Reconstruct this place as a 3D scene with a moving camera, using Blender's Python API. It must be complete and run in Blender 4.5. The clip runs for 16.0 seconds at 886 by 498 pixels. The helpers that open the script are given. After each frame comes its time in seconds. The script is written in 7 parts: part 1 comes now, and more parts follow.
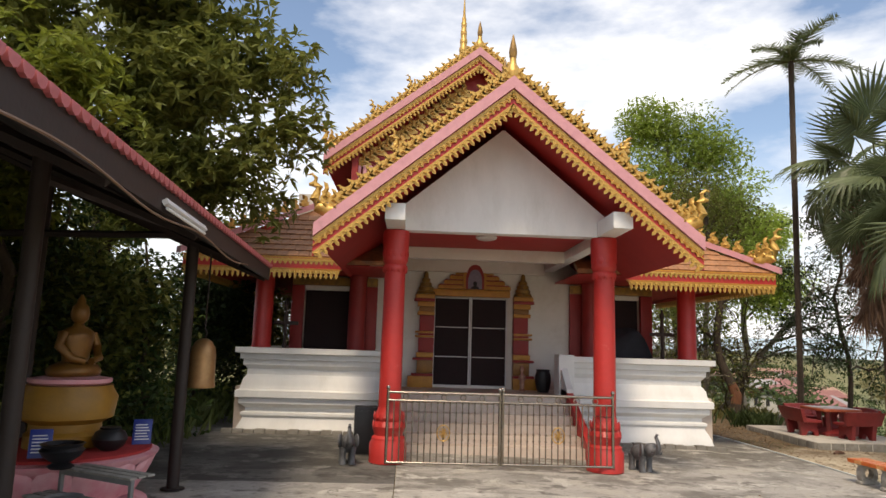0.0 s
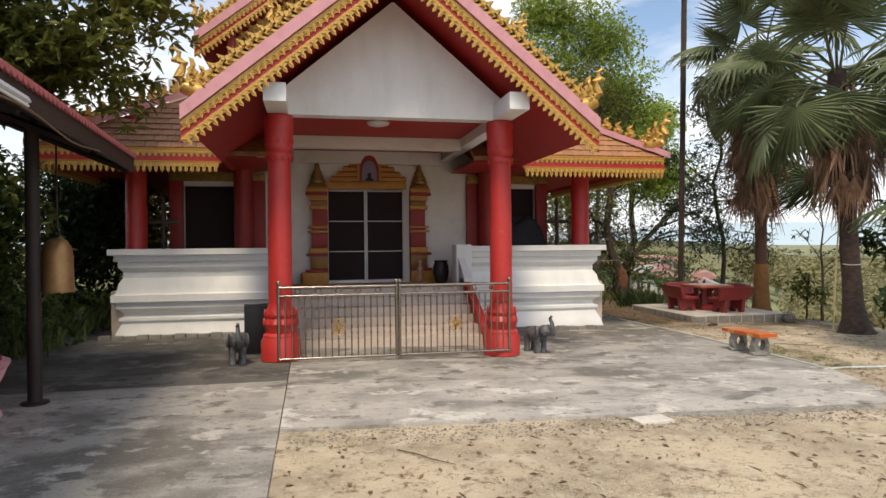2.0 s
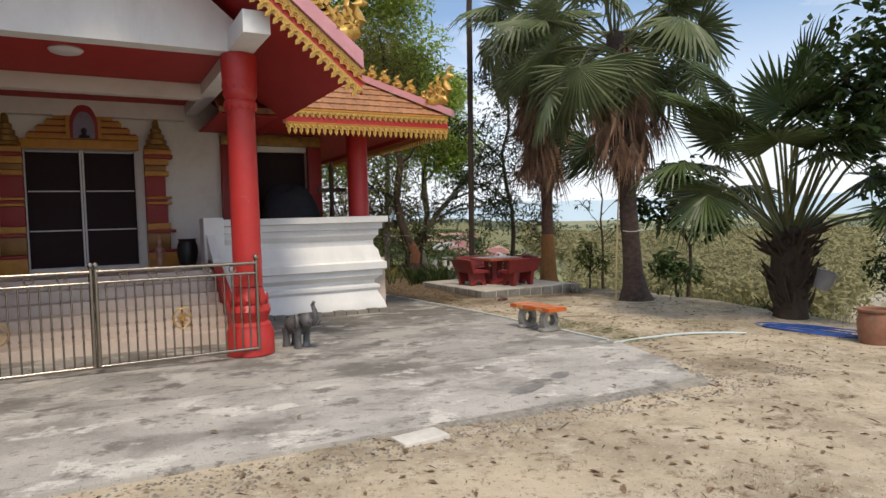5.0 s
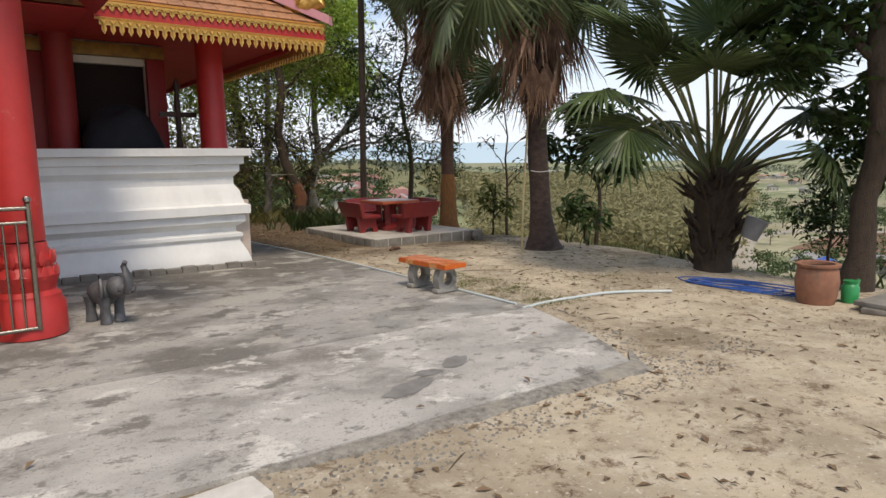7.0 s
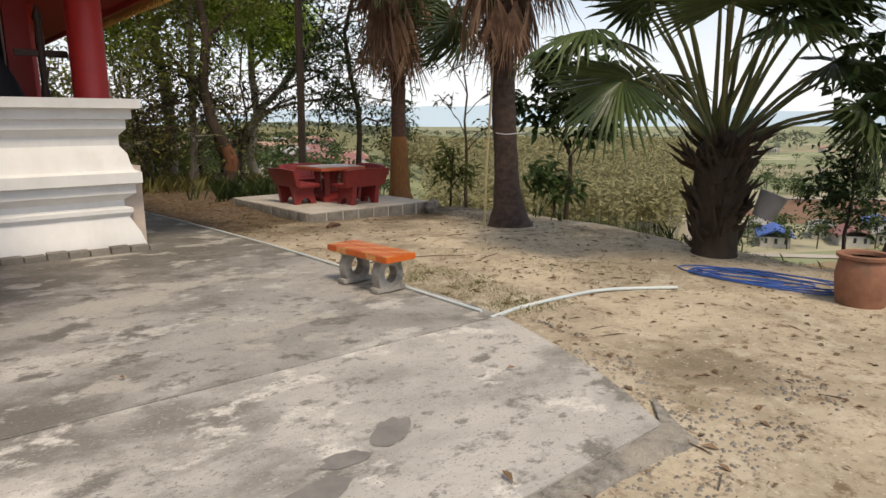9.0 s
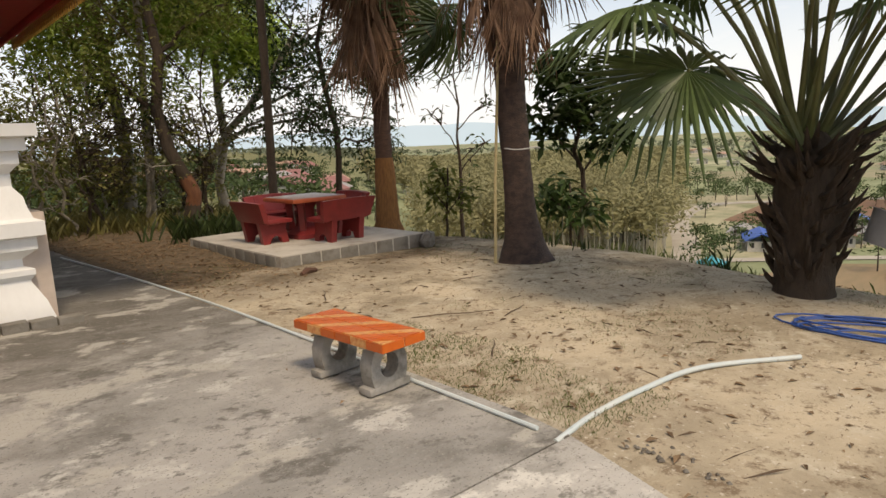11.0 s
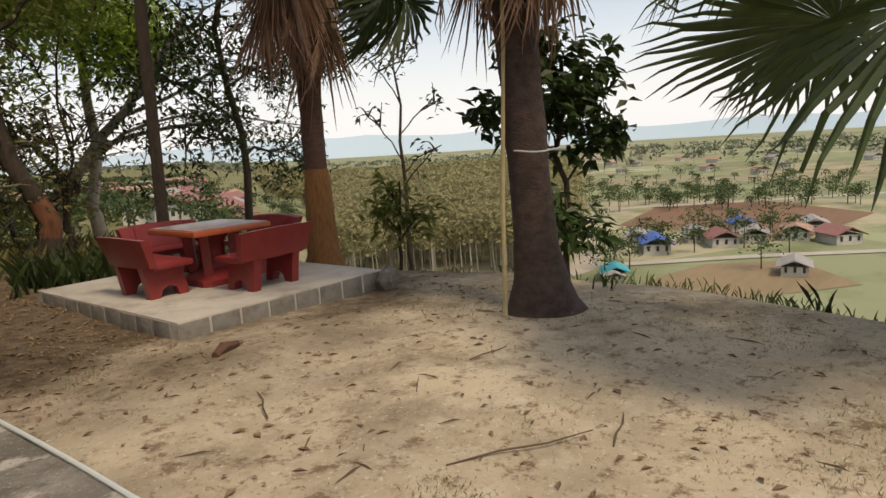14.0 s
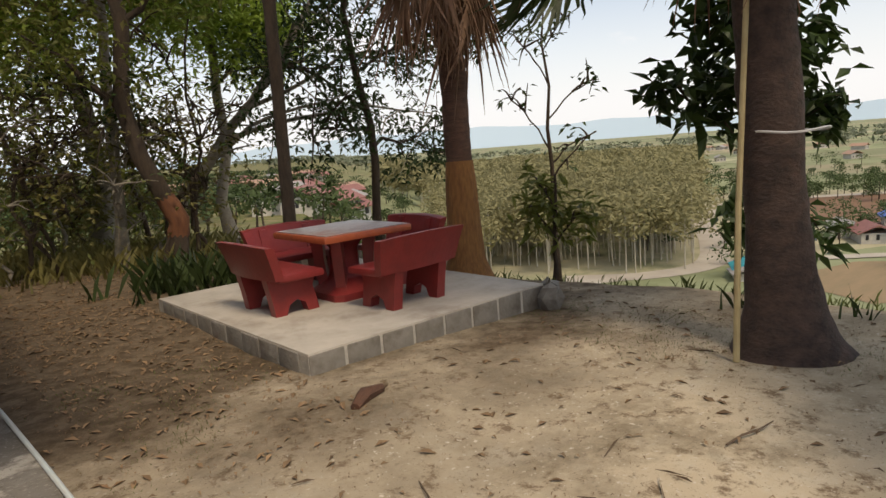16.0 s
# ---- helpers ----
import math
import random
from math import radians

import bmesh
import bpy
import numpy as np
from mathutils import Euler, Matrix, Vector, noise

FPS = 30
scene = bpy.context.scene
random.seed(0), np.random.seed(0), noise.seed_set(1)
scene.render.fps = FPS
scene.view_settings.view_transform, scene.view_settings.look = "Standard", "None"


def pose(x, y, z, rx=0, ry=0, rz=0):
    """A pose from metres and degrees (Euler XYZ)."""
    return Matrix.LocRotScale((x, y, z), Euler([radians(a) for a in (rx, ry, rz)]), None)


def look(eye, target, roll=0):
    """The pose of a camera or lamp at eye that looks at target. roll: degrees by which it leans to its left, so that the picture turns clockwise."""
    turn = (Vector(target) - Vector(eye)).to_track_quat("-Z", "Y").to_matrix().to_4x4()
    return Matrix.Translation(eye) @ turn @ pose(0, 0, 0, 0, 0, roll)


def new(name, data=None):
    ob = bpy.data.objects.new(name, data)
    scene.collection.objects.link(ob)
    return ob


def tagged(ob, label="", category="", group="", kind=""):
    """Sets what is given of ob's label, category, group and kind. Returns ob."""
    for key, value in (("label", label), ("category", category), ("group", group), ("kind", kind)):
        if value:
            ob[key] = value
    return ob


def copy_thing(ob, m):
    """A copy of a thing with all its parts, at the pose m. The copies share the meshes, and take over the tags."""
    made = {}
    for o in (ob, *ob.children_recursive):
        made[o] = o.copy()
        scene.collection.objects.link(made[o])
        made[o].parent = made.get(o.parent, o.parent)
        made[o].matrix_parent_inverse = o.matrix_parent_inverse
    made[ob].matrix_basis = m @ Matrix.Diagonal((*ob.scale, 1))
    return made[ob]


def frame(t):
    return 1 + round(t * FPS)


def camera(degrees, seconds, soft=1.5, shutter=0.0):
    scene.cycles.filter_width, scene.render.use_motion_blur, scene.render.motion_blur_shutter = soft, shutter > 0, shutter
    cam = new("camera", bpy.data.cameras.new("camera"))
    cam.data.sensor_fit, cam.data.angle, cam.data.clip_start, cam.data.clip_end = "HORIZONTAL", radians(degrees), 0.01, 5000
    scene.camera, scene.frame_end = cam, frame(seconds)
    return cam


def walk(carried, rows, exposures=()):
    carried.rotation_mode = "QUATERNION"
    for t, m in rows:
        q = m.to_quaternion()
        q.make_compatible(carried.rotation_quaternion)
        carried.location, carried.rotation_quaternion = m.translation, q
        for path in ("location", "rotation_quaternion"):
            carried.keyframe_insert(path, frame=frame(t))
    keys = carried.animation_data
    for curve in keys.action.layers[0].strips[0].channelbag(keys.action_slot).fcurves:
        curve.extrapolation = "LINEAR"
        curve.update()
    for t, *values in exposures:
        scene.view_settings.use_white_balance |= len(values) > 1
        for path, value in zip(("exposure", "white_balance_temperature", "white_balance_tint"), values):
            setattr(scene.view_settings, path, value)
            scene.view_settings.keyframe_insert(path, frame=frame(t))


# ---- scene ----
cam = camera(69.0, 16.0)
METRES, EYE, TILT, LEAN, TURN = 13.4, 1.95, -2.0, 0.1, -2.6
ROWS = [
    (0.0, 0.0, 0.0, 0.0, -0.33, 10.31, -1.82),
    (0.5, -0.0012, 0.0024, -0.0008, -0.9, 9.48, -0.52),
    (1.0, -0.0021, 0.0051, -0.0029, -2.1, 7.22, -0.71),
    (1.5, 0.0031, 0.0201, -0.0076, -5.31, 2.62, 0.96),
    (2.0, 0.0112, 0.039, -0.0092, -8.93, 1.49, 0.71),
    (2.5, 0.0211, 0.0553, -0.0117, -13.6, -0.13, 0.2),
    (3.0, 0.0361, 0.0782, -0.0149, -18.48, -3.15, -0.63),
    (3.5, 0.0425, 0.1, -0.0157, -21.82, -0.9, 0.69),
    (4.0, 0.0625, 0.1277, -0.0162, -24.34, -2.94, -0.88),
    (4.5, 0.0818, 0.1487, -0.0174, -24.26, 0.02, 1.67),
    (7.0, 0.1944, 0.2914, -0.0213, -34.54, -6.21, 1.96),
    (7.5, 0.2143, 0.3149, -0.0211, -32.76, -7.37, 2.67),
    (8.0, 0.239, 0.3445, -0.0216, -37.91, -9.36, 0.88),
    (10.5, 0.3482, 0.5009, -0.0221, -38.72, -8.44, 2.49),
    (11.0, 0.3677, 0.5349, -0.0204, -39.99, -7.94, 3.85),
    (11.5, 0.3855, 0.5732, -0.0179, -39.41, -8.9, 4.91),
    (12.0, 0.3966, 0.6114, -0.0183, -42.9, -7.29, 2.75),
    (12.5, 0.412, 0.6426, -0.0188, -42.63, -7.45, 2.76),
    (13.0, 0.4264, 0.6703, -0.0175, -44.14, -7.5, 4.91),
    (13.5, 0.4432, 0.7023, -0.0188, -48.39, -8.72, 5.12),
    (14.0, 0.4623, 0.7341, -0.0186, -48.87, -7.55, 4.9),
    (14.5, 0.4731, 0.7634, -0.0198, -44.88, -6.98, 2.31),
    (15.0, 0.4852, 0.7928, -0.0177, -41.61, -8.67, 4.66),
    (15.5, 0.4986, 0.8178, -0.0165, -37.3, -8.67, 4.03),
    (16.0, 0.5098, 0.8377, -0.0156, -38.92, -7.39, 5.54),
]
EXPO = 0.27
walk(cam, [(t, pose(0, 0, EYE, TILT, LEAN, TURN) @ pose(METRES * x, METRES * y, METRES * z, 90 + pitch, roll, yaw)) for t, x, y, z, yaw, pitch, roll in ROWS],
     [(0.0, EXPO + 0.18, 7400, 12), (3.0, EXPO + 0.08, 6900, 10), (7.5, EXPO - 0.08, 6700, 11), (10.5, EXPO - 0.05, 7700, 12), (14.5, EXPO - 0.15, 7700, 12), (16.0, EXPO - 0.14, 7500, 12)])

# ---- sky and sun ----
SUN_AZ, SUN_EL = radians(-165), radians(58)
world = bpy.data.worlds.new("sky")
scene.world = world
world.use_nodes = True
wn, wl = world.node_tree.nodes, world.node_tree.links
wn.clear()
w_out, w_bg, w_sky = wn.new("ShaderNodeOutputWorld"), wn.new("ShaderNodeBackground"), wn.new("ShaderNodeTexSky")
w_sky.sky_type, w_sky.sun_disc, w_sky.sun_elevation, w_sky.sun_rotation = "NISHITA", False, SUN_EL, SUN_AZ
w_sky.dust_density, w_sky.ozone_density = 1.0, 2.0
w_tc, w_map, w_noise, w_ramp, w_mix = (wn.new(k) for k in ("ShaderNodeTexCoord", "ShaderNodeMapping", "ShaderNodeTexNoise", "ShaderNodeValToRGB", "ShaderNodeMix"))
w_mix.data_type = "RGBA"
w_map.inputs["Scale"].default_value = (1.6, 1.6, 4.2)
w_map.inputs["Location"].default_value = (0.35, 0.1, 0.25)
w_noise.inputs["Scale"].default_value, w_noise.inputs["Detail"].default_value, w_noise.inputs["Roughness"].default_value = 1.5, 9, 0.55
w_ramp.color_ramp.elements[0].position, w_ramp.color_ramp.elements[1].position = 0.43, 0.60
w_mix.inputs["B"].default_value = (5.6, 6.0, 6.7, 1)
wl.new(w_tc.outputs["Generated"], w_map.inputs["Vector"])
wl.new(w_map.outputs["Vector"], w_noise.inputs["Vector"])
wl.new(w_noise.outputs["Fac"], w_ramp.inputs["Fac"])
w_sep, w_low, w_max = wn.new("ShaderNodeSeparateXYZ"), wn.new("ShaderNodeMapRange"), wn.new("ShaderNodeMath")
w_low.inputs["From Min"].default_value, w_low.inputs["From Max"].default_value = 0.30, 0.05
w_low.inputs["To Max"].default_value = 0.92
w_max.operation = "MAXIMUM"
wl.new(w_tc.outputs["Generated"], w_sep.inputs["Vector"])
wl.new(w_sep.outputs["Z"], w_low.inputs["Value"])
wl.new(w_low.outputs["Result"], w_max.inputs[0])
wl.new(w_ramp.outputs["Color"], w_max.inputs[1])
wl.new(w_max.outputs["Value"], w_mix.inputs["Factor"])
wl.new(w_sky.outputs["Color"], w_mix.inputs["A"])
wl.new(w_mix.outputs["Result"], w_bg.inputs["Color"])
w_bg.inputs["Strength"].default_value = 0.15
wl.new(w_bg.outputs["Background"], w_out.inputs["Surface"])

sun = new("sun", bpy.data.lights.new("sun", "SUN"))
sun.data.energy, sun.data.angle, sun.data.color = 2.3, radians(14), (1.0, 0.89, 0.74)
sun.matrix_world = look((math.sin(SUN_AZ) * math.cos(SUN_EL), math.cos(SUN_AZ) * math.cos(SUN_EL), math.sin(SUN_EL)), (0, 0, 0))


# ---- materials ----
def mat(name, c1, c2=None, scale=6.0, rough=0.7, bump=0.15, metal=0.0, stain=None, stain_scale=0.8, stain_low=0.5, stain_high=0.7, stretch=(1, 1, 1), vary=0.0, coords="Object", trans=0.0, bump_scale=4.0):
    m = bpy.data.materials.new(name)
    m.use_nodes = True
    n, l = m.node_tree.nodes, m.node_tree.links
    b = n["Principled BSDF"]
    b.inputs["Roughness"].default_value, b.inputs["Metallic"].default_value = rough, metal
    tc, mp = n.new("ShaderNodeTexCoord"), n.new("ShaderNodeMapping")
    mp.inputs["Scale"].default_value = stretch
    if coords == "World":
        geo = n.new("ShaderNodeNewGeometry")
        l.new(geo.outputs["Position"], mp.inputs["Vector"])
    else:
        l.new(tc.outputs["Object"], mp.inputs["Vector"])
    nz = n.new("ShaderNodeTexNoise")
    nz.inputs["Scale"].default_value, nz.inputs["Detail"].default_value, nz.inputs["Roughness"].default_value = scale, 6, 0.65
    l.new(mp.outputs["Vector"], nz.inputs["Vector"])
    c2 = c2 or tuple(0.72 * v for v in c1)
    mx = n.new("ShaderNodeMix")
    mx.data_type = "RGBA"
    rp = n.new("ShaderNodeMapRange")
    rp.inputs["From Min"].default_value, rp.inputs["From Max"].default_value = 0.32, 0.68
    l.new(nz.outputs["Fac"], rp.inputs["Value"])
    l.new(rp.outputs["Result"], mx.inputs["Factor"])
    mx.inputs["A"].default_value, mx.inputs["B"].default_value = (*c1, 1), (*c2, 1)
    out = mx.outputs["Result"]
    if stain:
        n2, r2, m2 = n.new("ShaderNodeTexNoise"), n.new("ShaderNodeMapRange"), n.new("ShaderNodeMix")
        n2.inputs["Scale"].default_value, n2.inputs["Detail"].default_value, n2.inputs["Roughness"].default_value = stain_scale, 8, 0.7
        r2.inputs["From Min"].default_value, r2.inputs["From Max"].default_value = stain_low, stain_high
        m2.data_type = "RGBA"
        l.new(mp.outputs["Vector"], n2.inputs["Vector"])
        l.new(n2.outputs["Fac"], r2.inputs["Value"])
        l.new(r2.outputs["Result"], m2.inputs["Factor"])
        l.new(out, m2.inputs["A"])
        m2.inputs["B"].default_value = (*stain, 1)
        out = m2.outputs["Result"]
    if vary:
        oi, gi, hs, mr, ad = n.new("ShaderNodeObjectInfo"), n.new("ShaderNodeNewGeometry"), n.new("ShaderNodeHueSaturation"), n.new("ShaderNodeMapRange"), n.new("ShaderNodeMath")
        ad.operation = "ADD"
        l.new(oi.outputs["Random"], ad.inputs[0])
        l.new(gi.outputs["Random Per Island"], ad.inputs[1])
        mr.inputs["From Max"].default_value = 2.0
        mr.inputs["To Min"].default_value, mr.inputs["To Max"].default_value = 1 - vary, 1 + vary
        l.new(ad.outputs["Value"], mr.inputs["Value"])
        l.new(mr.outputs["Result"], hs.inputs["Value"])
        l.new(out, hs.inputs["Color"])
        out = hs.outputs["Color"]
    l.new(out, b.inputs["Base Color"])
    if bump:
        n3, bp = n.new("ShaderNodeTexNoise"), n.new("ShaderNodeBump")
        n3.inputs["Scale"].default_value, n3.inputs["Detail"].default_value = scale * bump_scale, 5
        l.new(mp.outputs["Vector"], n3.inputs["Vector"])
        l.new(n3.outputs["Fac"], bp.inputs["Height"])
        bp.inputs["Strength"].default_value, bp.inputs["Distance"].default_value = bump, 0.03
        l.new(bp.outputs["Normal"], b.inputs["Normal"])
    if trans:
        b.inputs["Specular IOR Level"].default_value = 0.25
        tr, ms = n.new("ShaderNodeBsdfTranslucent"), n.new("ShaderNodeMixShader")
        l.new(out, tr.inputs["Color"])
        ms.inputs["Fac"].default_value = trans
        l.new(b.outputs["BSDF"], ms.inputs[1])
        l.new(tr.outputs["BSDF"], ms.inputs[2])
        l.new(ms.outputs["Shader"], n["Material Output"].inputs["Surface"])
    return m


RED = mat("red_paint", (0.50, 0.035, 0.03), (0.42, 0.028, 0.025), 5, 0.45, 0.08, stain=(0.62, 0.25, 0.2), stain_scale=2.2, stain_low=0.62, stain_high=0.8)
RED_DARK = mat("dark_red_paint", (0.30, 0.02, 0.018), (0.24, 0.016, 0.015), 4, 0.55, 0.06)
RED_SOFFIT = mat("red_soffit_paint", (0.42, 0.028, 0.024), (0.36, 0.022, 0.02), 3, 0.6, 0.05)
PINK = mat("faded_pink_paint", (0.62, 0.30, 0.32), (0.52, 0.24, 0.27), 6, 0.6, 0.12, stain=(0.35, 0.2, 0.2), stain_scale=3, stain_low=0.6, stain_high=0.85)
GOLD = mat("gold_paint", (0.66, 0.42, 0.11), (0.40, 0.22, 0.045), 14, 0.36, 0.2, metal=0.35)
GOLD_FLAT = mat("ochre_gold_paint", (0.52, 0.25, 0.03), (0.40, 0.17, 0.022), 8, 0.5, 0.1)
GOLD_OLD = mat("weathered_gold", (0.36, 0.2, 0.035), (0.16, 0.09, 0.03), 9, 0.45, 0.2, metal=0.3)
WHITE = mat("white_render", (0.78, 0.78, 0.76), (0.70, 0.70, 0.68), 3, 0.75, 0.06, stain=(0.55, 0.54, 0.5), stain_scale=1.2, stain_low=0.55, stain_high=0.9, stretch=(1, 1, 0.4))
WALL = mat("cream_wall_paint", (0.74, 0.72, 0.67), (0.68, 0.66, 0.61), 2.5, 0.8, 0.05, stain=(0.6, 0.56, 0.5), stain_scale=0.9)
TILE_ROOF = mat("brown_roof_tile", (0.42, 0.20, 0.09), (0.27, 0.125, 0.055), 9, 0.6, 0.25, stain=(0.10, 0.07, 0.05), stain_scale=3, vary=0.25)
STEEL = mat("stainless_steel", (0.36, 0.32, 0.27), (0.28, 0.25, 0.21), 20, 0.25, 0.03, metal=1.0)
BRASS = mat("brass", (0.65, 0.42, 0.14), (0.5, 0.3, 0.1), 12, 0.3, 0.05, metal=0.9)
STEP_TILE = mat("beige_step_tile", (0.54, 0.45, 0.38), (0.46, 0.375, 0.31), 8, 0.4, 0.05, vary=0.06)
GLASS = mat("dark_mesh_screen", (0.020, 0.008, 0.009), (0.014, 0.006, 0.007), 30, 0.85, 0.05)
ALU = mat("white_aluminium", (0.66, 0.66, 0.66), (0.6, 0.6, 0.6), 10, 0.4, 0.02)


def concrete_material(name, k, grime, algae=False):
    """Concrete of tone k with scuffs, grime and, for the yard, an algae crust by the plinth."""
    m = bpy.data.materials.new(name)
    m.use_nodes = True
    n, l = m.node_tree.nodes, m.node_tree.links
    b = n["Principled BSDF"]
    geo, mp = n.new("ShaderNodeNewGeometry"), n.new("ShaderNodeMapping")
    l.new(geo.outputs["Position"], mp.inputs["Vector"])
    mp.inputs["Scale"].default_value = (0.85, 1.1, 1.0)
    mp.inputs["Rotation"].default_value = (0, 0, 0.25)

    def layer(col, scale, lo, hi, c, detail=9, rough=0.7):
        q, r, x = n.new("ShaderNodeTexNoise"), n.new("ShaderNodeMapRange"), n.new("ShaderNodeMix")
        q.inputs["Scale"].default_value, q.inputs["Detail"].default_value, q.inputs["Roughness"].default_value = scale, detail, rough
        l.new(mp.outputs["Vector"], q.inputs["Vector"])
        r.inputs["From Min"].default_value, r.inputs["From Max"].default_value = lo, hi
        l.new(q.outputs["Fac"], r.inputs["Value"])
        x.data_type = "RGBA"
        l.new(r.outputs["Result"], x.inputs["Factor"])
        if isinstance(col, tuple):
            x.inputs["A"].default_value = (*col, 1)
        else:
            l.new(col, x.inputs["A"])
        x.inputs["B"].default_value = (*c, 1)
        return x.outputs["Result"]

    def tone(r, g, b3):
        return (r * k, g * k, b3 * k)

    c = layer(tone(0.46, 0.435, 0.395), 1.1, 0.42, 0.58, tone(0.33, 0.315, 0.285), 9, 0.62)
    c = layer(c, 0.55, 0.53 - grime, 0.62 - grime, tone(0.20, 0.185, 0.16), 10, 0.64)
    c = layer(c, 1.7, 0.55, 0.60, tone(0.60, 0.575, 0.52), 9, 0.68)
    c = layer(c, 2.9, 0.565 - grime * 0.5, 0.63 - grime * 0.5, tone(0.18, 0.167, 0.145), 9, 0.66)
    c = layer(c, 9.0, 0.57, 0.63, tone(0.21, 0.20, 0.175), 9, 0.7)
    if algae:
        q, wander, sep, r, x = n.new("ShaderNodeTexNoise"), n.new("ShaderNodeMath"), n.new("ShaderNodeSeparateXYZ"), n.new("ShaderNodeMapRange"), n.new("ShaderNodeMix")
        q.inputs["Scale"].default_value, q.inputs["Detail"].default_value, q.inputs["Roughness"].default_value = 0.9, 9, 0.7
        l.new(geo.outputs["Position"], q.inputs["Vector"])
        l.new(geo.outputs["Position"], sep.inputs["Vector"])
        wander.operation = "MULTIPLY_ADD"
        wander.inputs[1].default_value = 7.0
        l.new(q.outputs["Fac"], wander.inputs[0])
        l.new(sep.outputs["Y"], wander.inputs[2])
        r.inputs["From Min"].default_value, r.inputs["From Max"].default_value, r.inputs["To Max"].default_value = 14.6, 16.2, 0.72
        l.new(wander.outputs["Value"], r.inputs["Value"])
        x.data_type = "RGBA"
        l.new(r.outputs["Result"], x.inputs["Factor"])
        l.new(c, x.inputs["A"])
        x.inputs["B"].default_value = (0.105, 0.092, 0.072, 1)
        c = layer(x.outputs["Result"], 1.5, 0.555, 0.60, tone(0.50, 0.47, 0.41), 7, 0.62)
    c = layer(c, 50.0, 0.58, 0.74, tone(0.44, 0.415, 0.37), 3, 0.6)
    c = layer(c, 70.0, 0.60, 0.68, tone(0.16, 0.15, 0.13), 3, 0.6)
    l.new(c, b.inputs["Base Color"])
    b.inputs["Roughness"].default_value = 0.85
    q, bp = n.new("ShaderNodeTexNoise"), n.new("ShaderNodeBump")
    q.inputs["Scale"].default_value, q.inputs["Detail"].default_value = 20, 8
    l.new(mp.outputs["Vector"], q.inputs["Vector"])
    l.new(q.outputs["Fac"], bp.inputs["Height"])
    bp.inputs["Strength"].default_value, bp.inputs["Distance"].default_value = 0.35, 0.03
    l.new(bp.outputs["Normal"], b.inputs["Normal"])
    return m


CONC = concrete_material("weathered_concrete", 1.0, 0.0)
CONC_COURT = concrete_material("grimy_concrete", 0.78, 0.03, True)
# The same concrete at about a third of the yard's tone.
CONC_DARK = concrete_material("dark_concrete", 0.28, 0.05)
HAUNCH = mat("gravelly_cement_fillet", (0.40, 0.37, 0.32), (0.15, 0.14, 0.12), 20, 0.95, 0.9, coords="World", stain=(0.40, 0.36, 0.29), stain_scale=3.5)

CONC_BLOCK = mat("grey_concrete_block", (0.25, 0.235, 0.205), (0.17, 0.155, 0.13), 5, 0.9, 0.4, stain=(0.12, 0.10, 0.08), stain_scale=2.2, vary=0.2)
PALE_CEMENT = mat("pale_cement", (0.66, 0.63, 0.57), (0.54, 0.51, 0.46), 9, 0.85, 0.2)
MORTAR = mat("pale_mortar", (0.46, 0.43, 0.37), (0.34, 0.32, 0.28), 14, 0.95, 0.4)
PLATFORM_TOP = mat("worn_cement_screed", (0.48, 0.44, 0.38), (0.36, 0.33, 0.28), 2.5, 0.9, 0.2, stain=(0.24, 0.20, 0.16), stain_scale=1.2)
CONC_LEG = mat("cast_cement", (0.36, 0.34, 0.31), (0.26, 0.25, 0.22), 8, 0.88, 0.3, stain=(0.14, 0.13, 0.11), stain_scale=4)
FURN = mat("maroon_concrete_paint", (0.25, 0.028, 0.026), (0.19, 0.022, 0.021), 7, 0.4, 0.1, stain=(0.13, 0.02, 0.02), stain_scale=3, stain_low=0.55, stain_high=0.85)
TABLE_TOP = mat("worn_mosaic_table", (0.42, 0.38, 0.36), (0.27, 0.20, 0.20), 12, 0.3, 0.1, stain=(0.30, 0.09, 0.05), stain_scale=4)
TABLE_EDGE = mat("orange_red_edge", (0.42, 0.10, 0.035), (0.32, 0.07, 0.03), 12, 0.45, 0.1)
ORANGE = mat("orange_glazed_tile", (0.60, 0.13, 0.018), (0.52, 0.10, 0.014), 18, 0.28, 0.05, vary=0.12)
FLORAL = mat("cream_floral_tile", (0.74, 0.44, 0.17), (0.52, 0.13, 0.025), 34, 0.3, 0.05, vary=0.08)
GROUT = mat("pale_grout", (0.80, 0.62, 0.38), (0.70, 0.50, 0.29), 30, 0.8, 0.1)
BROWN_STEEL = mat("dark_brown_steel", (0.026, 0.015, 0.012), (0.018, 0.011, 0.009), 7, 0.6, 0.05)
DARK_WOOD = mat("dark_stained_wood", (0.05, 0.026, 0.018), (0.03, 0.016, 0.012), 6, 0.6, 0.2, stretch=(1, 1, 6))
SHED_ROOF = mat("maroon_roof_sheet", (0.20, 0.035, 0.035), (0.14, 0.028, 0.028), 5, 0.55, 0.1)
# Grey lining coloured near black, with the shade under the roof painted in.
SHED_UNDER = mat("shaded_roof_underside", (0.018, 0.016, 0.015), (0.012, 0.011, 0.01), 3, 0.9, 0.05)
SCALLOP = mat("pink_tile_end", (0.48, 0.13, 0.14), (0.36, 0.09, 0.10), 9, 0.5, 0.1, vary=0.15)
LOTUS = mat("pink_lotus_paint", (0.80, 0.45, 0.48), (0.70, 0.24, 0.28), 3, 0.5, 0.06, stain=(0.42, 0.05, 0.05), stain_scale=2, stain_low=0.6, stain_high=0.85)
RED_CLOTH = mat("red_altar_cloth", (0.42, 0.03, 0.03), None, 8, 0.8, 0.1)
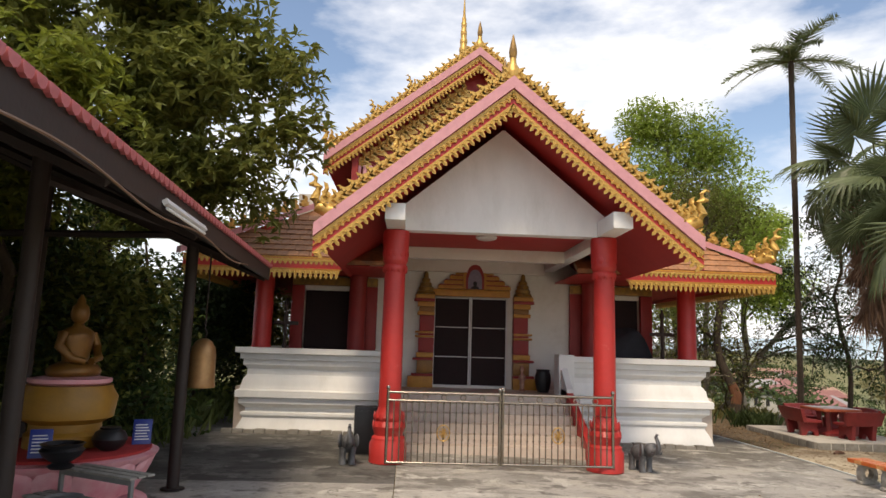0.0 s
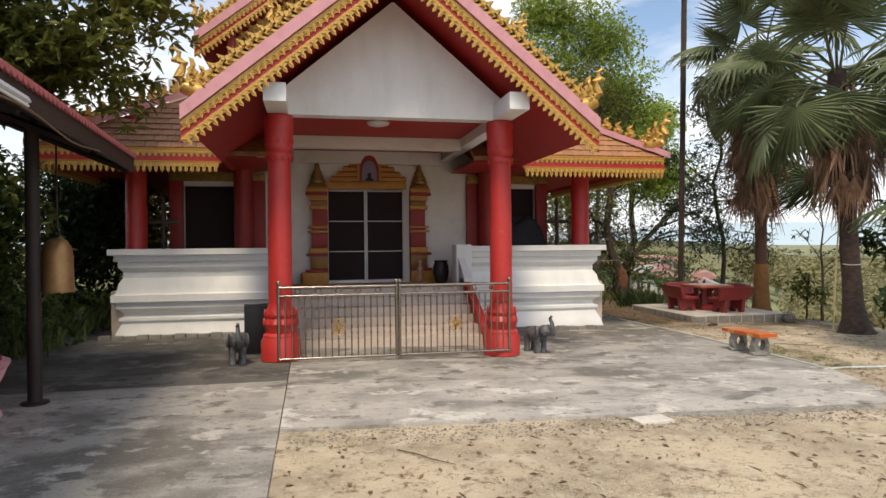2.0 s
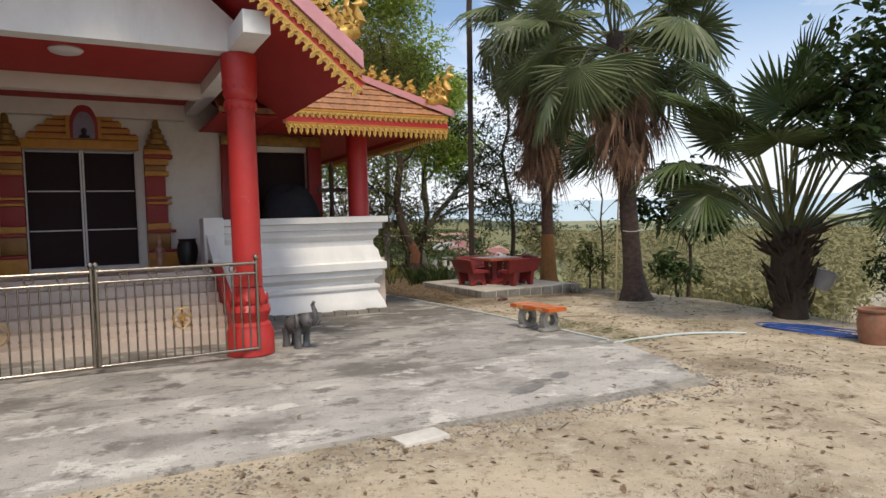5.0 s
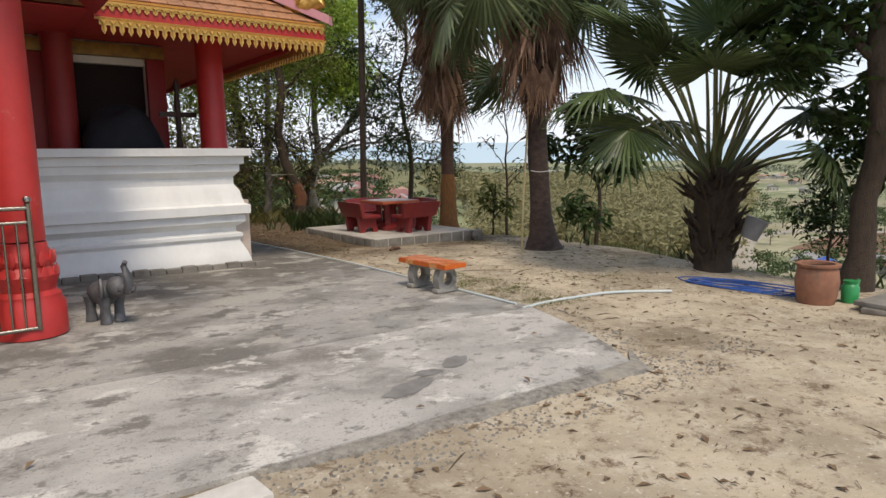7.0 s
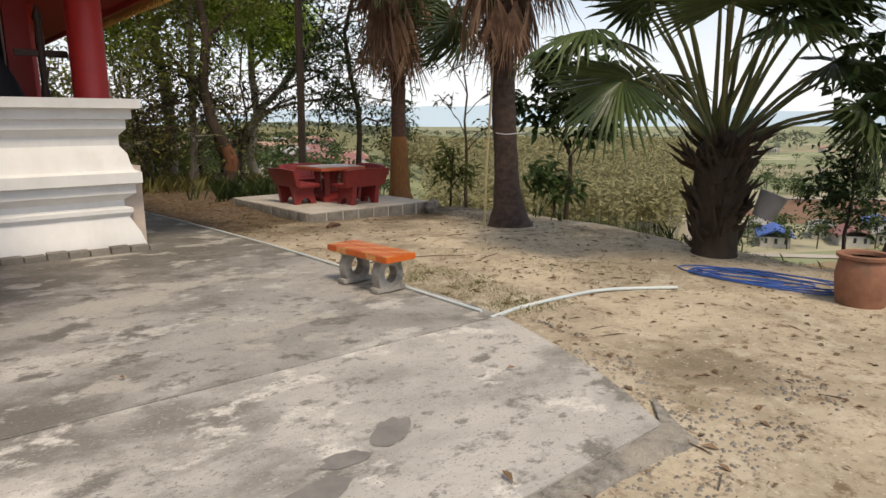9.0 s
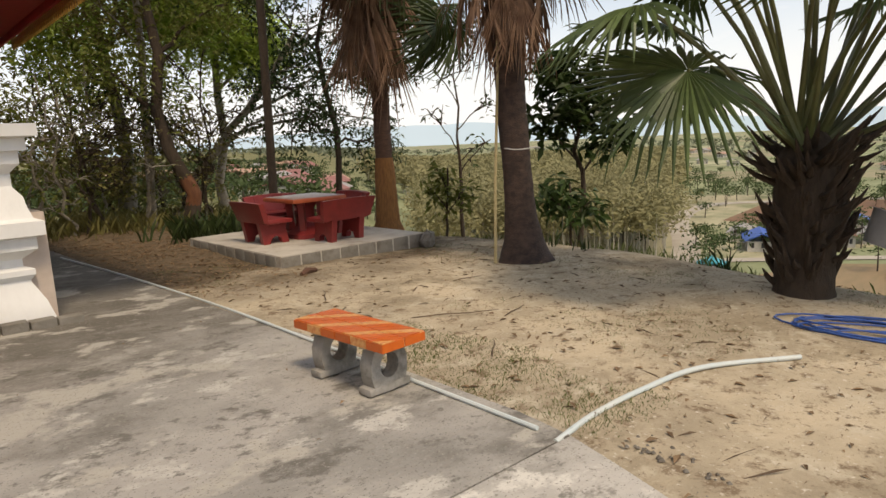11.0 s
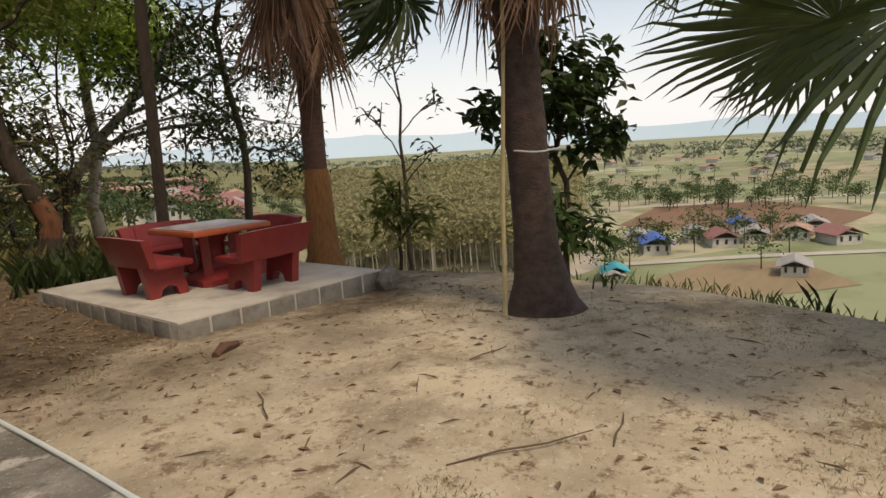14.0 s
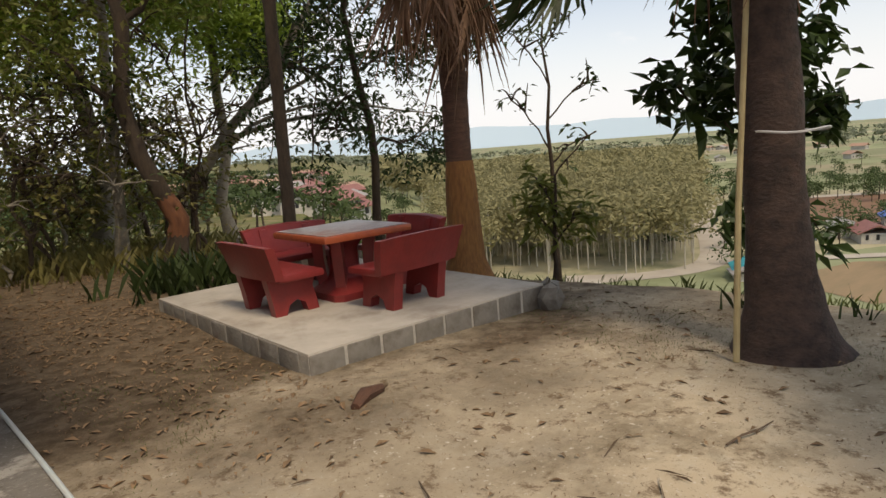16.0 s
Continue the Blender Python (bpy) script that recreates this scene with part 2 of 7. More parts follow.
YELLOW = mat("yellow_gold_plinth", (0.36, 0.18, 0.02), (0.26, 0.13, 0.015), 5, 0.45, 0.08)
STATUE = mat("dull_gold_statue", (0.24, 0.11, 0.02), (0.16, 0.07, 0.015), 7, 0.4, 0.1, metal=0.3)
COPPER = mat("bronze_bell", (0.42, 0.24, 0.10), (0.30, 0.16, 0.07), 6, 0.4, 0.06, metal=0.6)
ELEPHANT = mat("grey_elephant_paint", (0.04, 0.042, 0.046), (0.15, 0.15, 0.155), 4, 0.55, 0.15)
BLACK = mat("black_plastic", (0.016, 0.016, 0.018), None, 9, 0.45, 0.05)
TARP = mat("dark_blue_tarp", (0.010, 0.012, 0.020), (0.004, 0.005, 0.008), 4, 0.75, 0.4)
BLUE_SIGN = mat("blue_sign_enamel", (0.02, 0.04, 0.26), None, 9, 0.35, 0.0)
SIGN_WHITE = mat("white_sign_paint", (0.75, 0.75, 0.78), None, 9, 0.4, 0.0)
TERRA = mat("terracotta_pot", (0.32, 0.15, 0.09), (0.22, 0.10, 0.06), 7, 0.8, 0.2, stain=(0.15, 0.1, 0.07), stain_scale=3)
BLUE_HOSE = mat("blue_plastic_hose", (0.025, 0.075, 0.30), (0.04, 0.11, 0.36), 9, 0.35, 0.02)
GREY_HOSE = mat("pale_grey_pipe", (0.50, 0.58, 0.60), (0.60, 0.62, 0.58), 3, 0.4, 0.05)
GREEN_PLASTIC = mat("green_plastic", (0.03, 0.30, 0.09), None, 9, 0.4, 0.0)
GREY_TIN = mat("grey_tin", (0.2, 0.2, 0.2), None, 6, 0.5, 0.1)
BAMBOO = mat("dry_bamboo", (0.48, 0.40, 0.22), (0.36, 0.29, 0.15), 5, 0.6, 0.1)
BARK_PALM = mat("ringed_palm_bark", (0.095, 0.06, 0.048), (0.034, 0.024, 0.02), 8, 0.9, 0.5, stretch=(1, 1, 1.5), stain=(0.16, 0.14, 0.12), stain_scale=2, stain_low=0.6, stain_high=0.85)
BARK_RED = mat("reddish_palm_bark", (0.14, 0.075, 0.05), (0.07, 0.038, 0.028), 8, 0.9, 0.7, stretch=(1, 1, 4))
BARK_ORANGE = mat("orange_fibrous_bark", (0.36, 0.17, 0.05), (0.20, 0.085, 0.03), 12, 0.9, 0.7, stretch=(3, 3, 0.5))
BARK_WORN = mat("worn_orange_bark", (0.22, 0.085, 0.035), (0.13, 0.055, 0.03), 10, 0.9, 0.6, stretch=(2, 2, 0.5))
BARK_PALE = mat("pale_grey_bark", (0.28, 0.25, 0.20), (0.17, 0.15, 0.12), 9, 0.9, 0.5, stretch=(1, 1, 2))
BARK_DARK = mat("dark_bark", (0.075, 0.052, 0.035), (0.042, 0.03, 0.02), 10, 0.95, 0.8, stretch=(2, 2, 0.6))
LEAF_DARK = mat("dark_green_leaf", (0.05, 0.085, 0.022), (0.026, 0.046, 0.013), 2, 0.45, 0.0, vary=0.45, trans=0.25)
LEAF_MID = mat("mid_green_leaf", (0.19, 0.205, 0.05), (0.10, 0.12, 0.03), 2, 0.5, 0.0, vary=0.45, trans=0.45)
LEAF_OLIVE = mat("olive_leaf", (0.23, 0.205, 0.07), (0.13, 0.12, 0.042), 2, 0.55, 0.0, vary=0.45, trans=0.42)
LEAF_LIGHT = mat("light_green_leaf", (0.38, 0.47, 0.10), (0.26, 0.36, 0.07), 2, 0.5, 0.0, vary=0.35, trans=0.45)
LEAF_YELLOW = mat("yellow_green_leaf", (0.20, 0.23, 0.035), (0.13, 0.16, 0.025), 2, 0.5, 0.0, vary=0.35, trans=0.4)
PALM_GREEN = mat("fan_palm_green", (0.17, 0.205, 0.10), (0.09, 0.12, 0.055), 3, 0.36, 0.0, vary=0.4, trans=0.25)
# Darker copy of the palm green, the look of backlit fans painted in.
LOW_PALM_GREEN = mat("shaded_fan_palm_green", (0.10, 0.14, 0.05), (0.042, 0.065, 0.026), 3, 0.36, 0.0, vary=0.45, trans=0.2)
PALM_DEAD = mat("dead_palm_frond", (0.33, 0.21, 0.14), (0.16, 0.09, 0.06), 5, 0.8, 0.0, vary=0.4, trans=0.1)
PETIOLE = mat("palm_petiole", (0.13, 0.15, 0.05), (0.09, 0.085, 0.035), 4, 0.5, 0.05)
HUSK = mat("brown_palm_husk", (0.13, 0.06, 0.035), (0.07, 0.035, 0.022), 8, 0.85, 0.3, stretch=(1, 5, 1))
WIRE_TAN = mat("tan_cable", (0.22, 0.13, 0.08), None, 8, 0.6, 0.0)
LITTER = mat("dry_leaf_litter", (0.25, 0.165, 0.09), (0.13, 0.08, 0.045), 6, 0.85, 0.0, vary=0.5)
GRASS = mat("short_grass", (0.13, 0.16, 0.045), (0.08, 0.10, 0.028), 4, 0.6, 0.0, vary=0.4, trans=0.3)
DEEP_GRASS = mat("long_green_grass", (0.055, 0.08, 0.025), (0.03, 0.045, 0.015), 4, 0.5, 0.0, vary=0.4, trans=0.3)
TWIG = mat("dry_twig", (0.12, 0.08, 0.05), None, 8, 0.9, 0.2)
ROAD = mat("pale_dirt_road", (0.42, 0.38, 0.31), (0.34, 0.30, 0.25), 0.15, 0.9, 0.0, coords="World")
FIELD_BROWN = mat("ploughed_brown_field", (0.20, 0.11, 0.06), (0.16, 0.088, 0.05), 0.06, 0.95, 0.0, stretch=(1, 6, 1), coords="World")
FIELD_TAN = mat("tan_dry_field", (0.26, 0.18, 0.10), (0.20, 0.15, 0.08), 0.08, 0.95, 0.0, stretch=(1, 5, 1), coords="World")
ROOF_BLUE = mat("blue_sheet_roof", (0.03, 0.10, 0.42), None, 1, 0.5, 0.0)
ROOF_CYAN = mat("cyan_sheet_roof", (0.03, 0.38, 0.46), None, 1, 0.5, 0.0)
ROOF_RED = mat("dull_red_roof", (0.30, 0.13, 0.11), None, 1, 0.7, 0.0)
ROOF_GREY = mat("grey_sheet_roof", (0.34, 0.32, 0.30), None, 1, 0.7, 0.0)
ROOF_ORANGE = mat("orange_tile_roof", (0.42, 0.26, 0.18), None, 1, 0.7, 0.0)
HOUSE_WALL = mat("pale_house_wall", (0.55, 0.52, 0.46), None, 1, 0.8, 0.0)
HOUSE_DARK = mat("dark_window_glass", (0.03, 0.03, 0.035), None, 1, 0.3, 0.0)


def ground_material():
    m = bpy.data.materials.new("sandy_hilltop_and_valley")
    m.use_nodes = True
    n, l = m.node_tree.nodes, m.node_tree.links
    b = n["Principled BSDF"]
    b.inputs["Roughness"].default_value = 0.95
    b.inputs["Specular IOR Level"].default_value = 0.1
    geo, sep = n.new("ShaderNodeNewGeometry"), n.new("ShaderNodeSeparateXYZ")
    l.new(geo.outputs["Position"], sep.inputs["Vector"])

    def nz(scale, detail=7, rough=0.65):
        q = n.new("ShaderNodeTexNoise")
        q.inputs["Scale"].default_value, q.inputs["Detail"].default_value, q.inputs["Roughness"].default_value = scale, detail, rough
        l.new(geo.outputs["Position"], q.inputs["Vector"])
        return q.outputs["Fac"]

    def rng(v, a, c):
        q = n.new("ShaderNodeMapRange")
        q.inputs["From Min"].default_value, q.inputs["From Max"].default_value = a, c
        l.new(v, q.inputs["Value"])
        return q.outputs["Result"]

    def mix(f, a, c):
        q = n.new("ShaderNodeMix")
        q.data_type = "RGBA"
        l.new(f, q.inputs["Factor"])
        for k, v in (("A", a), ("B", c)):
            if isinstance(v, tuple):
                q.inputs[k].default_value = (*v, 1)
            else:
                l.new(v, q.inputs[k])
        return q.outputs["Result"]

    sand = mix(rng(nz(0.7), 0.4, 0.62), (0.54, 0.455, 0.33), (0.34, 0.285, 0.205))
    sand = mix(rng(nz(3.2), 0.52, 0.72), sand, (0.57, 0.505, 0.39))
    sand = mix(rng(nz(5.0, 9, 0.78), 0.54, 0.62), sand, (0.20, 0.145, 0.095))
    sand = mix(rng(nz(0.45, 9, 0.75), 0.54, 0.68), sand, (0.21, 0.17, 0.115))
    sand = mix(rng(nz(16.0, 6, 0.7), 0.58, 0.66), sand, (0.25, 0.20, 0.14))
    sand = mix(rng(nz(30.0, 3, 0.6), 0.62, 0.72), sand, (0.62, 0.56, 0.46))
    sand = mix(rng(nz(75.0, 3, 0.6), 0.64, 0.72), sand, (0.16, 0.12, 0.08))
    wander = n.new("ShaderNodeMath")
    wander.operation = "MULTIPLY_ADD"
    l.new(nz(0.8, 8, 0.7), wander.inputs[0])
    wander.inputs[1].default_value = 9.0
    l.new(sep.outputs["Y"], wander.inputs[2])
    # Leaf mould soil, with the trees' shade also darkened into its colour.
    shaded_mould = mix(rng(nz(6.0, 8, 0.75), 0.4, 0.6), (0.085, 0.062, 0.04), (0.17, 0.13, 0.088))
    sand = mix(rng(wander.outputs["Value"], 17.2, 19.8), sand, shaded_mould)
    vor = n.new("ShaderNodeTexVoronoi")
    vor.inputs["Scale"].default_value = 0.011
    l.new(geo.outputs["Position"], vor.inputs["Vector"])
    ramp = n.new("ShaderNodeValToRGB")
    sv = n.new("ShaderNodeSeparateColor")
    l.new(vor.outputs["Color"], sv.inputs["Color"])
    l.new(sv.outputs["Red"], ramp.inputs["Fac"])
    # Field colours lightened and greyed to carry the valley's haze.
    ramp.color_ramp.elements[0].color = (0.23, 0.245, 0.14, 1)
    ramp.color_ramp.elements[1].color = (0.40, 0.39, 0.26, 1)
    for p, c in ((0.3, (0.29, 0.315, 0.18, 1)), (0.55, (0.19, 0.205, 0.12, 1)), (0.8, (0.34, 0.28, 0.19, 1))):
        ramp.color_ramp.elements.new(p).color = c
    valley = mix(rng(nz(0.05), 0.45, 0.65), ramp.outputs["Color"], (0.17, 0.19, 0.10))
    slope = mix(rng(nz(0.5), 0.42, 0.6), (0.12, 0.14, 0.05), (0.22, 0.18, 0.10))
    col = mix(rng(sep.outputs["Z"], -0.45, -1.1), sand, slope)
    col = mix(rng(sep.outputs["Z"], -10.0, -24.0), col, valley)
    l.new(col, b.inputs["Base Color"])
    bp = n.new("ShaderNodeBump")
    bp.inputs["Strength"].default_value, bp.inputs["Distance"].default_value = 0.5, 0.04
    l.new(nz(14.0, 9, 0.75), bp.inputs["Height"])
    l.new(bp.outputs["Normal"], b.inputs["Normal"])
    return m


GROUND = ground_material()


# ---- mesh tools ----
class Shape:
    """Collects vertices and faces of one mesh."""

    def __init__(self):
        self.v, self.f = [], []

    def add(self, verts, faces, m=None):
        o = len(self.v)
        self.v += [tuple(m @ Vector(p)) for p in verts] if m else [tuple(p) for p in verts]
        self.f += [tuple(i + o for i in q) for q in faces]
        return self

    def box(self, x0, x1, y0, y1, z0, z1, c=0.0, m=None):
        if c <= 0:
            v = [(x, y, z) for z in (z0, z1) for x, y in ((x0, y0), (x1, y0), (x1, y1), (x0, y1))]
            return self.add(v, [(3, 2, 1, 0), (4, 5, 6, 7), (0, 1, 5, 4), (1, 2, 6, 5), (2, 3, 7, 6), (3, 0, 4, 7)], m)
        bm = bmesh.new()
        bmesh.ops.create_cube(bm, size=1)
        for p in bm.verts:
            p.co = (x0 + (p.co.x + 0.5) * (x1 - x0), y0 + (p.co.y + 0.5) * (y1 - y0), z0 + (p.co.z + 0.5) * (z1 - z0))
        bmesh.ops.bevel(bm, geom=bm.edges[:], offset=c, segments=2, affect="EDGES", profile=0.6)
        bm.verts.index_update()
        self.add([p.co.copy() for p in bm.verts], [[p.index for p in q.verts] for q in bm.faces], m)
        bm.free()
        return self

    def lathe(self, prof, n=20, m=None, square=False):
        v, f = [], []
        for r, z in prof:
            for i in range(n):
                a = 2 * math.pi * (i + 0.5) / n
                k = r
                if square:
                    k = r / max(abs(math.cos(a)), abs(math.sin(a)))
                v.append((k * math.cos(a), k * math.sin(a), z))
        for j in range(len(prof) - 1):
            for i in range(n):
                f.append((j * n + i, j * n + (i + 1) % n, (j + 1) * n + (i + 1) % n, (j + 1) * n + i))
        f.append(tuple(reversed(range(n))))
        f.append(tuple((len(prof) - 1) * n + i for i in range(n)))
        return self.add(v, f, m)

    def tube(self, pts, radii, n=8, m=None):
        pts = [Vector(p) for p in pts]
        if not isinstance(radii, (list, tuple)):
            radii = [radii] * len(pts)
        v, f = [], []
        ref = Vector((0.31, 0.17, 0.93))
        for i, p in enumerate(pts):
            d = (pts[min(i + 1, len(pts) - 1)] - pts[max(i - 1, 0)]).normalized()
            a = d.cross(ref)
            if a.length < 0.15:
                a = d.cross(Vector((1, 0, 0)))
            a.normalize()
            b = d.cross(a)
            for k in range(n):
                t = 2 * math.pi * k / n
                v.append(p + radii[i] * (a * math.cos(t) + b * math.sin(t)))
        for i in range(len(pts) - 1):
            for k in range(n):
                f.append((i * n + k, (i + 1) * n + k, (i + 1) * n + (k + 1) % n, i * n + (k + 1) % n))
        f.append(tuple(range(n)))
        f.append(tuple(reversed([(len(pts) - 1) * n + k for k in range(n)])))
        return self.add(v, f, m)

    def prism(self, poly, t0, t1, axis="y", m=None):
        """A plan outline pushed through from t0 to t1 along an axis."""
        def at(p, t):
            return {"y": (p[0], t, p[1]), "x": (t, p[0], p[1]), "z": (p[0], p[1], t)}[axis]
        n = len(poly)
        v = [at(p, t0) for p in poly] + [at(p, t1) for p in poly]
        f = [tuple(range(n)), tuple(reversed(range(n, 2 * n)))] + [(i, i + n, (i + 1) % n + n, (i + 1) % n) for i in range(n)]
        return self.add(v, f, m)

    def mesh(self, name, material, smooth=40):
        me = bpy.data.meshes.new(name)
        me.from_pydata(self.v, [], self.f)
        bm = bmesh.new()
        bm.from_mesh(me)
        bmesh.ops.recalc_face_normals(bm, faces=bm.faces[:])
        bm.to_mesh(me)
        bm.free()
        me.materials.append(material)
        if smooth:
            me.polygons.foreach_set("use_smooth", [True] * len(me.polygons))
            me.set_sharp_from_angle(angle=radians(smooth))
        return me


def leaf_mesh(name, verts, faces, material):
    me = bpy.data.meshes.new(name)
    me.from_pydata(verts, [], faces)
    me.materials.append(material)
    return me


def part(name, shape, material, parent, label="", m=None, smooth=40):
    me = shape.mesh(name, material, smooth) if isinstance(shape, Shape) else shape
    ob = new(name, me)
    ob.parent = parent
    if m is not None:
        ob.matrix_basis = m
    return tagged(ob, label)


def thing(name, label, category, m=None, group="", kind=""):
    ob = new(name)
    ob.empty_display_size = 0.1
    if m is not None:
        ob.matrix_world = m
    return tagged(ob, label, category, group, kind)


def solid(name, shape, material, label, category="", kind="", m=None, smooth=40, group=""):
    me = shape.mesh(name, material, smooth) if isinstance(shape, Shape) else shape
    ob = new(name, me)
    if m is not None:
        ob.matrix_world = m
    return tagged(ob, label, category, group, kind)


T = Matrix.Translation


# ---- ground ----
def ground_z(x, y):
    h = -0.021 * min(max(x, 0), 13) - 0.004 * max(min(y, 22) - 12, 0)
    d = math.hypot(max(x - 12.9 - 0.5 * math.sin(y * 0.6), 0), max(y - 24, 0), max(-12 - x, 0))
    az = math.degrees(math.atan2(x - 8, y - 12))
    k = min(max((az - 29) / 13, 0), 1)
    fall = 6.5 + 20.5 * k * k * (3 - 2 * k) if az > -90 else 6.5
    return h - fall * (1 - math.exp(-((d / 30) ** 1.35)))


def build_ground():
    def axis(lo, hi, step, far):
        a = list(np.arange(lo, hi, step))
        s, p = step, hi
        while p < far:
            a.append(p)
            s *= 1.22
            p += s
        s, p = step, lo
        left = []
        while p > -far:
            s *= 1.22
            p -= s
            left.append(p)
        return left[::-1] + a
    xs, ys = axis(-6, 24, 0.4, 4500), axis(-4, 26, 0.4, 4500)
    nx = len(xs)
    v = []
    for y in ys:
        for x in xs:
            b = 0.0
            if x > 7.9 and -6 < y < 26 and x < 26:
                b = 0.05 * noise.noise((x * 0.7, y * 0.7, 0)) + 0.02 * noise.noise((x * 2.3, y * 2.3, 3))
            v.append((x, y, ground_z(x, y) + b))
    f = [(j * nx + i, j * nx + i + 1, (j + 1) * nx + i + 1, (j + 1) * nx + i) for j in range(len(ys) - 1) for i in range(nx - 1)]
    me = leaf_mesh("ground", v, f, GROUND)
    me.polygons.foreach_set("use_smooth", [True] * len(f))
    tagged(new("ground", me), "sandy hilltop soil sloping down to a green farmed valley", "ground", kind="structure")


build_ground()


def grid_slab(name, x0, x1, y0, y1, cut, label, material=None):
    """A concrete slab that follows the ground, in one sheet with an edge; cut(y) gives its far x."""
    s = Shape()
    rows = []
    n = 24
    ys = list(np.linspace(y0, y1, int((y1 - y0) / 0.4) + 2))
    for y in ys:
        xe = cut(y)
        rows.append([(x0 + (xe - x0) * i / n, y) for i in range(n + 1)])
    w = n + 1
    v = [(x, y, ground_z(x, y) + 0.035) for r in rows for x, y in r]
    f = [(j * w + i, j * w + i + 1, (j + 1) * w + i + 1, (j + 1) * w + i) for j in range(len(ys) - 1) for i in range(n)]
    rim = [i for i in range(w)] + [j * w + n for j in range(1, len(ys))]
    o = len(v)
    v += [(v[i][0], v[i][1], v[i][2] - 0.2) for i in rim]
    f += [(rim[k], o + k, o + k + 1, rim[k + 1]) for k in range(len(rim) - 1)]
    s.add(v, f)
    return solid(name, s, material or CONC, label, "pavement", "structure", smooth=0)


def right_edge(y):
    if y < 7.1:
        return 7.0 + 0.25 * (y - 6.86)
    if y < 9.0:
        return 7.1 + 0.77 * ((y - 7.1) / 1.9) ** 0.7
    return 7.88 - 0.02 * (y - 9) * (y > 12)


FRONT_Y = 6.88
grid_slab("pavement_front", -0.14, 7.0, FRONT_Y, 8.84, right_edge, "weathered grey concrete apron with dark stains")
grid_slab("pavement_court", -0.14, 7.0, 8.852, 20.0, right_edge, "grimy grey concrete yard round the temple", CONC_COURT)
grid_slab("pavement_shrine", -12.0, -0.15, -8.0, 9.15, lambda y: -0.152, "grey concrete floor beside the shrine shelter", CONC_COURT)
grid_slab("pavement_damp", -12.0, -0.15, 9.158, 20.0, lambda y: -0.152, "dark concrete floor before the plinth wall", CONC_DARK)


def haunch():
    """A rough cement fillet from the slab's front edge down to the soil."""
    v, f = [], []
    n = 90
    for i in range(n + 1):
        t = i / n
        x = 3.85 + 3.45 * t
        y0 = FRONT_Y - 0.002 if x < 7.0 else FRONT_Y + 0.8 * (x - 7.0)
        w = (0.12 + 0.10 * t + 0.06 * noise.noise((x * 3.1, 0, 0)) + 0.03 * noise.noise((x * 9, 1, 0))) * min(1, 0.1 + t * 6) * min(1, 0.2 + (1 - t) * 8)
        for q, z in ((0, 0.026), (0.35, 0.022), (0.7, 0.012), (1.0, -0.02)):
            xx, yy = x + 0.3 * w * q * (x > 6.9), y0 - w * q
            v.append((xx, yy, ground_z(xx, yy) + z + 0.006 * noise.noise((xx * 14, yy * 14, 0)) * (0 < q < 1)))
    f = [(i * 4 + k, i * 4 + k + 1, i * 4 + 5 + k, i * 4 + 4 + k) for i in range(n) for k in range(3)]
    solid("pavement_haunch", Shape().add(v, f), HAUNCH, "rough gravelly cement fillet along the slab edge", "pavement", "structure")


haunch()

# ---- temple ----
CX = 1.47          # the temple's middle line
temple = thing("temple", "red and gold gabled temple hall with white plinth", "temple", T((CX, 10.75, 0)))
TI = temple.matrix_world.inverted()


def tp(name, shape, material, label="", smooth=40, parent=None):
    """A part of the temple, given in world places."""
    ob = part(name, shape, material, parent or temple, label, TI if parent is None else None, smooth)
    return ob


def mirrored(f):
    for s in (-1, 1):
        f(s)


def span(s, a, b):
    """x from a to b out from the middle line, on side s."""
    p, q = CX + s * a, CX + s * b
    return min(p, q), max(p, q)


FLOOR_Z, WALL_Y, PAR_Y = 0.93, 15.3, 13.98

# porch floor, steps
tp("porch_floor", Shape().box(CX - 5.1, CX + 5.1, 14.0, 16.2, -0.5, FLOOR_Z), STEP_TILE, "beige tiled porch floor")
tp("landing", Shape().box(CX - 1.75, CX + 1.75, 13.25, 13.99, -0.5, FLOOR_Z, 0.01), STEP_TILE)
for k in range(5):
    z1 = FLOOR_Z - 0.155 * (k + 1)
    tp("step", Shape().box(CX - 1.72, CX + 1.72, 13.25 - 0.3 * (k + 1), 13.26 - 0.3 * k - 0.012, -0.4, z1, 0.012), STEP_TILE)


def stringer(s):
    x0, x1 = span(s, 1.73, 1.86)
    sh = Shape().prism([(11.6, -0.2), (11.6, 0.2), (13.3, 1.08), (14.0, 1.08), (14.0, -0.2)], x0, x1, "x")
    tp("stair_stringer", sh, RED, "red painted stair edge")


mirrored(stringer)

# moulded white parapet plinths
PROFILE = [(0.20, -0.30), (0.20, 0.0), (0.17, 0.01), (0.17, 0.05), (0.12, 0.11), (0.03, 0.29), (0.03, 0.31), (0.07, 0.36), (0.07, 0.41), (-0.01, 0.44), (-0.01, 0.51), (0.11, 0.60), (0.11, 0.71), (0.18, 0.73), (0.18, 0.86), (0.11, 0.89), (0.08, 0.98), (0.06, 1.09), (-0.01, 1.19), (-0.015, 1.30), (0.05, 1.37), (0.07, 1.39), (0.07, 1.50), (0.13, 1.51), (0.13, 1.62), (0.22, 1.635), (0.22, 1.745), (0.02, 1.75)]


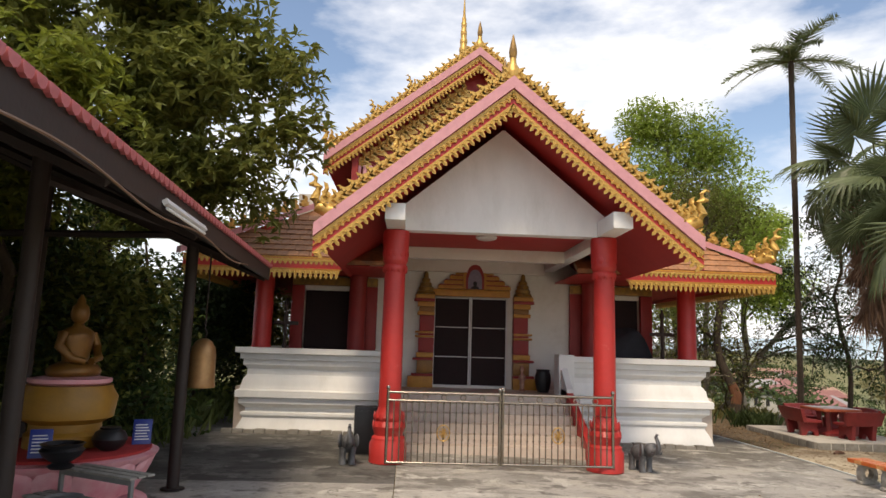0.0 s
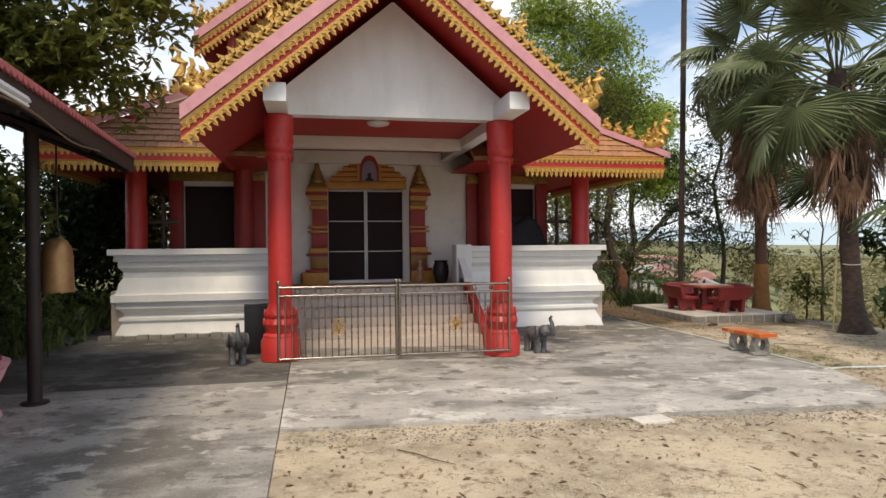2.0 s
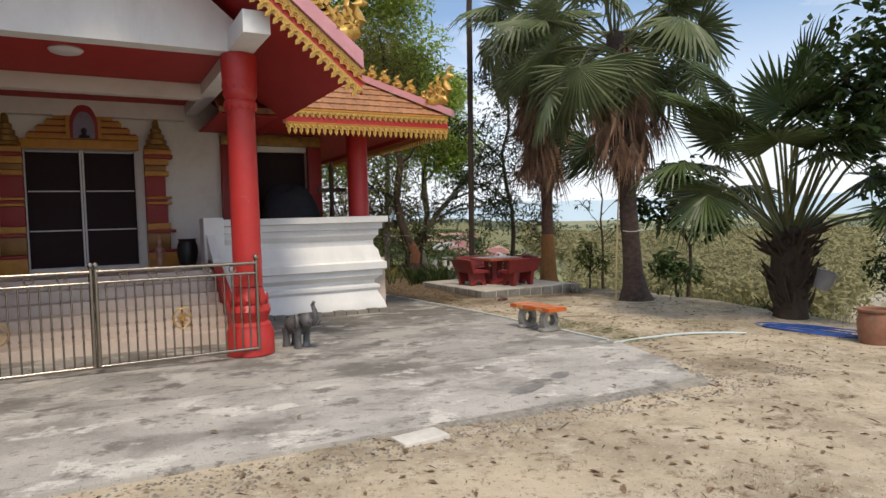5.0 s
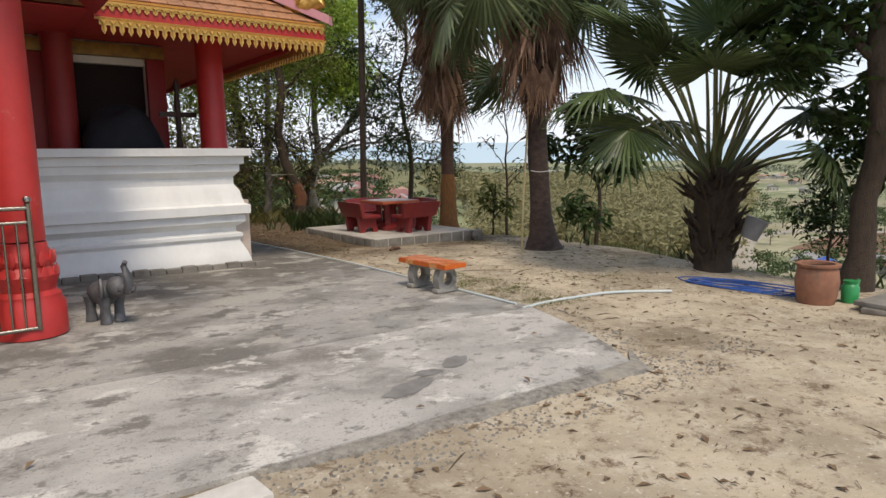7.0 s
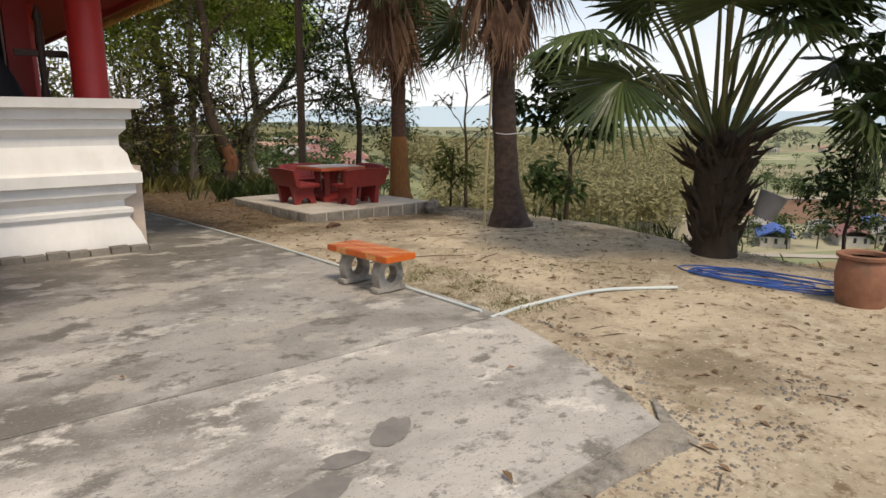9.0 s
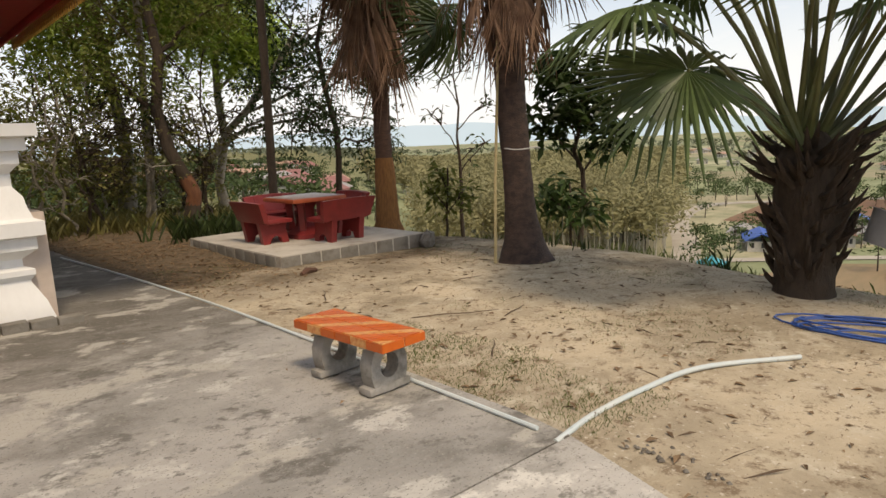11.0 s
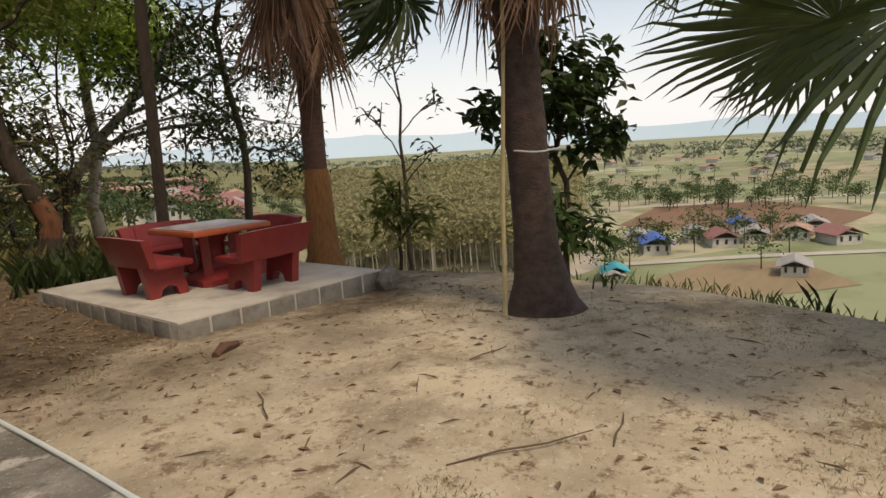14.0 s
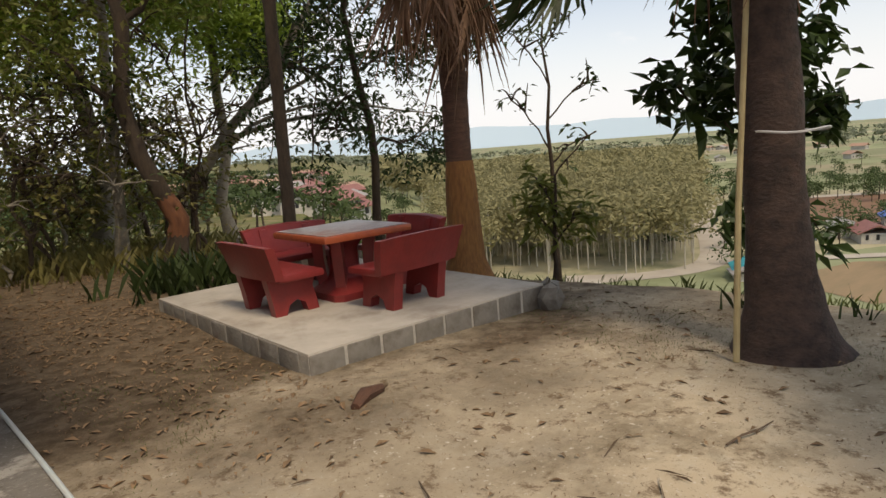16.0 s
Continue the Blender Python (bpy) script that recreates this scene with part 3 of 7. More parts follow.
def parapet(s):
    xi, xo = 1.72, 4.88
    pts = [(xi, PAR_Y), (xo, PAR_Y), (xo, 30.0)]
    sh = Shape()
    v, f = [], []
    for o, z in PROFILE:
        g = 0.11 if z < 0.06 else 0.0
        v += [(CX + s * xi, PAR_Y - o, z - g), (CX + s * (xo + o), PAR_Y - o, z - g), (CX + s * (xo + o), 30.0, z - g)]
    for j in range(len(PROFILE) - 1):
        for i in range(2):
            f.append((j * 3 + i, j * 3 + i + 1, j * 3 + 4 + i, j * 3 + 3 + i))
    sh.add(v, f)
    x0, x1 = span(s, xi, xo)
    sh.box(x0, x1, PAR_Y + 0.03, PAR_Y + 0.16, -0.3, 1.748)
    xa, xb = span(s, xo - 0.16, xo - 0.03)
    sh.box(xa, xb, PAR_Y + 0.16, 30.0, -0.3, 1.748)
    tp("plinth_wall", sh, WHITE, "white plinth wall with stepped mouldings", 30)
    x0, x1 = span(s, xi - 0.03, xi + 0.30)
    tp("plinth_pier", Shape().box(x0, x1, PAR_Y - 0.26, PAR_Y + 0.2, 0.2, 1.78, 0.012), WHITE)
    x0, x1 = span(s, xi + 0.01, xi + 0.14)
    tp("cheek_wall", Shape().prism([(13.2, 0.3), (13.2, 1.1), (14.0, 1.72), (14.0, 0.3)], x0, x1, "x"), WHITE)
    # kerb of small blocks under the plinth
    x0, x1 = span(s, 1.9, 5.24)
    for k in range(15):
        a = x0 + (x1 - x0) * k / 15
        gz = ground_z(a, 13.7)
        tp("kerb_block", Shape().box(a + 0.008, a + (x1 - x0) / 15 - 0.008, PAR_Y - 0.36, PAR_Y - 0.22, gz - 0.05, gz + 0.12 - 0.01 * (k % 3), 0.008), CONC_BLOCK)


mirrored(parapet)

# hall wall with the door opening and side openings
DX0, DX1, DZ0, DZ1 = 0.53, 2.28, 0.97, 3.05
SIDE = (2.76, 3.98, 0.98, 3.1)
cuts = [CX - 4.27, CX - SIDE[1], CX - SIDE[0], DX0, DX1, CX + SIDE[0], CX + SIDE[1], CX + 4.27]
for a, b in ((0, 1), (2, 3), (4, 5), (6, 7)):
    tp("hall_wall", Shape().box(cuts[a], cuts[b], WALL_Y, WALL_Y + 0.25, 0.5, 5.4), WALL, "cream painted hall front wall", 0)
for a, b, z0, z1 in ((1, 2, *SIDE[2:]), (3, 4, DZ0, DZ1), (5, 6, *SIDE[2:])):
    tp("hall_wall", Shape().box(cuts[a], cuts[b], WALL_Y, WALL_Y + 0.25, 0.5, z0), WALL, "", 0)
    tp("hall_wall", Shape().box(cuts[a], cuts[b], WALL_Y, WALL_Y + 0.25, z1, 5.4), WALL, "", 0)
body = Shape()
for s in (-1, 1):
    x0, x1 = span(s, 4.02, 4.27)
    body.box(x0, x1, WALL_Y + 0.25, 30, 0.5, 5.2)
body.box(CX - 4.27, CX + 4.27, 29.8, 30, 0.5, 5.2)
tp("hall_body", body, WALL, "", 0)
tp("hall_floor", Shape().box(CX - 4.0, CX + 4.0, 16.2, 29.8, 0.6, 0.92), STEP_TILE)

# door
door = part("door", Shape().box(DX0 + 0.02, DX1 - 0.02, WALL_Y + 0.09, WALL_Y + 0.12, DZ0 + 0.02, DZ1 - 0.02), GLASS, temple, "dark screened double door in a pale frame", TI, 0)
for a, b in ((DX0, DX0 + 0.03), ((DX0 + DX1) / 2 - 0.036, (DX0 + DX1) / 2 - 0.004), ((DX0 + DX1) / 2 + 0.004, (DX0 + DX1) / 2 + 0.036), (DX1 - 0.03, DX1)):
    part("door_stile", Shape().box(a, b, WALL_Y + 0.05, WALL_Y + 0.088, DZ0, DZ1, 0.006), ALU, door)
for z in (DZ0, DZ0 + 0.66, DZ0 + 1.35, DZ1 - 0.04):
    part("door_rail", Shape().box(DX0 + 0.046, (DX0 + DX1) / 2 - 0.051, WALL_Y + 0.055, WALL_Y + 0.085, z, z + 0.022, 0.005), ALU, door)
    part("door_rail", Shape().box((DX0 + DX1) / 2 + 0.051, DX1 - 0.046, WALL_Y + 0.055, WALL_Y + 0.085, z, z + 0.022, 0.005), ALU, door)

# door surround: stacked pilasters, pediment and small spires
surround = part("door_surround", Shape().box(DX0 - 0.04, DX1 + 0.04, WALL_Y - 0.13, WALL_Y - 0.003, DZ1 + 0.004, DZ1 + 0.17, 0.012), GOLD_FLAT, temple, "red and gold stepped door surround", TI)
STACK = [(0.0, 0.26, 0.30, "g"), (0.26, 0.32, 0.26, "r"), (0.32, 0.62, 0.20, "b"), (0.62, 0.68, 0.25, "r"), (0.68, 0.80, 0.21, "g"), (0.80, 1.14, 0.19, "r"), (1.14, 1.19, 0.23, "g"), (1.19, 1.24, 0.19, "r"), (1.24, 1.29, 0.23, "g"), (1.29, 1.66, 0.18, "r"), (1.66, 1.75, 0.21, "g"), (1.75, 1.86, 0.19, "b"), (1.86, 1.98, 0.21, "g"), (1.98, 2.05, 0.25, "r"), (2.05, 2.15, 0.24, "g")]


def pilaster(s):
    inner = 0.93
    for z0, z1, w, c in STACK:
        x0, x1 = span(s, inner, inner + 2 * w - 0.02)
        m = {"g": GOLD_FLAT, "r": RED_DARK, "b": STATUE}[c]
        part("pilaster_block", Shape().box(x0, x1, WALL_Y - 0.10 - w * 0.5, WALL_Y - 0.004, FLOOR_Z + z0, FLOOR_Z + z1 - 0.004, 0.012), m, surround)
    c = CX + s * (inner + 0.22)
    prof = [(0.22, 0), (0.21, 0.06), (0.17, 0.08), (0.18, 0.16), (0.14, 0.18), (0.14, 0.26), (0.10, 0.28), (0.10, 0.36), (0.06, 0.39), (0.05, 0.5), (0.02, 0.56), (0.008, 0.72)]
    part("surround_spire", Shape().lathe(prof, 14, T((c, WALL_Y - 0.12, FLOOR_Z + 2.15))), GOLD_OLD, surround, "small tiered spire")


mirrored(pilaster)
for k in range(5):
    w = 0.86 - 0.135 * k
    z = DZ1 + 0.18 + 0.115 * k
    for s in (-1, 1):
        x0, x1 = span(s, 0.27 - 0.02 * k, w)
        part("pediment_step", Shape().box(x0, x1, WALL_Y - 0.13 + 0.012 * k, WALL_Y - 0.004, z, z + 0.085, 0.01), GOLD_FLAT, surround)
        x0, x1 = span(s, 0.27 - 0.02 * k, w - 0.03)
        part("pediment_band", Shape().box(x0, x1, WALL_Y - 0.10 + 0.012 * k, WALL_Y - 0.004, z + 0.086, z + 0.113), RED_DARK, surround)


def arch_pts(w, h, zb, n=9):
    p = [(-w, zb)]
    for i in range(n):
        a = i / (n - 1)
        p.append((-w * math.cos(a * math.pi / 2) ** 0.8, zb + h * 0.45 + (h * 0.55) * (math.sin(a * math.pi / 2) ** 1.3)))
    q = [(-x, z) for x, z in reversed(p[:-1])]
    return [(CX + x, z) for x, z in p + q]


zb = DZ1 + 0.175
part("niche_rim", Shape().prism(arch_pts(0.27, 0.74, zb), WALL_Y - 0.19, WALL_Y - 0.004), GOLD_FLAT, surround)
part("niche_band", Shape().prism(arch_pts(0.215, 0.58, zb + 0.002), WALL_Y - 0.205, WALL_Y - 0.192), RED_DARK, surround)
part("niche_back", Shape().prism(arch_pts(0.165, 0.46, zb + 0.004), WALL_Y - 0.215, WALL_Y - 0.207), mat("grey_violet_niche", (0.25, 0.22, 0.30), None, 6, 0.6, 0.0), surround)
part("niche_relief", Shape().lathe([(0.11, 0), (0.10, 0.04), (0.06, 0.06), (0.07, 0.14), (0.045, 0.19), (0.02, 0.2), (0.035, 0.25), (0.02, 0.29), (0.006, 0.35)], 12, T((CX, WALL_Y - 0.2, zb + 0.01)) @ Matrix.Diagonal((1, 0.3, 1, 1))), BLACK, surround)


# dark side windows with red and gold surrounds, and inner pillars
def side_bay(s):
    x0, x1 = span(s, SIDE[0], SIDE[1])
    w = part("side_door", Shape().box(x0, x1, WALL_Y + 0.12, WALL_Y + 0.16, SIDE[2], SIDE[3]), GLASS, temple, "dark side door behind a red surround", TI, 0)
    inner, outer = (x0 - 0.48, x0 - 0.004), (x1 + 0.004, x1 + 0.28)
    if s < 0:
        inner, outer = (x0 - 0.28, x0 - 0.004), (x1 + 0.004, x1 + 0.48)
    for a, b in (inner, outer):
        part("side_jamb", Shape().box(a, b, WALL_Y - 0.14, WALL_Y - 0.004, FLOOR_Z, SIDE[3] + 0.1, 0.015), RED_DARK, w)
    part("side_arch", Shape().box(inner[0], outer[1], WALL_Y - 0.16, WALL_Y - 0.004, SIDE[3] + 0.104, SIDE[3] + 0.3, 0.02), GOLD_OLD, w)
    c = CX + s * 2.72
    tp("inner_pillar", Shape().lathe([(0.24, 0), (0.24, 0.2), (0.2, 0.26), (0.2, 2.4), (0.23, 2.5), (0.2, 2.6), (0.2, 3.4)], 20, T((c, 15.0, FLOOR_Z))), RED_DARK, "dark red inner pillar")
    c = CX + s * 4.68
    tp("corner_pillar", Shape().lathe([(0.215, 0), (0.2, 0.04), (0.2, 2.6)], 24, T((c, 14.22, 1.752))), RED, "red round corner pillar")
    for yy in (18.5, 22.5):
        tp("corner_pillar", Shape().lathe([(0.215, 0), (0.2, 0.04), (0.2, 2.6)], 20, T((c, yy, 1.752))), RED, "red round corner pillar")


mirrored(side_bay)


# front columns
def column(s):
    x = CX + s * 1.77
    z0 = ground_z(x, 10.75) + 0.045
    m = T((x, 10.75, 0))
    col = part("column", Shape().lathe([(0.182, 0.85), (0.18, 2.0), (0.172, 3.12), (0.172, 3.9)], 28, m), RED, temple, "red round column with faded paint", TI)
    part("column_base", Shape().lathe([(0.30, z0), (0.30, z0 + 0.30), (0.27, z0 + 0.34), (0.27, z0 + 0.38), (0.23, z0 + 0.42), (0.25, z0 + 0.5), (0.27, z0 + 0.56), (0.22, z0 + 0.64), (0.24, z0 + 0.70), (0.20, z0 + 0.78), (0.185, z0 + 0.86)], 28, m), RED, col)
    part("capital", Shape().lathe([(0.174, 3.1), (0.20, 3.14), (0.205, 3.18), (0.18, 3.22), (0.20, 3.26), (0.215, 3.30), (0.205, 3.34), (0.22, 3.55), (0.225, 3.72), (0.215, 3.79)], 28, m), RED, col)
    petal = Shape().lathe([(0.001, 0.0), (0.03, 0.02), (0.045, 0.06), (0.035, 0.11), (0.003, 0.15)], 6, Matrix.Diagonal((1, 0.45, 1, 1))).mesh("petal", RED)
    for k in range(12):
        a = k * math.pi / 6
        for zz, rr, fl in ((z0 + 0.50, 0.25, 1), (z0 + 0.64, 0.235, 1), (3.34, 0.205, 1), (3.22, 0.19, -1)):
            part("petal", petal, RED, col, "", T((x, 10.75, zz)) @ pose(0, 0, 0, 0, 0, math.degrees(a)) @ T((0, -rr, 0)) @ pose(0, 0, 0, 0 if fl > 0 else 180))


mirrored(column)

# gable wall and beams
APEX, EAVE_X, EAVE_Z, GY = 6.03, 2.98, 3.57, 9.6      # front gable edge
tp("gable_wall", Shape().prism([(CX - 1.86, 3.80), (CX + 1.86, 3.80), (CX + 1.86, 4.06), (CX + 0.02, 5.60), (CX - 0.02, 5.60), (CX - 1.86, 4.06)], 10.62, 10.88), WHITE, "white gable wall", 0)


def stub(s):
    x0, x1 = span(s, 1.62, 1.93)
    tp("beam_end", Shape().box(x0, x1, 9.72, 10.615, 3.80, 4.06, 0.008), WHITE, "white beam end")
    x0, x1 = span(s, 1.66, 1.9)
    tp("side_beam", Shape().box(x0, x1, 10.885, 15.29, 3.72, 3.96, 0.008), WHITE)


mirrored(stub)
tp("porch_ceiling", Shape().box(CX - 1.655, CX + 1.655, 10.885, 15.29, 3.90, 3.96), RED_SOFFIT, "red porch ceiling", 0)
tp("ceiling_beam", Shape().box(CX - 1.655, CX + 1.655, 13.1, 13.3, 3.66, 3.895, 0.008), WALL)
tp("cross_beam", Shape().box(CX - 1.655, CX + 1.655, 15.1, 15.295, 3.62, 3.895), WALL)
tp("ceiling_lamp", Shape().lathe([(0.19, 0.07), (0.2, 0.05), (0.17, 0.02), (0.1, 0.0)], 20, T((CX - 0.15, 11.6, 3.83))), ALU, "white round ceiling lamp")


def roof_plane(a, b, y0, y1, t, under):
    """A sloped roof slab between plan-section points a and b."""
    (xa, za), (xb, zb) = a, b
    return Shape().prism([(xa, za), (xb, zb), (xb, zb - t), (xa, za - t)], y0, y1)


def gable_roof(apex, ex, ez, y0, y1):
    for s in (-1, 1):
        tp("roof_slope", roof_plane((CX, apex), (CX + s * ex, ez), y0, y1, 0.10, None), TILE_ROOF, "brown tiled roof slope", 0)
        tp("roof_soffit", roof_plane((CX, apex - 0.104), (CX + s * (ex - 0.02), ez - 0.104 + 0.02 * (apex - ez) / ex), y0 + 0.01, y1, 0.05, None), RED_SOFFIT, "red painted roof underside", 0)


gable_roof(APEX - 0.08, EAVE_X - 0.04, EAVE_Z - 0.06, GY + 0.05, 15.3)
GA, GX, GZ, G2Y = 9.19, 3.72, 6.28, 15.2
gable_roof(GA - 0.08, GX - 0.04, GZ - 0.06, G2Y + 0.05, 30)

# ornament meshes, shared
def flame_outline(h, w):
    return [(-0.5 * w, 0), (0.5 * w, 0), (0.62 * w, 0.2 * h), (0.42 * w, 0.36 * h), (0.5 * w, 0.5 * h), (0.2 * w, 0.62 * h), (0.12 * w, 0.8 * h), (0.34 * w, h), (-0.08 * w, 0.92 * h), (-0.22 * w, 0.7 * h), (-0.1 * w, 0.56 * h), (-0.45 * w, 0.42 * h), (-0.3 * w, 0.3 * h), (-0.62 * w, 0.16 * h)]


def flame(h, w, t=0.05):
    s = Shape()
    s.prism(flame_outline(h, w), -t / 2, t / 2)
    s.tube([(0.28 * w, -t * 0.7, 0.25 * h), (0.05 * w, -t * 0.8, 0.34 * h), (-0.15 * w, -t * 0.7, 0.2 * h), (0.06 * w, -t * 0.7, 0.12 * h)], [0.02, 0.026, 0.02, 0.01], 6)
    s.tube([(0.1 * w, -t * 0.6, 0.45 * h), (0.0, -t * 0.7, 0.6 * h), (0.14 * w, -t * 0.5, 0.8 * h), (0.36 * w, 0, 1.02 * h)], [0.02, 0.024, 0.018, 0.006], 6)
    return s


FLAME = flame(0.27, 0.23, 0.08).mesh("roof_flame", GOLD)
FLAME_SMALL = flame(0.26, 0.2, 0.06).mesh("roof_flame_small", GOLD)


def naga_shape(k):
    """A curled crest: a swelling body with a raised head and a comb of flames."""
    s = Shape()
    body = [(-0.45, 0.05), (-0.25, 0.02), (0.0, 0.04), (0.2, 0.12), (0.3, 0.28), (0.24, 0.42), (0.2, 0.52), (0.3, 0.6), (0.42, 0.58)]
    s.tube([(x * k, 0, z * k) for x, z in body], [v * k for v in (0.05, 0.10, 0.15, 0.14, 0.10, 0.075, 0.08, 0.075, 0.03)], 10)
    s.tube([(x * k, 0, z * k) for x, z in ((0.3, 0.62), (0.28, 0.72), (0.36, 0.8), (0.46, 0.78))], [v * k for v in (0.05, 0.045, 0.03, 0.01)], 7)
    for x, z, h in ((-0.3, 0.1, 0.22), (-0.12, 0.16, 0.34), (0.05, 0.22, 0.42)):
        s.add(*(lambda q: (q.v, q.f))(flame(h * k, 0.2 * k, 0.08 * k)), m=T((x * k, 0, z * k)))
    for x, z in ((-0.2, 0.05), (0.02, 0.1), (0.16, 0.2)):
        s.tube([(x * k, -0.12 * k, z * k), ((x + 0.06) * k, -0.16 * k, (z + 0.06) * k), ((x + 0.02) * k, -0.15 * k, (z + 0.12) * k)], [0.03 * k, 0.03 * k, 0.01 * k], 6)
    return s


NAGA = naga_shape(0.85).mesh("naga_crest", GOLD)
NAGA_BIG = naga_shape(0.74).mesh("naga_crest_large", GOLD)


def scallop(w, h, t=0.025):
    """One hanging gold lobe of the fringe with a pierced drop."""
    s = Shape()
    p = [(-w / 2, 0), (w / 2, 0), (w * 0.5, -h * 0.45), (w * 0.24, -h * 0.5), (w * 0.3, -h * 0.72), (0.0, -h), (-w * 0.3, -h * 0.72), (-w * 0.24, -h * 0.5), (-w * 0.5, -h * 0.45)]
    s.prism(p, -t, 0)
    s.tube([(-w * 0.3, -t * 1.3, -h * 0.2), (0, -t * 1.5, -h * 0.42), (w * 0.3, -t * 1.3, -h * 0.2)], [h * 0.07, h * 0.09, h * 0.07], 5)
    s.tube([(0, -t * 1.4, -h * 0.4), (0, -t * 1.4, -h * 0.85)], [h * 0.07, h * 0.03], 5)
    return s


LOBE = scallop(0.105, 0.17).mesh("fringe_lobe", GOLD)
LOBE_S = scallop(0.105, 0.12).mesh("fringe_lobe_small", GOLD)


def barge(apex, ex, ez, y, depth, flames, steps):
    for s in (-1, 1):
        ln = math.hypot(ex, apex - ez)
        ang = math.atan2(apex - ez, ex)
        # local frame: u runs down the slope from the apex
        dx, dz = s * math.cos(ang), -math.sin(ang)

        def m_at(u, drop, yy, flip=1):
            return T((CX + dx * u, yy, apex + dz * u - drop)) @ pose(0, 0, 0, 0, s * math.degrees(ang), 0)
        c = math.cos(ang)

        def band(name, d0, d1, y0, y1, material, label=""):
            sh = Shape().prism([(CX, apex - d0), (CX + s * ex, ez - d0), (CX + s * ex, ez - d1), (CX, apex - d1)], y0, y1)
            return tp(name, sh, material, label, 0)
        board = band("barge_board", 0.02, depth, y, y + 0.05, RED, "red barge board with gold fretwork")
        band("barge_cap", -0.10, 0.10, y - 0.07, y + 0.16, PINK, "faded pink roof edge")
        band("barge_strip", 0.115, 0.15, y - 0.03, y - 0.002, GOLD)
        band("barge_strip", depth * 0.56, depth * 0.62, y - 0.03, y - 0.002, GOLD_FLAT)
        n = int(ln / 0.105)
        for i in range(n):
            u = (i + 0.5) * ln / n
            part("fringe_lobe", LOBE_S, GOLD, board, "", m_at(u, 0.14, y - 0.004), 0)
            part("fringe_lobe", LOBE, GOLD, board, "", m_at(u, depth * 0.9 - 0.02, y - 0.004), 0)
        for i in range(flames):
            u = (i + 0.8) * (ln - 0.5) / flames
            q = TI @ T((CX + dx * u, y + 0.04, apex + dz * u + 0.09)) @ Matrix.Diagonal((s, 1, 1, 1))
            part("roof_flame", FLAME, GOLD, temple, "", q, 0)
        part("naga_crest", NAGA_BIG, GOLD, temple, "gilded curled naga crest", TI @ T((CX + dx * (ln - 0.25), y + 0.05, apex + dz * (ln - 0.25) + 0.12)) @ Matrix.Diagonal((s, 1, 1, 1)))
        for share in steps:
            part("naga_crest", NAGA_BIG, GOLD, temple, "gilded curled naga crest", TI @ T((CX + dx * ln * share, y + 0.22, apex + dz * ln * share + 0.14)) @ Matrix.Diagonal((s * 0.8, 0.8, 0.8, 1)))


barge(APEX, EAVE_X, EAVE_Z, GY, 0.40, 20, (0.56,))
barge(GA, GX, GZ, G2Y, 0.40, 22, (0.42, 0.66))


def finial(x, y, z, k):
    tp("ridge_finial", Shape().lathe([(0.10 * k, 0), (0.13 * k, 0.1 * k), (0.12 * k, 0.2 * k), (0.06 * k, 0.3 * k), (0.05 * k, 0.4 * k)], 10, T((x, y, z))), GOLD, "gilded ridge finial")
    tp("finial_tip", Shape().lathe([(0.055 * k, 0.4 * k), (0.07 * k, 0.5 * k), (0.05 * k, 0.62 * k), (0.008 * k, 0.8 * k)], 10, T((x, y, z))), GOLD_OLD)


finial(CX, GY + 0.1, APEX + 0.06, 1.0)
finial(CX, GY + 1.0, APEX + 0.06, 1.0)
for k in range(1, 8):
    part("roof_flame", FLAME, GOLD, temple, "", TI @ T((CX, GY + 1.0 + 0.55 * k, APEX + 0.02)) @ pose(0, 0, 0, 0, 0, 90), 0)
finial(CX, G2Y + 0.1, GA + 0.06, 1.0)
for k in range(6):
    finial(CX, G2Y + 0.7 + 0.7 * k, GA + 0.02, 0.8)

# tiered spire on the roof ridge
spire_prof = [(0.5, 0), (0.5, 0.4)]
zz, rr = 0.4, 0.42
for k in range(11):
    spire_prof += [(rr, zz), (rr, zz + 0.12), (rr * 0.8, zz + 0.16), (rr * 0.8, zz + 0.3)]
    zz += 0.3
    rr *= 0.86
spire_prof += [(0.05, zz), (0.01, zz + 0.9)]
tp("roof_spire", Shape().lathe(spire_prof, 16, T((CX - 0.05, 20.5, GA))), GOLD, "tall gilded tiered spire")

# clerestory under the upper gable
clere = Shape()
for s in (-1, 1):
    x0, x1 = span(s, 2.9, 3.05)
    clere.box(x0, x1, G2Y + 0.1, 30, 4.8, 6.7)
clere.prism([(CX - 3.05, 4.8), (CX + 3.05, 4.8), (CX + 3.05, 6.6), (CX, 8.9), (CX - 3.05, 6.6)], G2Y + 0.35, G2Y + 0.5)
tp("clerestory_wall", clere, RED_DARK, "red clerestory wall under the upper gable", 0)
for s in (-1, 1):
    for k in range(14):
        u = k / 14
        x, z = CX + s * (0.35 + 2.6 * u), 8.45 - 2.05 * u
        part("gable_relief", FLAME, GOLD, temple, "", TI @ T((x, G2Y + 0.33, z - 0.35)) @ Matrix.Diagonal((s * 1.3, 1, 1.5, 1)), 0)
    for k in range(9):
        part("clerestory_post", Shape().box(-0.045, 0.045, -0.05, 0.05, 0, 0.85, 0.01), PINK, temple, "", TI @ T((CX + s * (1.9 + 0.14 * k), G2Y + 0.26, 5.35)))


# lower skirt roof with hips, tiles, fringe
SK_X, SK_Y, SK_Z, SK_SL = 6.03, 13.0, 3.55, 0.66


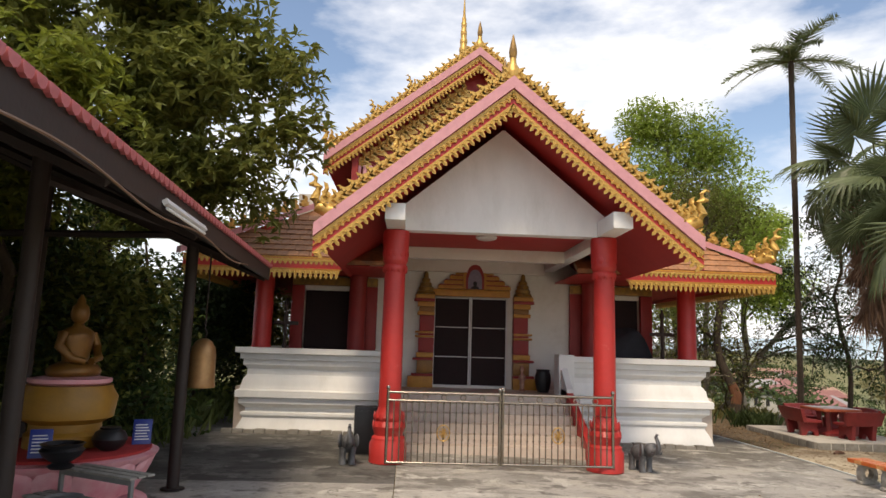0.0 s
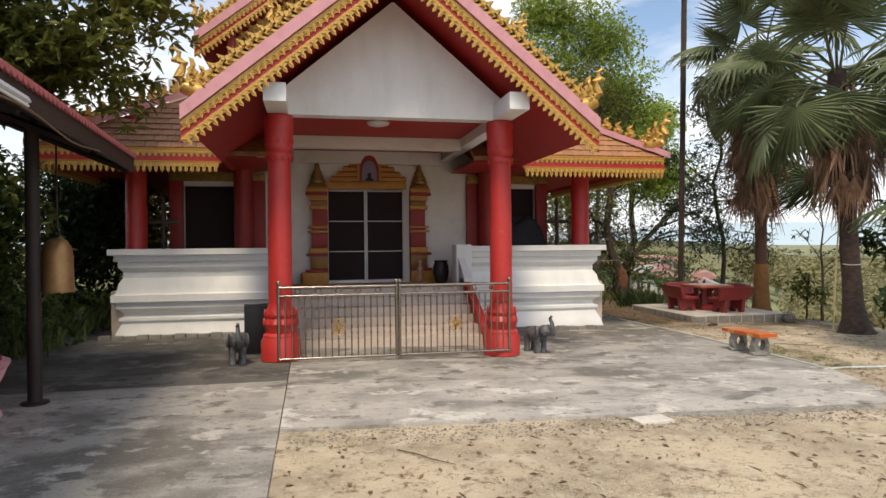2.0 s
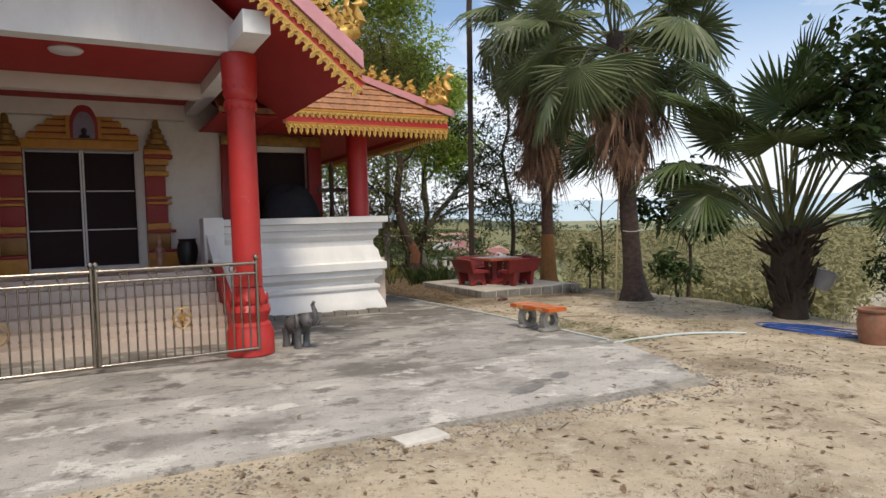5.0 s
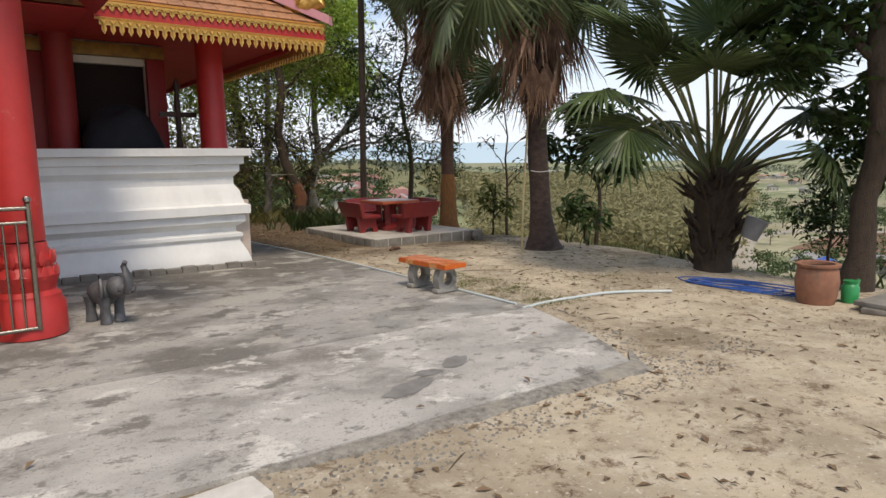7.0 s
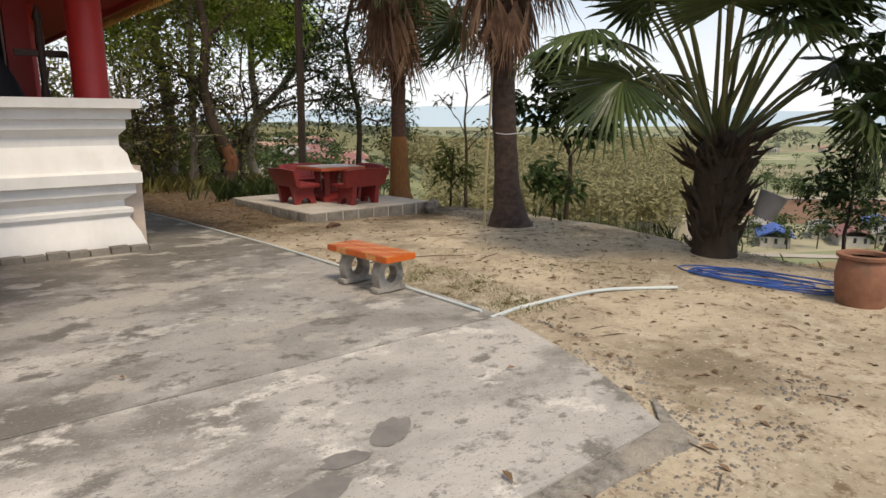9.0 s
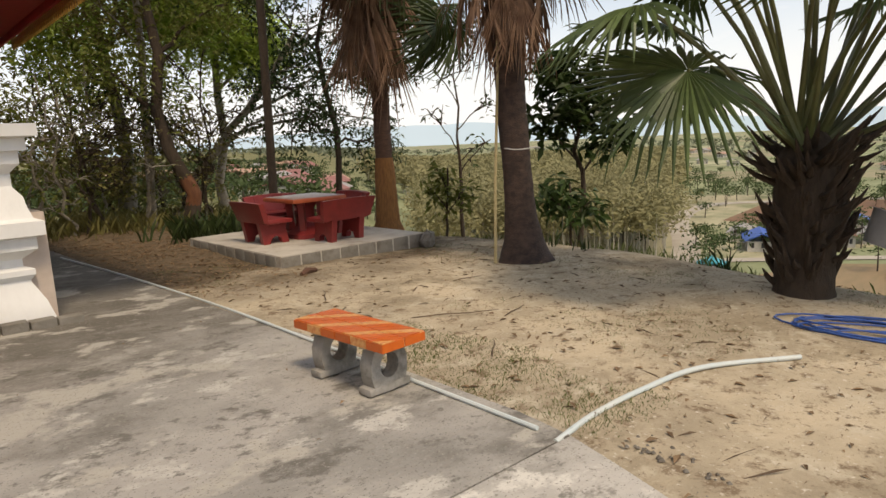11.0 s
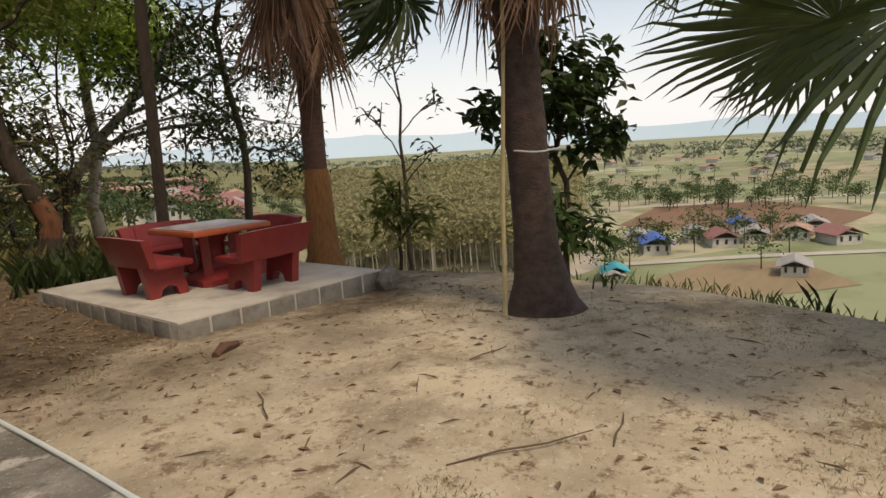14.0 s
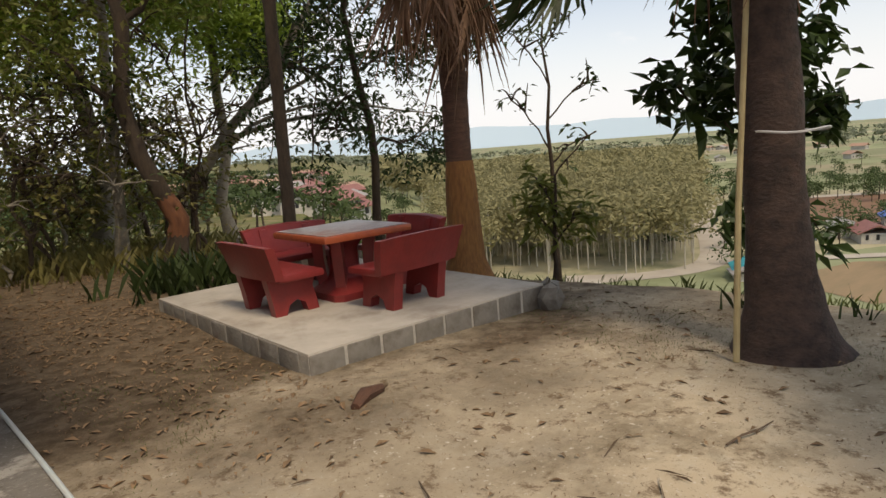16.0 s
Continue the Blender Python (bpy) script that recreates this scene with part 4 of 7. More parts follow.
def skirt(s):
    run = 2.2
    xo, xi = CX + s * SK_X, CX + s * (SK_X - run)
    z1 = SK_Z + run * SK_SL
    v = [(CX + s * 1.9, SK_Y, SK_Z), (xo, SK_Y, SK_Z), (xi, SK_Y + run, z1), (CX + s * 1.9, SK_Y + run, z1), (xo, 30, SK_Z), (xi, 30, z1)]
    v += [(x, y, z - 0.09) for x, y, z in v]
    f = [(0, 1, 2, 3), (1, 4, 5, 2), (9, 8, 7, 6), (8, 11, 10, 7), (0, 6, 7, 1), (1, 7, 10, 4), (3, 2, 8, 9), (2, 5, 11, 8), (0, 3, 9, 6)]
    tp("skirt_roof", Shape().add(v, f), TILE_ROOF, "brown tiled lower roof", 0)
    v2 = [(CX + s * 1.9, SK_Y + 0.05, SK_Z - 0.12), (xo - s * 0.05, SK_Y + 0.05, SK_Z - 0.12), (xo - s * 0.05, 30, SK_Z - 0.12), (CX + s * 4.2, 30, SK_Z - 0.12), (CX + s * 4.2, 15.2, SK_Z - 0.12), (CX + s * 1.9, 15.2, SK_Z - 0.12)]
    v2 += [(x, y, z + 0.02) for x, y, z in v2]
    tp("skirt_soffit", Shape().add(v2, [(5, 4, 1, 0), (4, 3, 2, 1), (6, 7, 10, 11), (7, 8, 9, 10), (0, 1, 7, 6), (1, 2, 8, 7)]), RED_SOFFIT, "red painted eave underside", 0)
    roof = tp("skirt_tiles_bed", Shape().box(*span(s, 2.0, 2.1), SK_Y + run - 0.1, SK_Y + run - 0.05, z1 - 0.15, z1 - 0.1), TILE_ROOF, "rows of brown roof tiles", 0)
    th = math.degrees(math.atan(SK_SL))
    tl = Shape().box(-0.106, 0.106, -0.03, 0.30, 0.0, 0.03, 0.005).mesh("roof_tile", TILE_ROOF)
    for r in range(8):
        yy = 0.02 + 0.22 * r
        x_far = SK_X - yy - 0.12
        k = 0
        while x_far - 0.22 * k > 2.7:
            part("roof_tile", tl, TILE_ROOF, roof, "", T((CX + s * (x_far - 0.22 * k - 0.11 * (r % 2)), SK_Y + yy, SK_Z + yy * SK_SL + 0.035)) @ pose(0, 0, 0, th - 5.5) , 0)
            k += 1
    fascia = tp("eave_fascia", Shape().box(*span(s, 2.9, SK_X + 0.015), SK_Y - 0.045, SK_Y - 0.005, SK_Z - 0.20, SK_Z + 0.02, 0.006), RED, "red eave board with hanging gold fringe")
    side = tp("eave_fascia", Shape().box(*span(s, SK_X - 0.02, SK_X + 0.02), SK_Y, 30, SK_Z - 0.20, SK_Z + 0.02), RED)
    for name, za, zc, p in (("eave_strip", -0.235, -0.205, 0.055), ("eave_strip", 0.0, 0.03, 0.06)):
        tp(name, Shape().box(*span(s, 2.9, SK_X + 0.03), SK_Y - p, SK_Y - 0.047 + 0.0, SK_Z + za, SK_Z + zc), GOLD_FLAT, "", 0)
    n = 30
    for i in range(n):
        x = CX + s * (2.95 + (SK_X - 2.95) * (i + 0.5) / n)
        part("fringe_lobe", LOBE, GOLD, fascia, "", T((x, SK_Y - 0.03, SK_Z - 0.20)) @ Matrix.Diagonal((1, 1, 1.25, 1)), 0)
        part("fringe_lobe", LOBE_S, GOLD, fascia, "", T((x, SK_Y - 0.048, SK_Z - 0.01)), 0)
    for i in range(60):
        y = SK_Y + 0.08 + i * 0.11
        part("fringe_lobe", LOBE, GOLD, side, "", T((CX + s * (SK_X + 0.022), y, SK_Z - 0.2)) @ pose(0, 0, 0, 0, 0, 90 if s > 0 else -90), 0)
    # hip ridge with crests
    tip, top = Vector((CX + s * (SK_X + 0.1), SK_Y - 0.1, SK_Z + 0.08)), Vector((xi, SK_Y + run, z1 + 0.1))
    d = top - tip
    up = Vector((0, 0, 1))
    side_v = d.normalized().cross(up).normalized() * 0.09
    q = [tip + side_v - up * 0.06, tip - side_v - up * 0.06, tip - side_v + up * 0.07, tip + side_v + up * 0.07]
    v = [tuple(p) for p in q] + [tuple(p + d) for p in q]
    tp("hip_ridge", Shape().add(v, [(0, 1, 2, 3), (7, 6, 5, 4), (0, 4, 5, 1), (1, 5, 6, 2), (2, 6, 7, 3), (3, 7, 4, 0)]), PINK, "faded pink hip ridge", 0)
    turn = math.degrees(math.atan2(-d.y, -d.x))
    part("naga_crest", NAGA, GOLD, temple, "gilded curled naga crest", TI @ T(tip + d * 0.10 + up * 0.06) @ pose(0, 0, 0, 0, 0, turn))
    for k in range(9):
        part("roof_flame", FLAME_SMALL if k % 2 else FLAME, GOLD, temple, "", TI @ T(tip + d * (0.26 + 0.08 * k) + up * 0.06) @ pose(0, 0, 0, 0, 0, turn), 0)
    part("naga_crest", NAGA, GOLD, temple, "gilded curled naga crest", TI @ T((CX + s * 3.0, G2Y + 0.05, 4.95)) @ Matrix.Diagonal((s, 1, 1, 1)))


mirrored(skirt)

# ---- steel gate ----
gate = thing("gate", "closed polished steel double gate between the columns", "gate", T((1.48, 10.45, 0.05)))


def gate_leaf(x0, x1):
    leaf = part("gate_leaf", Shape().tube([(x0, 0, 0.02), (x0, 0, 1.15)], 0.024, 12).tube([(x1, 0, 0.02), (x1, 0, 1.15)], 0.024, 12).tube([(x0, 0, 0.035), (x1, 0, 0.035)], 0.02, 10), STEEL, gate)
    part("top_rail", Shape().tube([(x0, 0, 1.11), (x1, 0, 1.11)], 0.022, 10), STEEL, leaf)
    part("second_rail", Shape().tube([(x0, 0, 0.985), (x1, 0, 0.985)], 0.018, 10), STEEL, leaf)
    for x in (x0, x1):
        part("post_knob", Shape().lathe([(0.012, 0), (0.03, 0.015), (0.033, 0.04), (0.02, 0.062), (0.003, 0.068)], 12, T((x, 0, 1.15))), STEEL, leaf)
    n = 18
    bar = Shape().tube([(0, 0, 0.05), (0, 0, 0.985)], 0.011, 8)
    for zc in (0.40, 0.50):
        bar.lathe([(0.008, -0.016), (0.017, -0.008), (0.017, 0.008), (0.008, 0.016)], 8, T((0, 0, zc)))
    bar = bar.mesh("bar", STEEL)
    for i in range(1, n):
        part("bar", bar, STEEL, leaf, "", T((x0 + (x1 - x0) * i / n, 0, 0)))
    ring = Shape()
    ring.tube([(0.042 * math.cos(a), 0, 0.042 * math.sin(a)) for a in [k * math.pi / 8 for k in range(17)]], 0.009, 6)
    ring = ring.mesh("ring", STEEL)
    for i in range(5):
        part("ring", ring, STEEL, leaf, "", T((x0 + (x1 - x0) * (0.16 + 0.17 * i), 0, 1.047)))
    c = (x0 + x1) / 2
    ros = Shape()
    ros.tube([(0.10 * math.cos(a), -0.02, 0.12 * math.sin(a)) for a in [k * math.pi / 10 for k in range(21)]], 0.010, 6)
    for k in range(8):
        a = k * math.pi / 4
        ros.tube([(0.02 * math.cos(a), -0.025, 0.02 * math.sin(a)), (0.07 * math.cos(a + 0.4), -0.03, 0.08 * math.sin(a + 0.4)), (0.05 * math.cos(a + 0.9), -0.02, 0.06 * math.sin(a + 0.9))], [0.014, 0.012, 0.006], 6)
    ros.lathe([(0.03, -0.02), (0.034, 0), (0.02, 0.02)], 10, T((0, -0.03, 0)) @ pose(0, 0, 0, 90))
    part("rosette", ros, BRASS, leaf, "brass scroll rosette", T((c, 0, 0.50)))
    return leaf


gate_leaf(-1.80, -0.022)
gate_leaf(0.028, 1.80)


# ---- statues and things by the steps ----
def elephant(x, y, turn, k, label):
    s = Shape()

    def blob(c, r, n=12):
        prof = [(max(0.02, math.sin(a)), -math.cos(a)) for a in [math.pi * i / 8 for i in range(9)]]
        s.lathe(prof, n, T(c) @ Matrix.Diagonal((*r, 1)))
    blob((0, 0.10, 0.33), (0.145, 0.24, 0.15))
    blob((0, -0.17, 0.42), (0.11, 0.13, 0.13))
    for sx in (-1, 1):
        for yy in (-0.05, 0.24):
            s.lathe([(0.07, 0), (0.06, 0.05), (0.055, 0.18), (0.075, 0.3)], 10, T((sx * 0.085, yy, 0)))
        s.lathe([(0.02, -0.03), (0.1, -0.012), (0.1, 0.012), (0.02, 0.03)], 10, T((sx * 0.15, -0.10, 0.42)) @ pose(0, 0, 0, 0, 90, sx * 25) @ Matrix.Diagonal((1.2, 0.8, 1, 1)))
        s.tube([(sx * 0.06, -0.27, 0.36), (sx * 0.085, -0.37, 0.37), (sx * 0.08, -0.42, 0.45)], [0.022, 0.018, 0.005], 7)
    s.tube([(0, -0.26, 0.42), (0, -0.36, 0.40), (0.0, -0.41, 0.48), (0.0, -0.38, 0.6), (0.0, -0.33, 0.68), (0.0, -0.37, 0.73)], [0.065, 0.055, 0.047, 0.04, 0.034, 0.028], 10)
    s.tube([(0, 0.33, 0.36), (0, 0.38, 0.28), (0, 0.36, 0.18)], [0.02, 0.014, 0.01], 6)
    z = ground_z(x, y) + 0.045
    return solid("elephant_statue", s, ELEPHANT, label, "statue", m=T((x, y, z)) @ pose(0, 0, 0, 0, 0, turn) @ Matrix.Diagonal((k, k, k, 1)), smooth=70)


elephant(-0.92, 10.5, 8, 0.86, "grey painted elephant statue with raised trunk on concrete")
elephant(3.92, 10.85, 22, 0.86, "grey painted elephant statue with raised trunk by the column")
s = Shape().box(-0.2, 0.2, -0.18, 0.18, 0, 0.78, 0.02)
s.box(-0.17, 0.17, -0.195, -0.182, 0.06, 0.72, 0.004)
solid("loudspeaker", s, BLACK, "black upright cabinet standing on the concrete", "loudspeaker", m=T((-0.72, 11.55, ground_z(-0.7, 11.5) + 0.045)) @ pose(0, 0, 0, 0, 0, 6))
figure = Shape().lathe([(0.07, 0), (0.075, 0.03), (0.05, 0.06), (0.055, 0.2), (0.045, 0.27), (0.06, 0.33), (0.03, 0.4), (0.025, 0.42), (0.045, 0.47), (0.04, 0.53), (0.01, 0.57)], 12)
figure.tube([(0.05, 0, 0.34), (0.09, -0.02, 0.27), (0.03, -0.05, 0.24)], [0.02, 0.018, 0.015], 6).tube([(-0.05, 0, 0.34), (-0.09, -0.02, 0.27), (-0.03, -0.05, 0.24)], [0.02, 0.018, 0.015], 6)
solid("porch_statue", figure, mat("pale_painted_figure", (0.5, 0.33, 0.25), (0.25, 0.08, 0.06), 9, 0.6, 0.1), "small pale painted figure on the porch floor", "statue", m=T((2.55, 14.75, FLOOR_Z)))
solid("vase", Shape().lathe([(0.12, 0), (0.15, 0.08), (0.18, 0.24), (0.17, 0.38), (0.14, 0.46), (0.16, 0.5), (0.14, 0.5), (0.12, 0.46)], 18), BLACK, "black glazed jar standing on the porch", "jar", m=T((3.0, 14.6, FLOOR_Z)))
tarp = Shape()
tv = []
for j in range(9):
    a = j / 8 * math.pi / 2
    for i in range(18):
        b = i / 18 * 2 * math.pi
        r = 0.72 * math.cos(a) ** 0.6 * (1 + 0.08 * math.sin(3 * b + j) + 0.05 * math.sin(7 * b)) + 0.01
        tv.append((r * math.cos(b), 0.5 * r * math.sin(b), 1.75 * math.sin(a) * (1 - 0.05 * math.sin(2 * b))))
tarp.add(tv, [(j * 18 + i, j * 18 + (i + 1) % 18, (j + 1) * 18 + (i + 1) % 18, (j + 1) * 18 + i) for j in range(8) for i in range(18)])
solid("covered_drum", tarp, TARP, "large drum under a dark blue tarpaulin on the porch", "drum", m=T((4.95, 14.72, FLOOR_Z)) @ Matrix.Diagonal((0.9, 0.75, 0.82, 1)), smooth=60)
for s_ in (-1, 1):
    st = thing("wooden_stand", "dark carved wooden stand with a cross bar", "stand", T((CX + s_ * 4.25, 14.55, FLOOR_Z)))
    part("pole", Shape().lathe([(0.1, 0), (0.1, 0.06), (0.04, 0.1), (0.05, 0.9), (0.035, 1.0), (0.05, 1.5), (0.03, 1.7), (0.06, 1.78), (0.01, 1.92)], 10), DARK_WOOD, st)
    part("cross_bar", Shape().box(-0.28, 0.28, -0.03, 0.03, 1.32, 1.4, 0.01), DARK_WOOD, st)

# ---- shrine shelter ----
shelter = thing("shelter", "dark steel shelter with a maroon scalloped roof edge", "shelter", T((-2.9, 8.55, 0)))
SI = shelter.matrix_world.inverted()
# Eave extended unseen to y -9, to shut light out of the shelter.
EA, EB = Vector((-0.93, -9.0, 3.06)), Vector((-2.30, 10.35, 3.06))
inward = Vector((-(EB - EA).y, (EB - EA).x, 0)).normalized()
RA, RB = EA + inward * 4.2 + Vector((0, 0, 1.75)), EB + inward * 4.2 + Vector((0, 0, 1.75))
FA, FB = RA + inward * 4.2 - Vector((0, 0, 1.75)), RB + inward * 4.2 - Vector((0, 0, 1.75))


def sheet(a, b, c, d, t):
    v = [a, b, c, d] + [p - Vector((0, 0, t)) for p in (a, b, c, d)]
    return Shape().add(v, [(0, 1, 2, 3), (7, 6, 5, 4), (0, 4, 5, 1), (1, 5, 6, 2), (2, 6, 7, 3), (3, 7, 4, 0)])


for a, b, c, d in ((EA, EB, RB, RA), (RA, RB, FB, FA)):
    part("roof_sheet", sheet(a, b, c, d, 0.04), SHED_ROOF, shelter, "maroon roof sheet", SI, 0)
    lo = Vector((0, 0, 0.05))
    part("roof_lining", sheet(a - lo, b - lo, c - lo, d - lo, 0.02), SHED_UNDER, shelter, "roof lining with shade in its near-black colour", SI, 0)
down = Vector((0, 0, 1))
part("fascia", sheet(EA - inward * 0.02, EB - inward * 0.02, EB + inward * 0.02, EA + inward * 0.02, 0.20), BROWN_STEEL, shelter, "", SI, 0)
part("gable_fascia", Shape().prism([(0, 0), (4.2, 1.75), (8.4, 0), (8.4, -0.2), (4.2, 1.55), (0, -0.2)], -0.02, 0.02), BROWN_STEEL, shelter, "", SI @ Matrix.Translation(EB) @ Matrix(((inward.x, -inward.y, 0, 0), (inward.y, inward.x, 0, 0), (0, 0, 1, 0), (0, 0, 0, 1))), 0)
def eave(y, dx, z):
    return Vector((EA.x + (EB.x - EA.x) * (y - EA.y) / (EB.y - EA.y) + dx, y, z))


lamp = thing("tube_lamp", "unlit white tube lamp fixed under the shelter eave", "lamp", T(eave(5.4, 0.03, 2.9)))
LI = lamp.matrix_world.inverted()
part("lamp_body", Shape().tube([eave(4.8, 0.045, 2.93), eave(6.0, 0.045, 2.93)], 0.03, 4), ALU, lamp, "", LI, 0)
part("lamp_tube", Shape().tube([eave(4.83, 0.055, 2.885), eave(5.97, 0.055, 2.885)], 0.013, 8), WHITE, lamp, "white glass tube", LI)
solid("eave_cable", Shape().tube([eave(y, 0.05, 2.83 + 0.035 * math.sin(y * 2.4)) for y in [1.0 + 0.25 * k for k in range(30)]], 0.009, 5), WIRE_TAN, "slack tan cable along the shelter eave", "cable")
end = Shape().prism([(-0.05, 0.025), (-0.05, 0.0), (-0.035, -0.03), (0, -0.042), (0.035, -0.03), (0.05, 0.0), (0.05, 0.025)], -0.015, 0.015).mesh("tile_end", SCALLOP)
tile = Shape().tube([(0, 0, 0), (0, 4.2, 1.75)], 0.04, 6).mesh("ridge_tile", SHED_ROOF)
L = (EB - EA).length
ea = math.degrees(math.atan2((EB - EA).y, (EB - EA).x))
for i in range(90):
    p = EB + (EA - EB) * ((i + 0.5) * 0.118 / L)
    part("tile_end", end, SCALLOP, shelter, "", SI @ T(p - inward * 0.04 + down * 0.02) @ pose(0, 0, 0, 0, 0, ea), 0)
    part("ridge_tile", tile, SHED_ROOF, shelter, "", SI @ T(p - inward * 0.03 + down * 0.015) @ pose(0, 0, 0, 0, 0, ea))
for k in range(5):
    p, q = EA + inward * (0.4 + 0.85 * k) + down * (0.35 * (0.4 + 0.85 * k) / 0.85 - 0.09), EB + inward * (0.4 + 0.85 * k) + down * (0.35 * (0.4 + 0.85 * k) / 0.85 - 0.09)
    part("purlin", Shape().tube([p, q], 0.035, 6), BROWN_STEEL, shelter, "", SI)
for k in range(10):
    p = EA + (EB - EA) * (k / 9.1 + 0.01)
    part("rafter", Shape().tube([p - down * 0.19 + inward * 0.04, p - down * 0.14 + inward * 4.2 + down * 1.66], 0.045, 4), BROWN_STEEL, shelter, "", SI)
for x, y, r, zt in ((-2.9, 8.55, 0.075, 3.38), (-5.1, 9.0, 0.075, 4.2), (-3.22, 5.55, 0.075, 3.6), (-2.75, 1.2, 0.075, 3.4), (-6.3, 6.0, 0.075, 4.6), (-7.6, 9.3, 0.075, 4.2)):
    part("post", Shape().lathe([(r + 0.07, 0), (r + 0.07, 0.015), (r, 0.02), (r, zt)], 14, T((x, y, ground_z(x, y) + 0.045))), BROWN_STEEL, shelter, "", SI)
part("tie_beam", Shape().tube([(-2.9, 8.55, 3.26), (-7.6, 9.3, 3.26)], 0.05, 6), BROWN_STEEL, shelter, "", SI)
part("tie_beam", Shape().tube([(-2.9, 8.55, 3.26), (-3.22, 5.55, 3.26)], 0.05, 6), BROWN_STEEL, shelter, "", SI)
part("strip_light", Shape().box(-0.04, 0.04, -0.75, 0.75, -0.06, 0.0, 0.01), ALU, shelter, "white strip light under the eave", SI @ T((-2.12, 6.6, 3.02)) @ pose(0, 0, 0, 0, 0, ea - 90))

# altar
altar = thing("lotus_altar", "pink lotus petal altar base with red top", "altar", T((-3.78, 7.55, 0.04)))
part("drum", Shape().lathe([(0.86, 0), (0.9, 0.06), (0.7, 0.16), (0.72, 0.4), (0.96, 0.56), (0.98, 0.6), (0.9, 0.62)], 28), LOTUS, altar)
part("top", Shape().lathe([(0.9, 0.622), (0.9, 0.65), (0.86, 0.665)], 28), RED_CLOTH, altar, "red altar top")
pet = Shape()
pv = []
for j in range(6):
    for i in range(5):
        u, w = j / 5, (i - 2) / 2
        wd = 0.21 * math.sin(math.pi * (0.2 + 0.72 * u)) * (1 if j < 5 else 0.1)
        pv.append((w * wd, -0.10 - 0.26 * u + 0.05 * (1 - w * w) * -1 + 0.06 * u * u, 0.02 + 0.42 * u))
pet.add(pv, [(j * 5 + i, j * 5 + i + 1, j * 5 + 6 + i, j * 5 + 5 + i) for j in range(5) for i in range(4)])
pv2 = [(x, y + 0.03, z) for x, y, z in pv]
pet.add(pv2, [(j * 5 + i, j * 5 + 5 + i, j * 5 + 6 + i, j * 5 + i + 1) for j in range(5) for i in range(4)])
pet = pet.mesh("petal", LOTUS, 70)
for k in range(16):
    a = k * 22.5
    part("petal", pet, LOTUS, altar, "", pose(0, 0, 0.16, 0, 0, a) @ T((0, -0.62, 0)))
    part("petal", pet, LOTUS, altar, "", pose(0, 0, 0.4, 180, 0, a + 11) @ T((0, 0.58, 0)))
part("plinth", Shape().lathe([(0.40, 0.67), (0.40, 0.8), (0.36, 0.84), (0.36, 0.92), (0.47, 0.98), (0.50, 1.2), (0.44, 1.3), (0.44, 1.33)], 24), YELLOW, altar, "yellow gold plinth")
part("cushion", Shape().lathe([(0.38, 1.332), (0.42, 1.36), (0.42, 1.40), (0.3, 1.42)], 24), LOTUS, altar, "pink cushion")
b = Shape()
b.lathe([(0.30, 0), (0.33, 0.06), (0.28, 0.13), (0.18, 0.17)], 20, Matrix.Diagonal((1, 0.8, 1, 1)))
b.lathe([(0.16, 0.12), (0.17, 0.28), (0.21, 0.46), (0.19, 0.55), (0.07, 0.61), (0.055, 0.66)], 18, Matrix.Diagonal((1, 0.7, 1, 1)))
b.lathe([(0.05, 0.64), (0.095, 0.69), (0.105, 0.77), (0.085, 0.85), (0.05, 0.89), (0.045, 0.93), (0.01, 1.0)], 16)
b.tube([(0.2, 0, 0.52), (0.26, -0.03, 0.36), (0.2, -0.15, 0.22), (0.05, -0.2, 0.18)], [0.06, 0.055, 0.05, 0.04], 10)
b.tube([(-0.2, 0, 0.52), (-0.26, -0.03, 0.36), (-0.2, -0.15, 0.22), (-0.05, -0.2, 0.18)], [0.06, 0.055, 0.05, 0.04], 10)
solid("seated_statue", b, STATUE, "dull gold seated statue on a yellow plinth", "statue", m=T((-3.78, 7.6, 1.46)) @ pose(0, 0, 0, 0, 0, 68) @ Matrix.Diagonal((0.95, 0.95, 0.92, 1)), smooth=70)
def signboard(x, y, z, rz):
    sg = thing("sign", "small blue notice board with white lettering", "sign", T((x, y, z)) @ pose(0, 0, 0, -15, 0, rz), "altar notices")
    part("board", Shape().box(-0.1, 0.1, -0.008, 0.008, 0, 0.28, 0.004), BLUE_SIGN, sg)
    for k in range(6):
        part("text_bar", Shape().box(-0.075, 0.075 - 0.012 * (k % 3), -0.0115, -0.0085, 0.05 + 0.032 * k, 0.062 + 0.032 * k), SIGN_WHITE, sg, "", None, 0)


signboard(-3.62, 6.78, 0.705, 25)
signboard(-3.02, 7.75, 0.705, 20)
solid("alms_bowl", Shape().lathe([(0.08, 0), (0.15, 0.05), (0.18, 0.12), (0.15, 0.19), (0.1, 0.22), (0.11, 0.24), (0.085, 0.235)], 18), BLACK, "black round bowl on the altar", "bowl", m=T((-3.2, 7.35, 0.705)))
bell = thing("bell", "hanging bronze bell with a domed top", "bell", T((-2.72, 8.75, 1.28)))
part("body", Shape().lathe([(0.175, 0), (0.18, 0.03), (0.17, 0.08), (0.165, 0.42), (0.15, 0.52), (0.10, 0.60), (0.03, 0.64)], 24), COPPER, bell)
part("hook", Shape().tube([(0, 0, 0.63), (0.03, 0, 0.7), (0, 0, 0.76), (0, 0, 2.1)], 0.012, 6), BROWN_STEEL, bell)
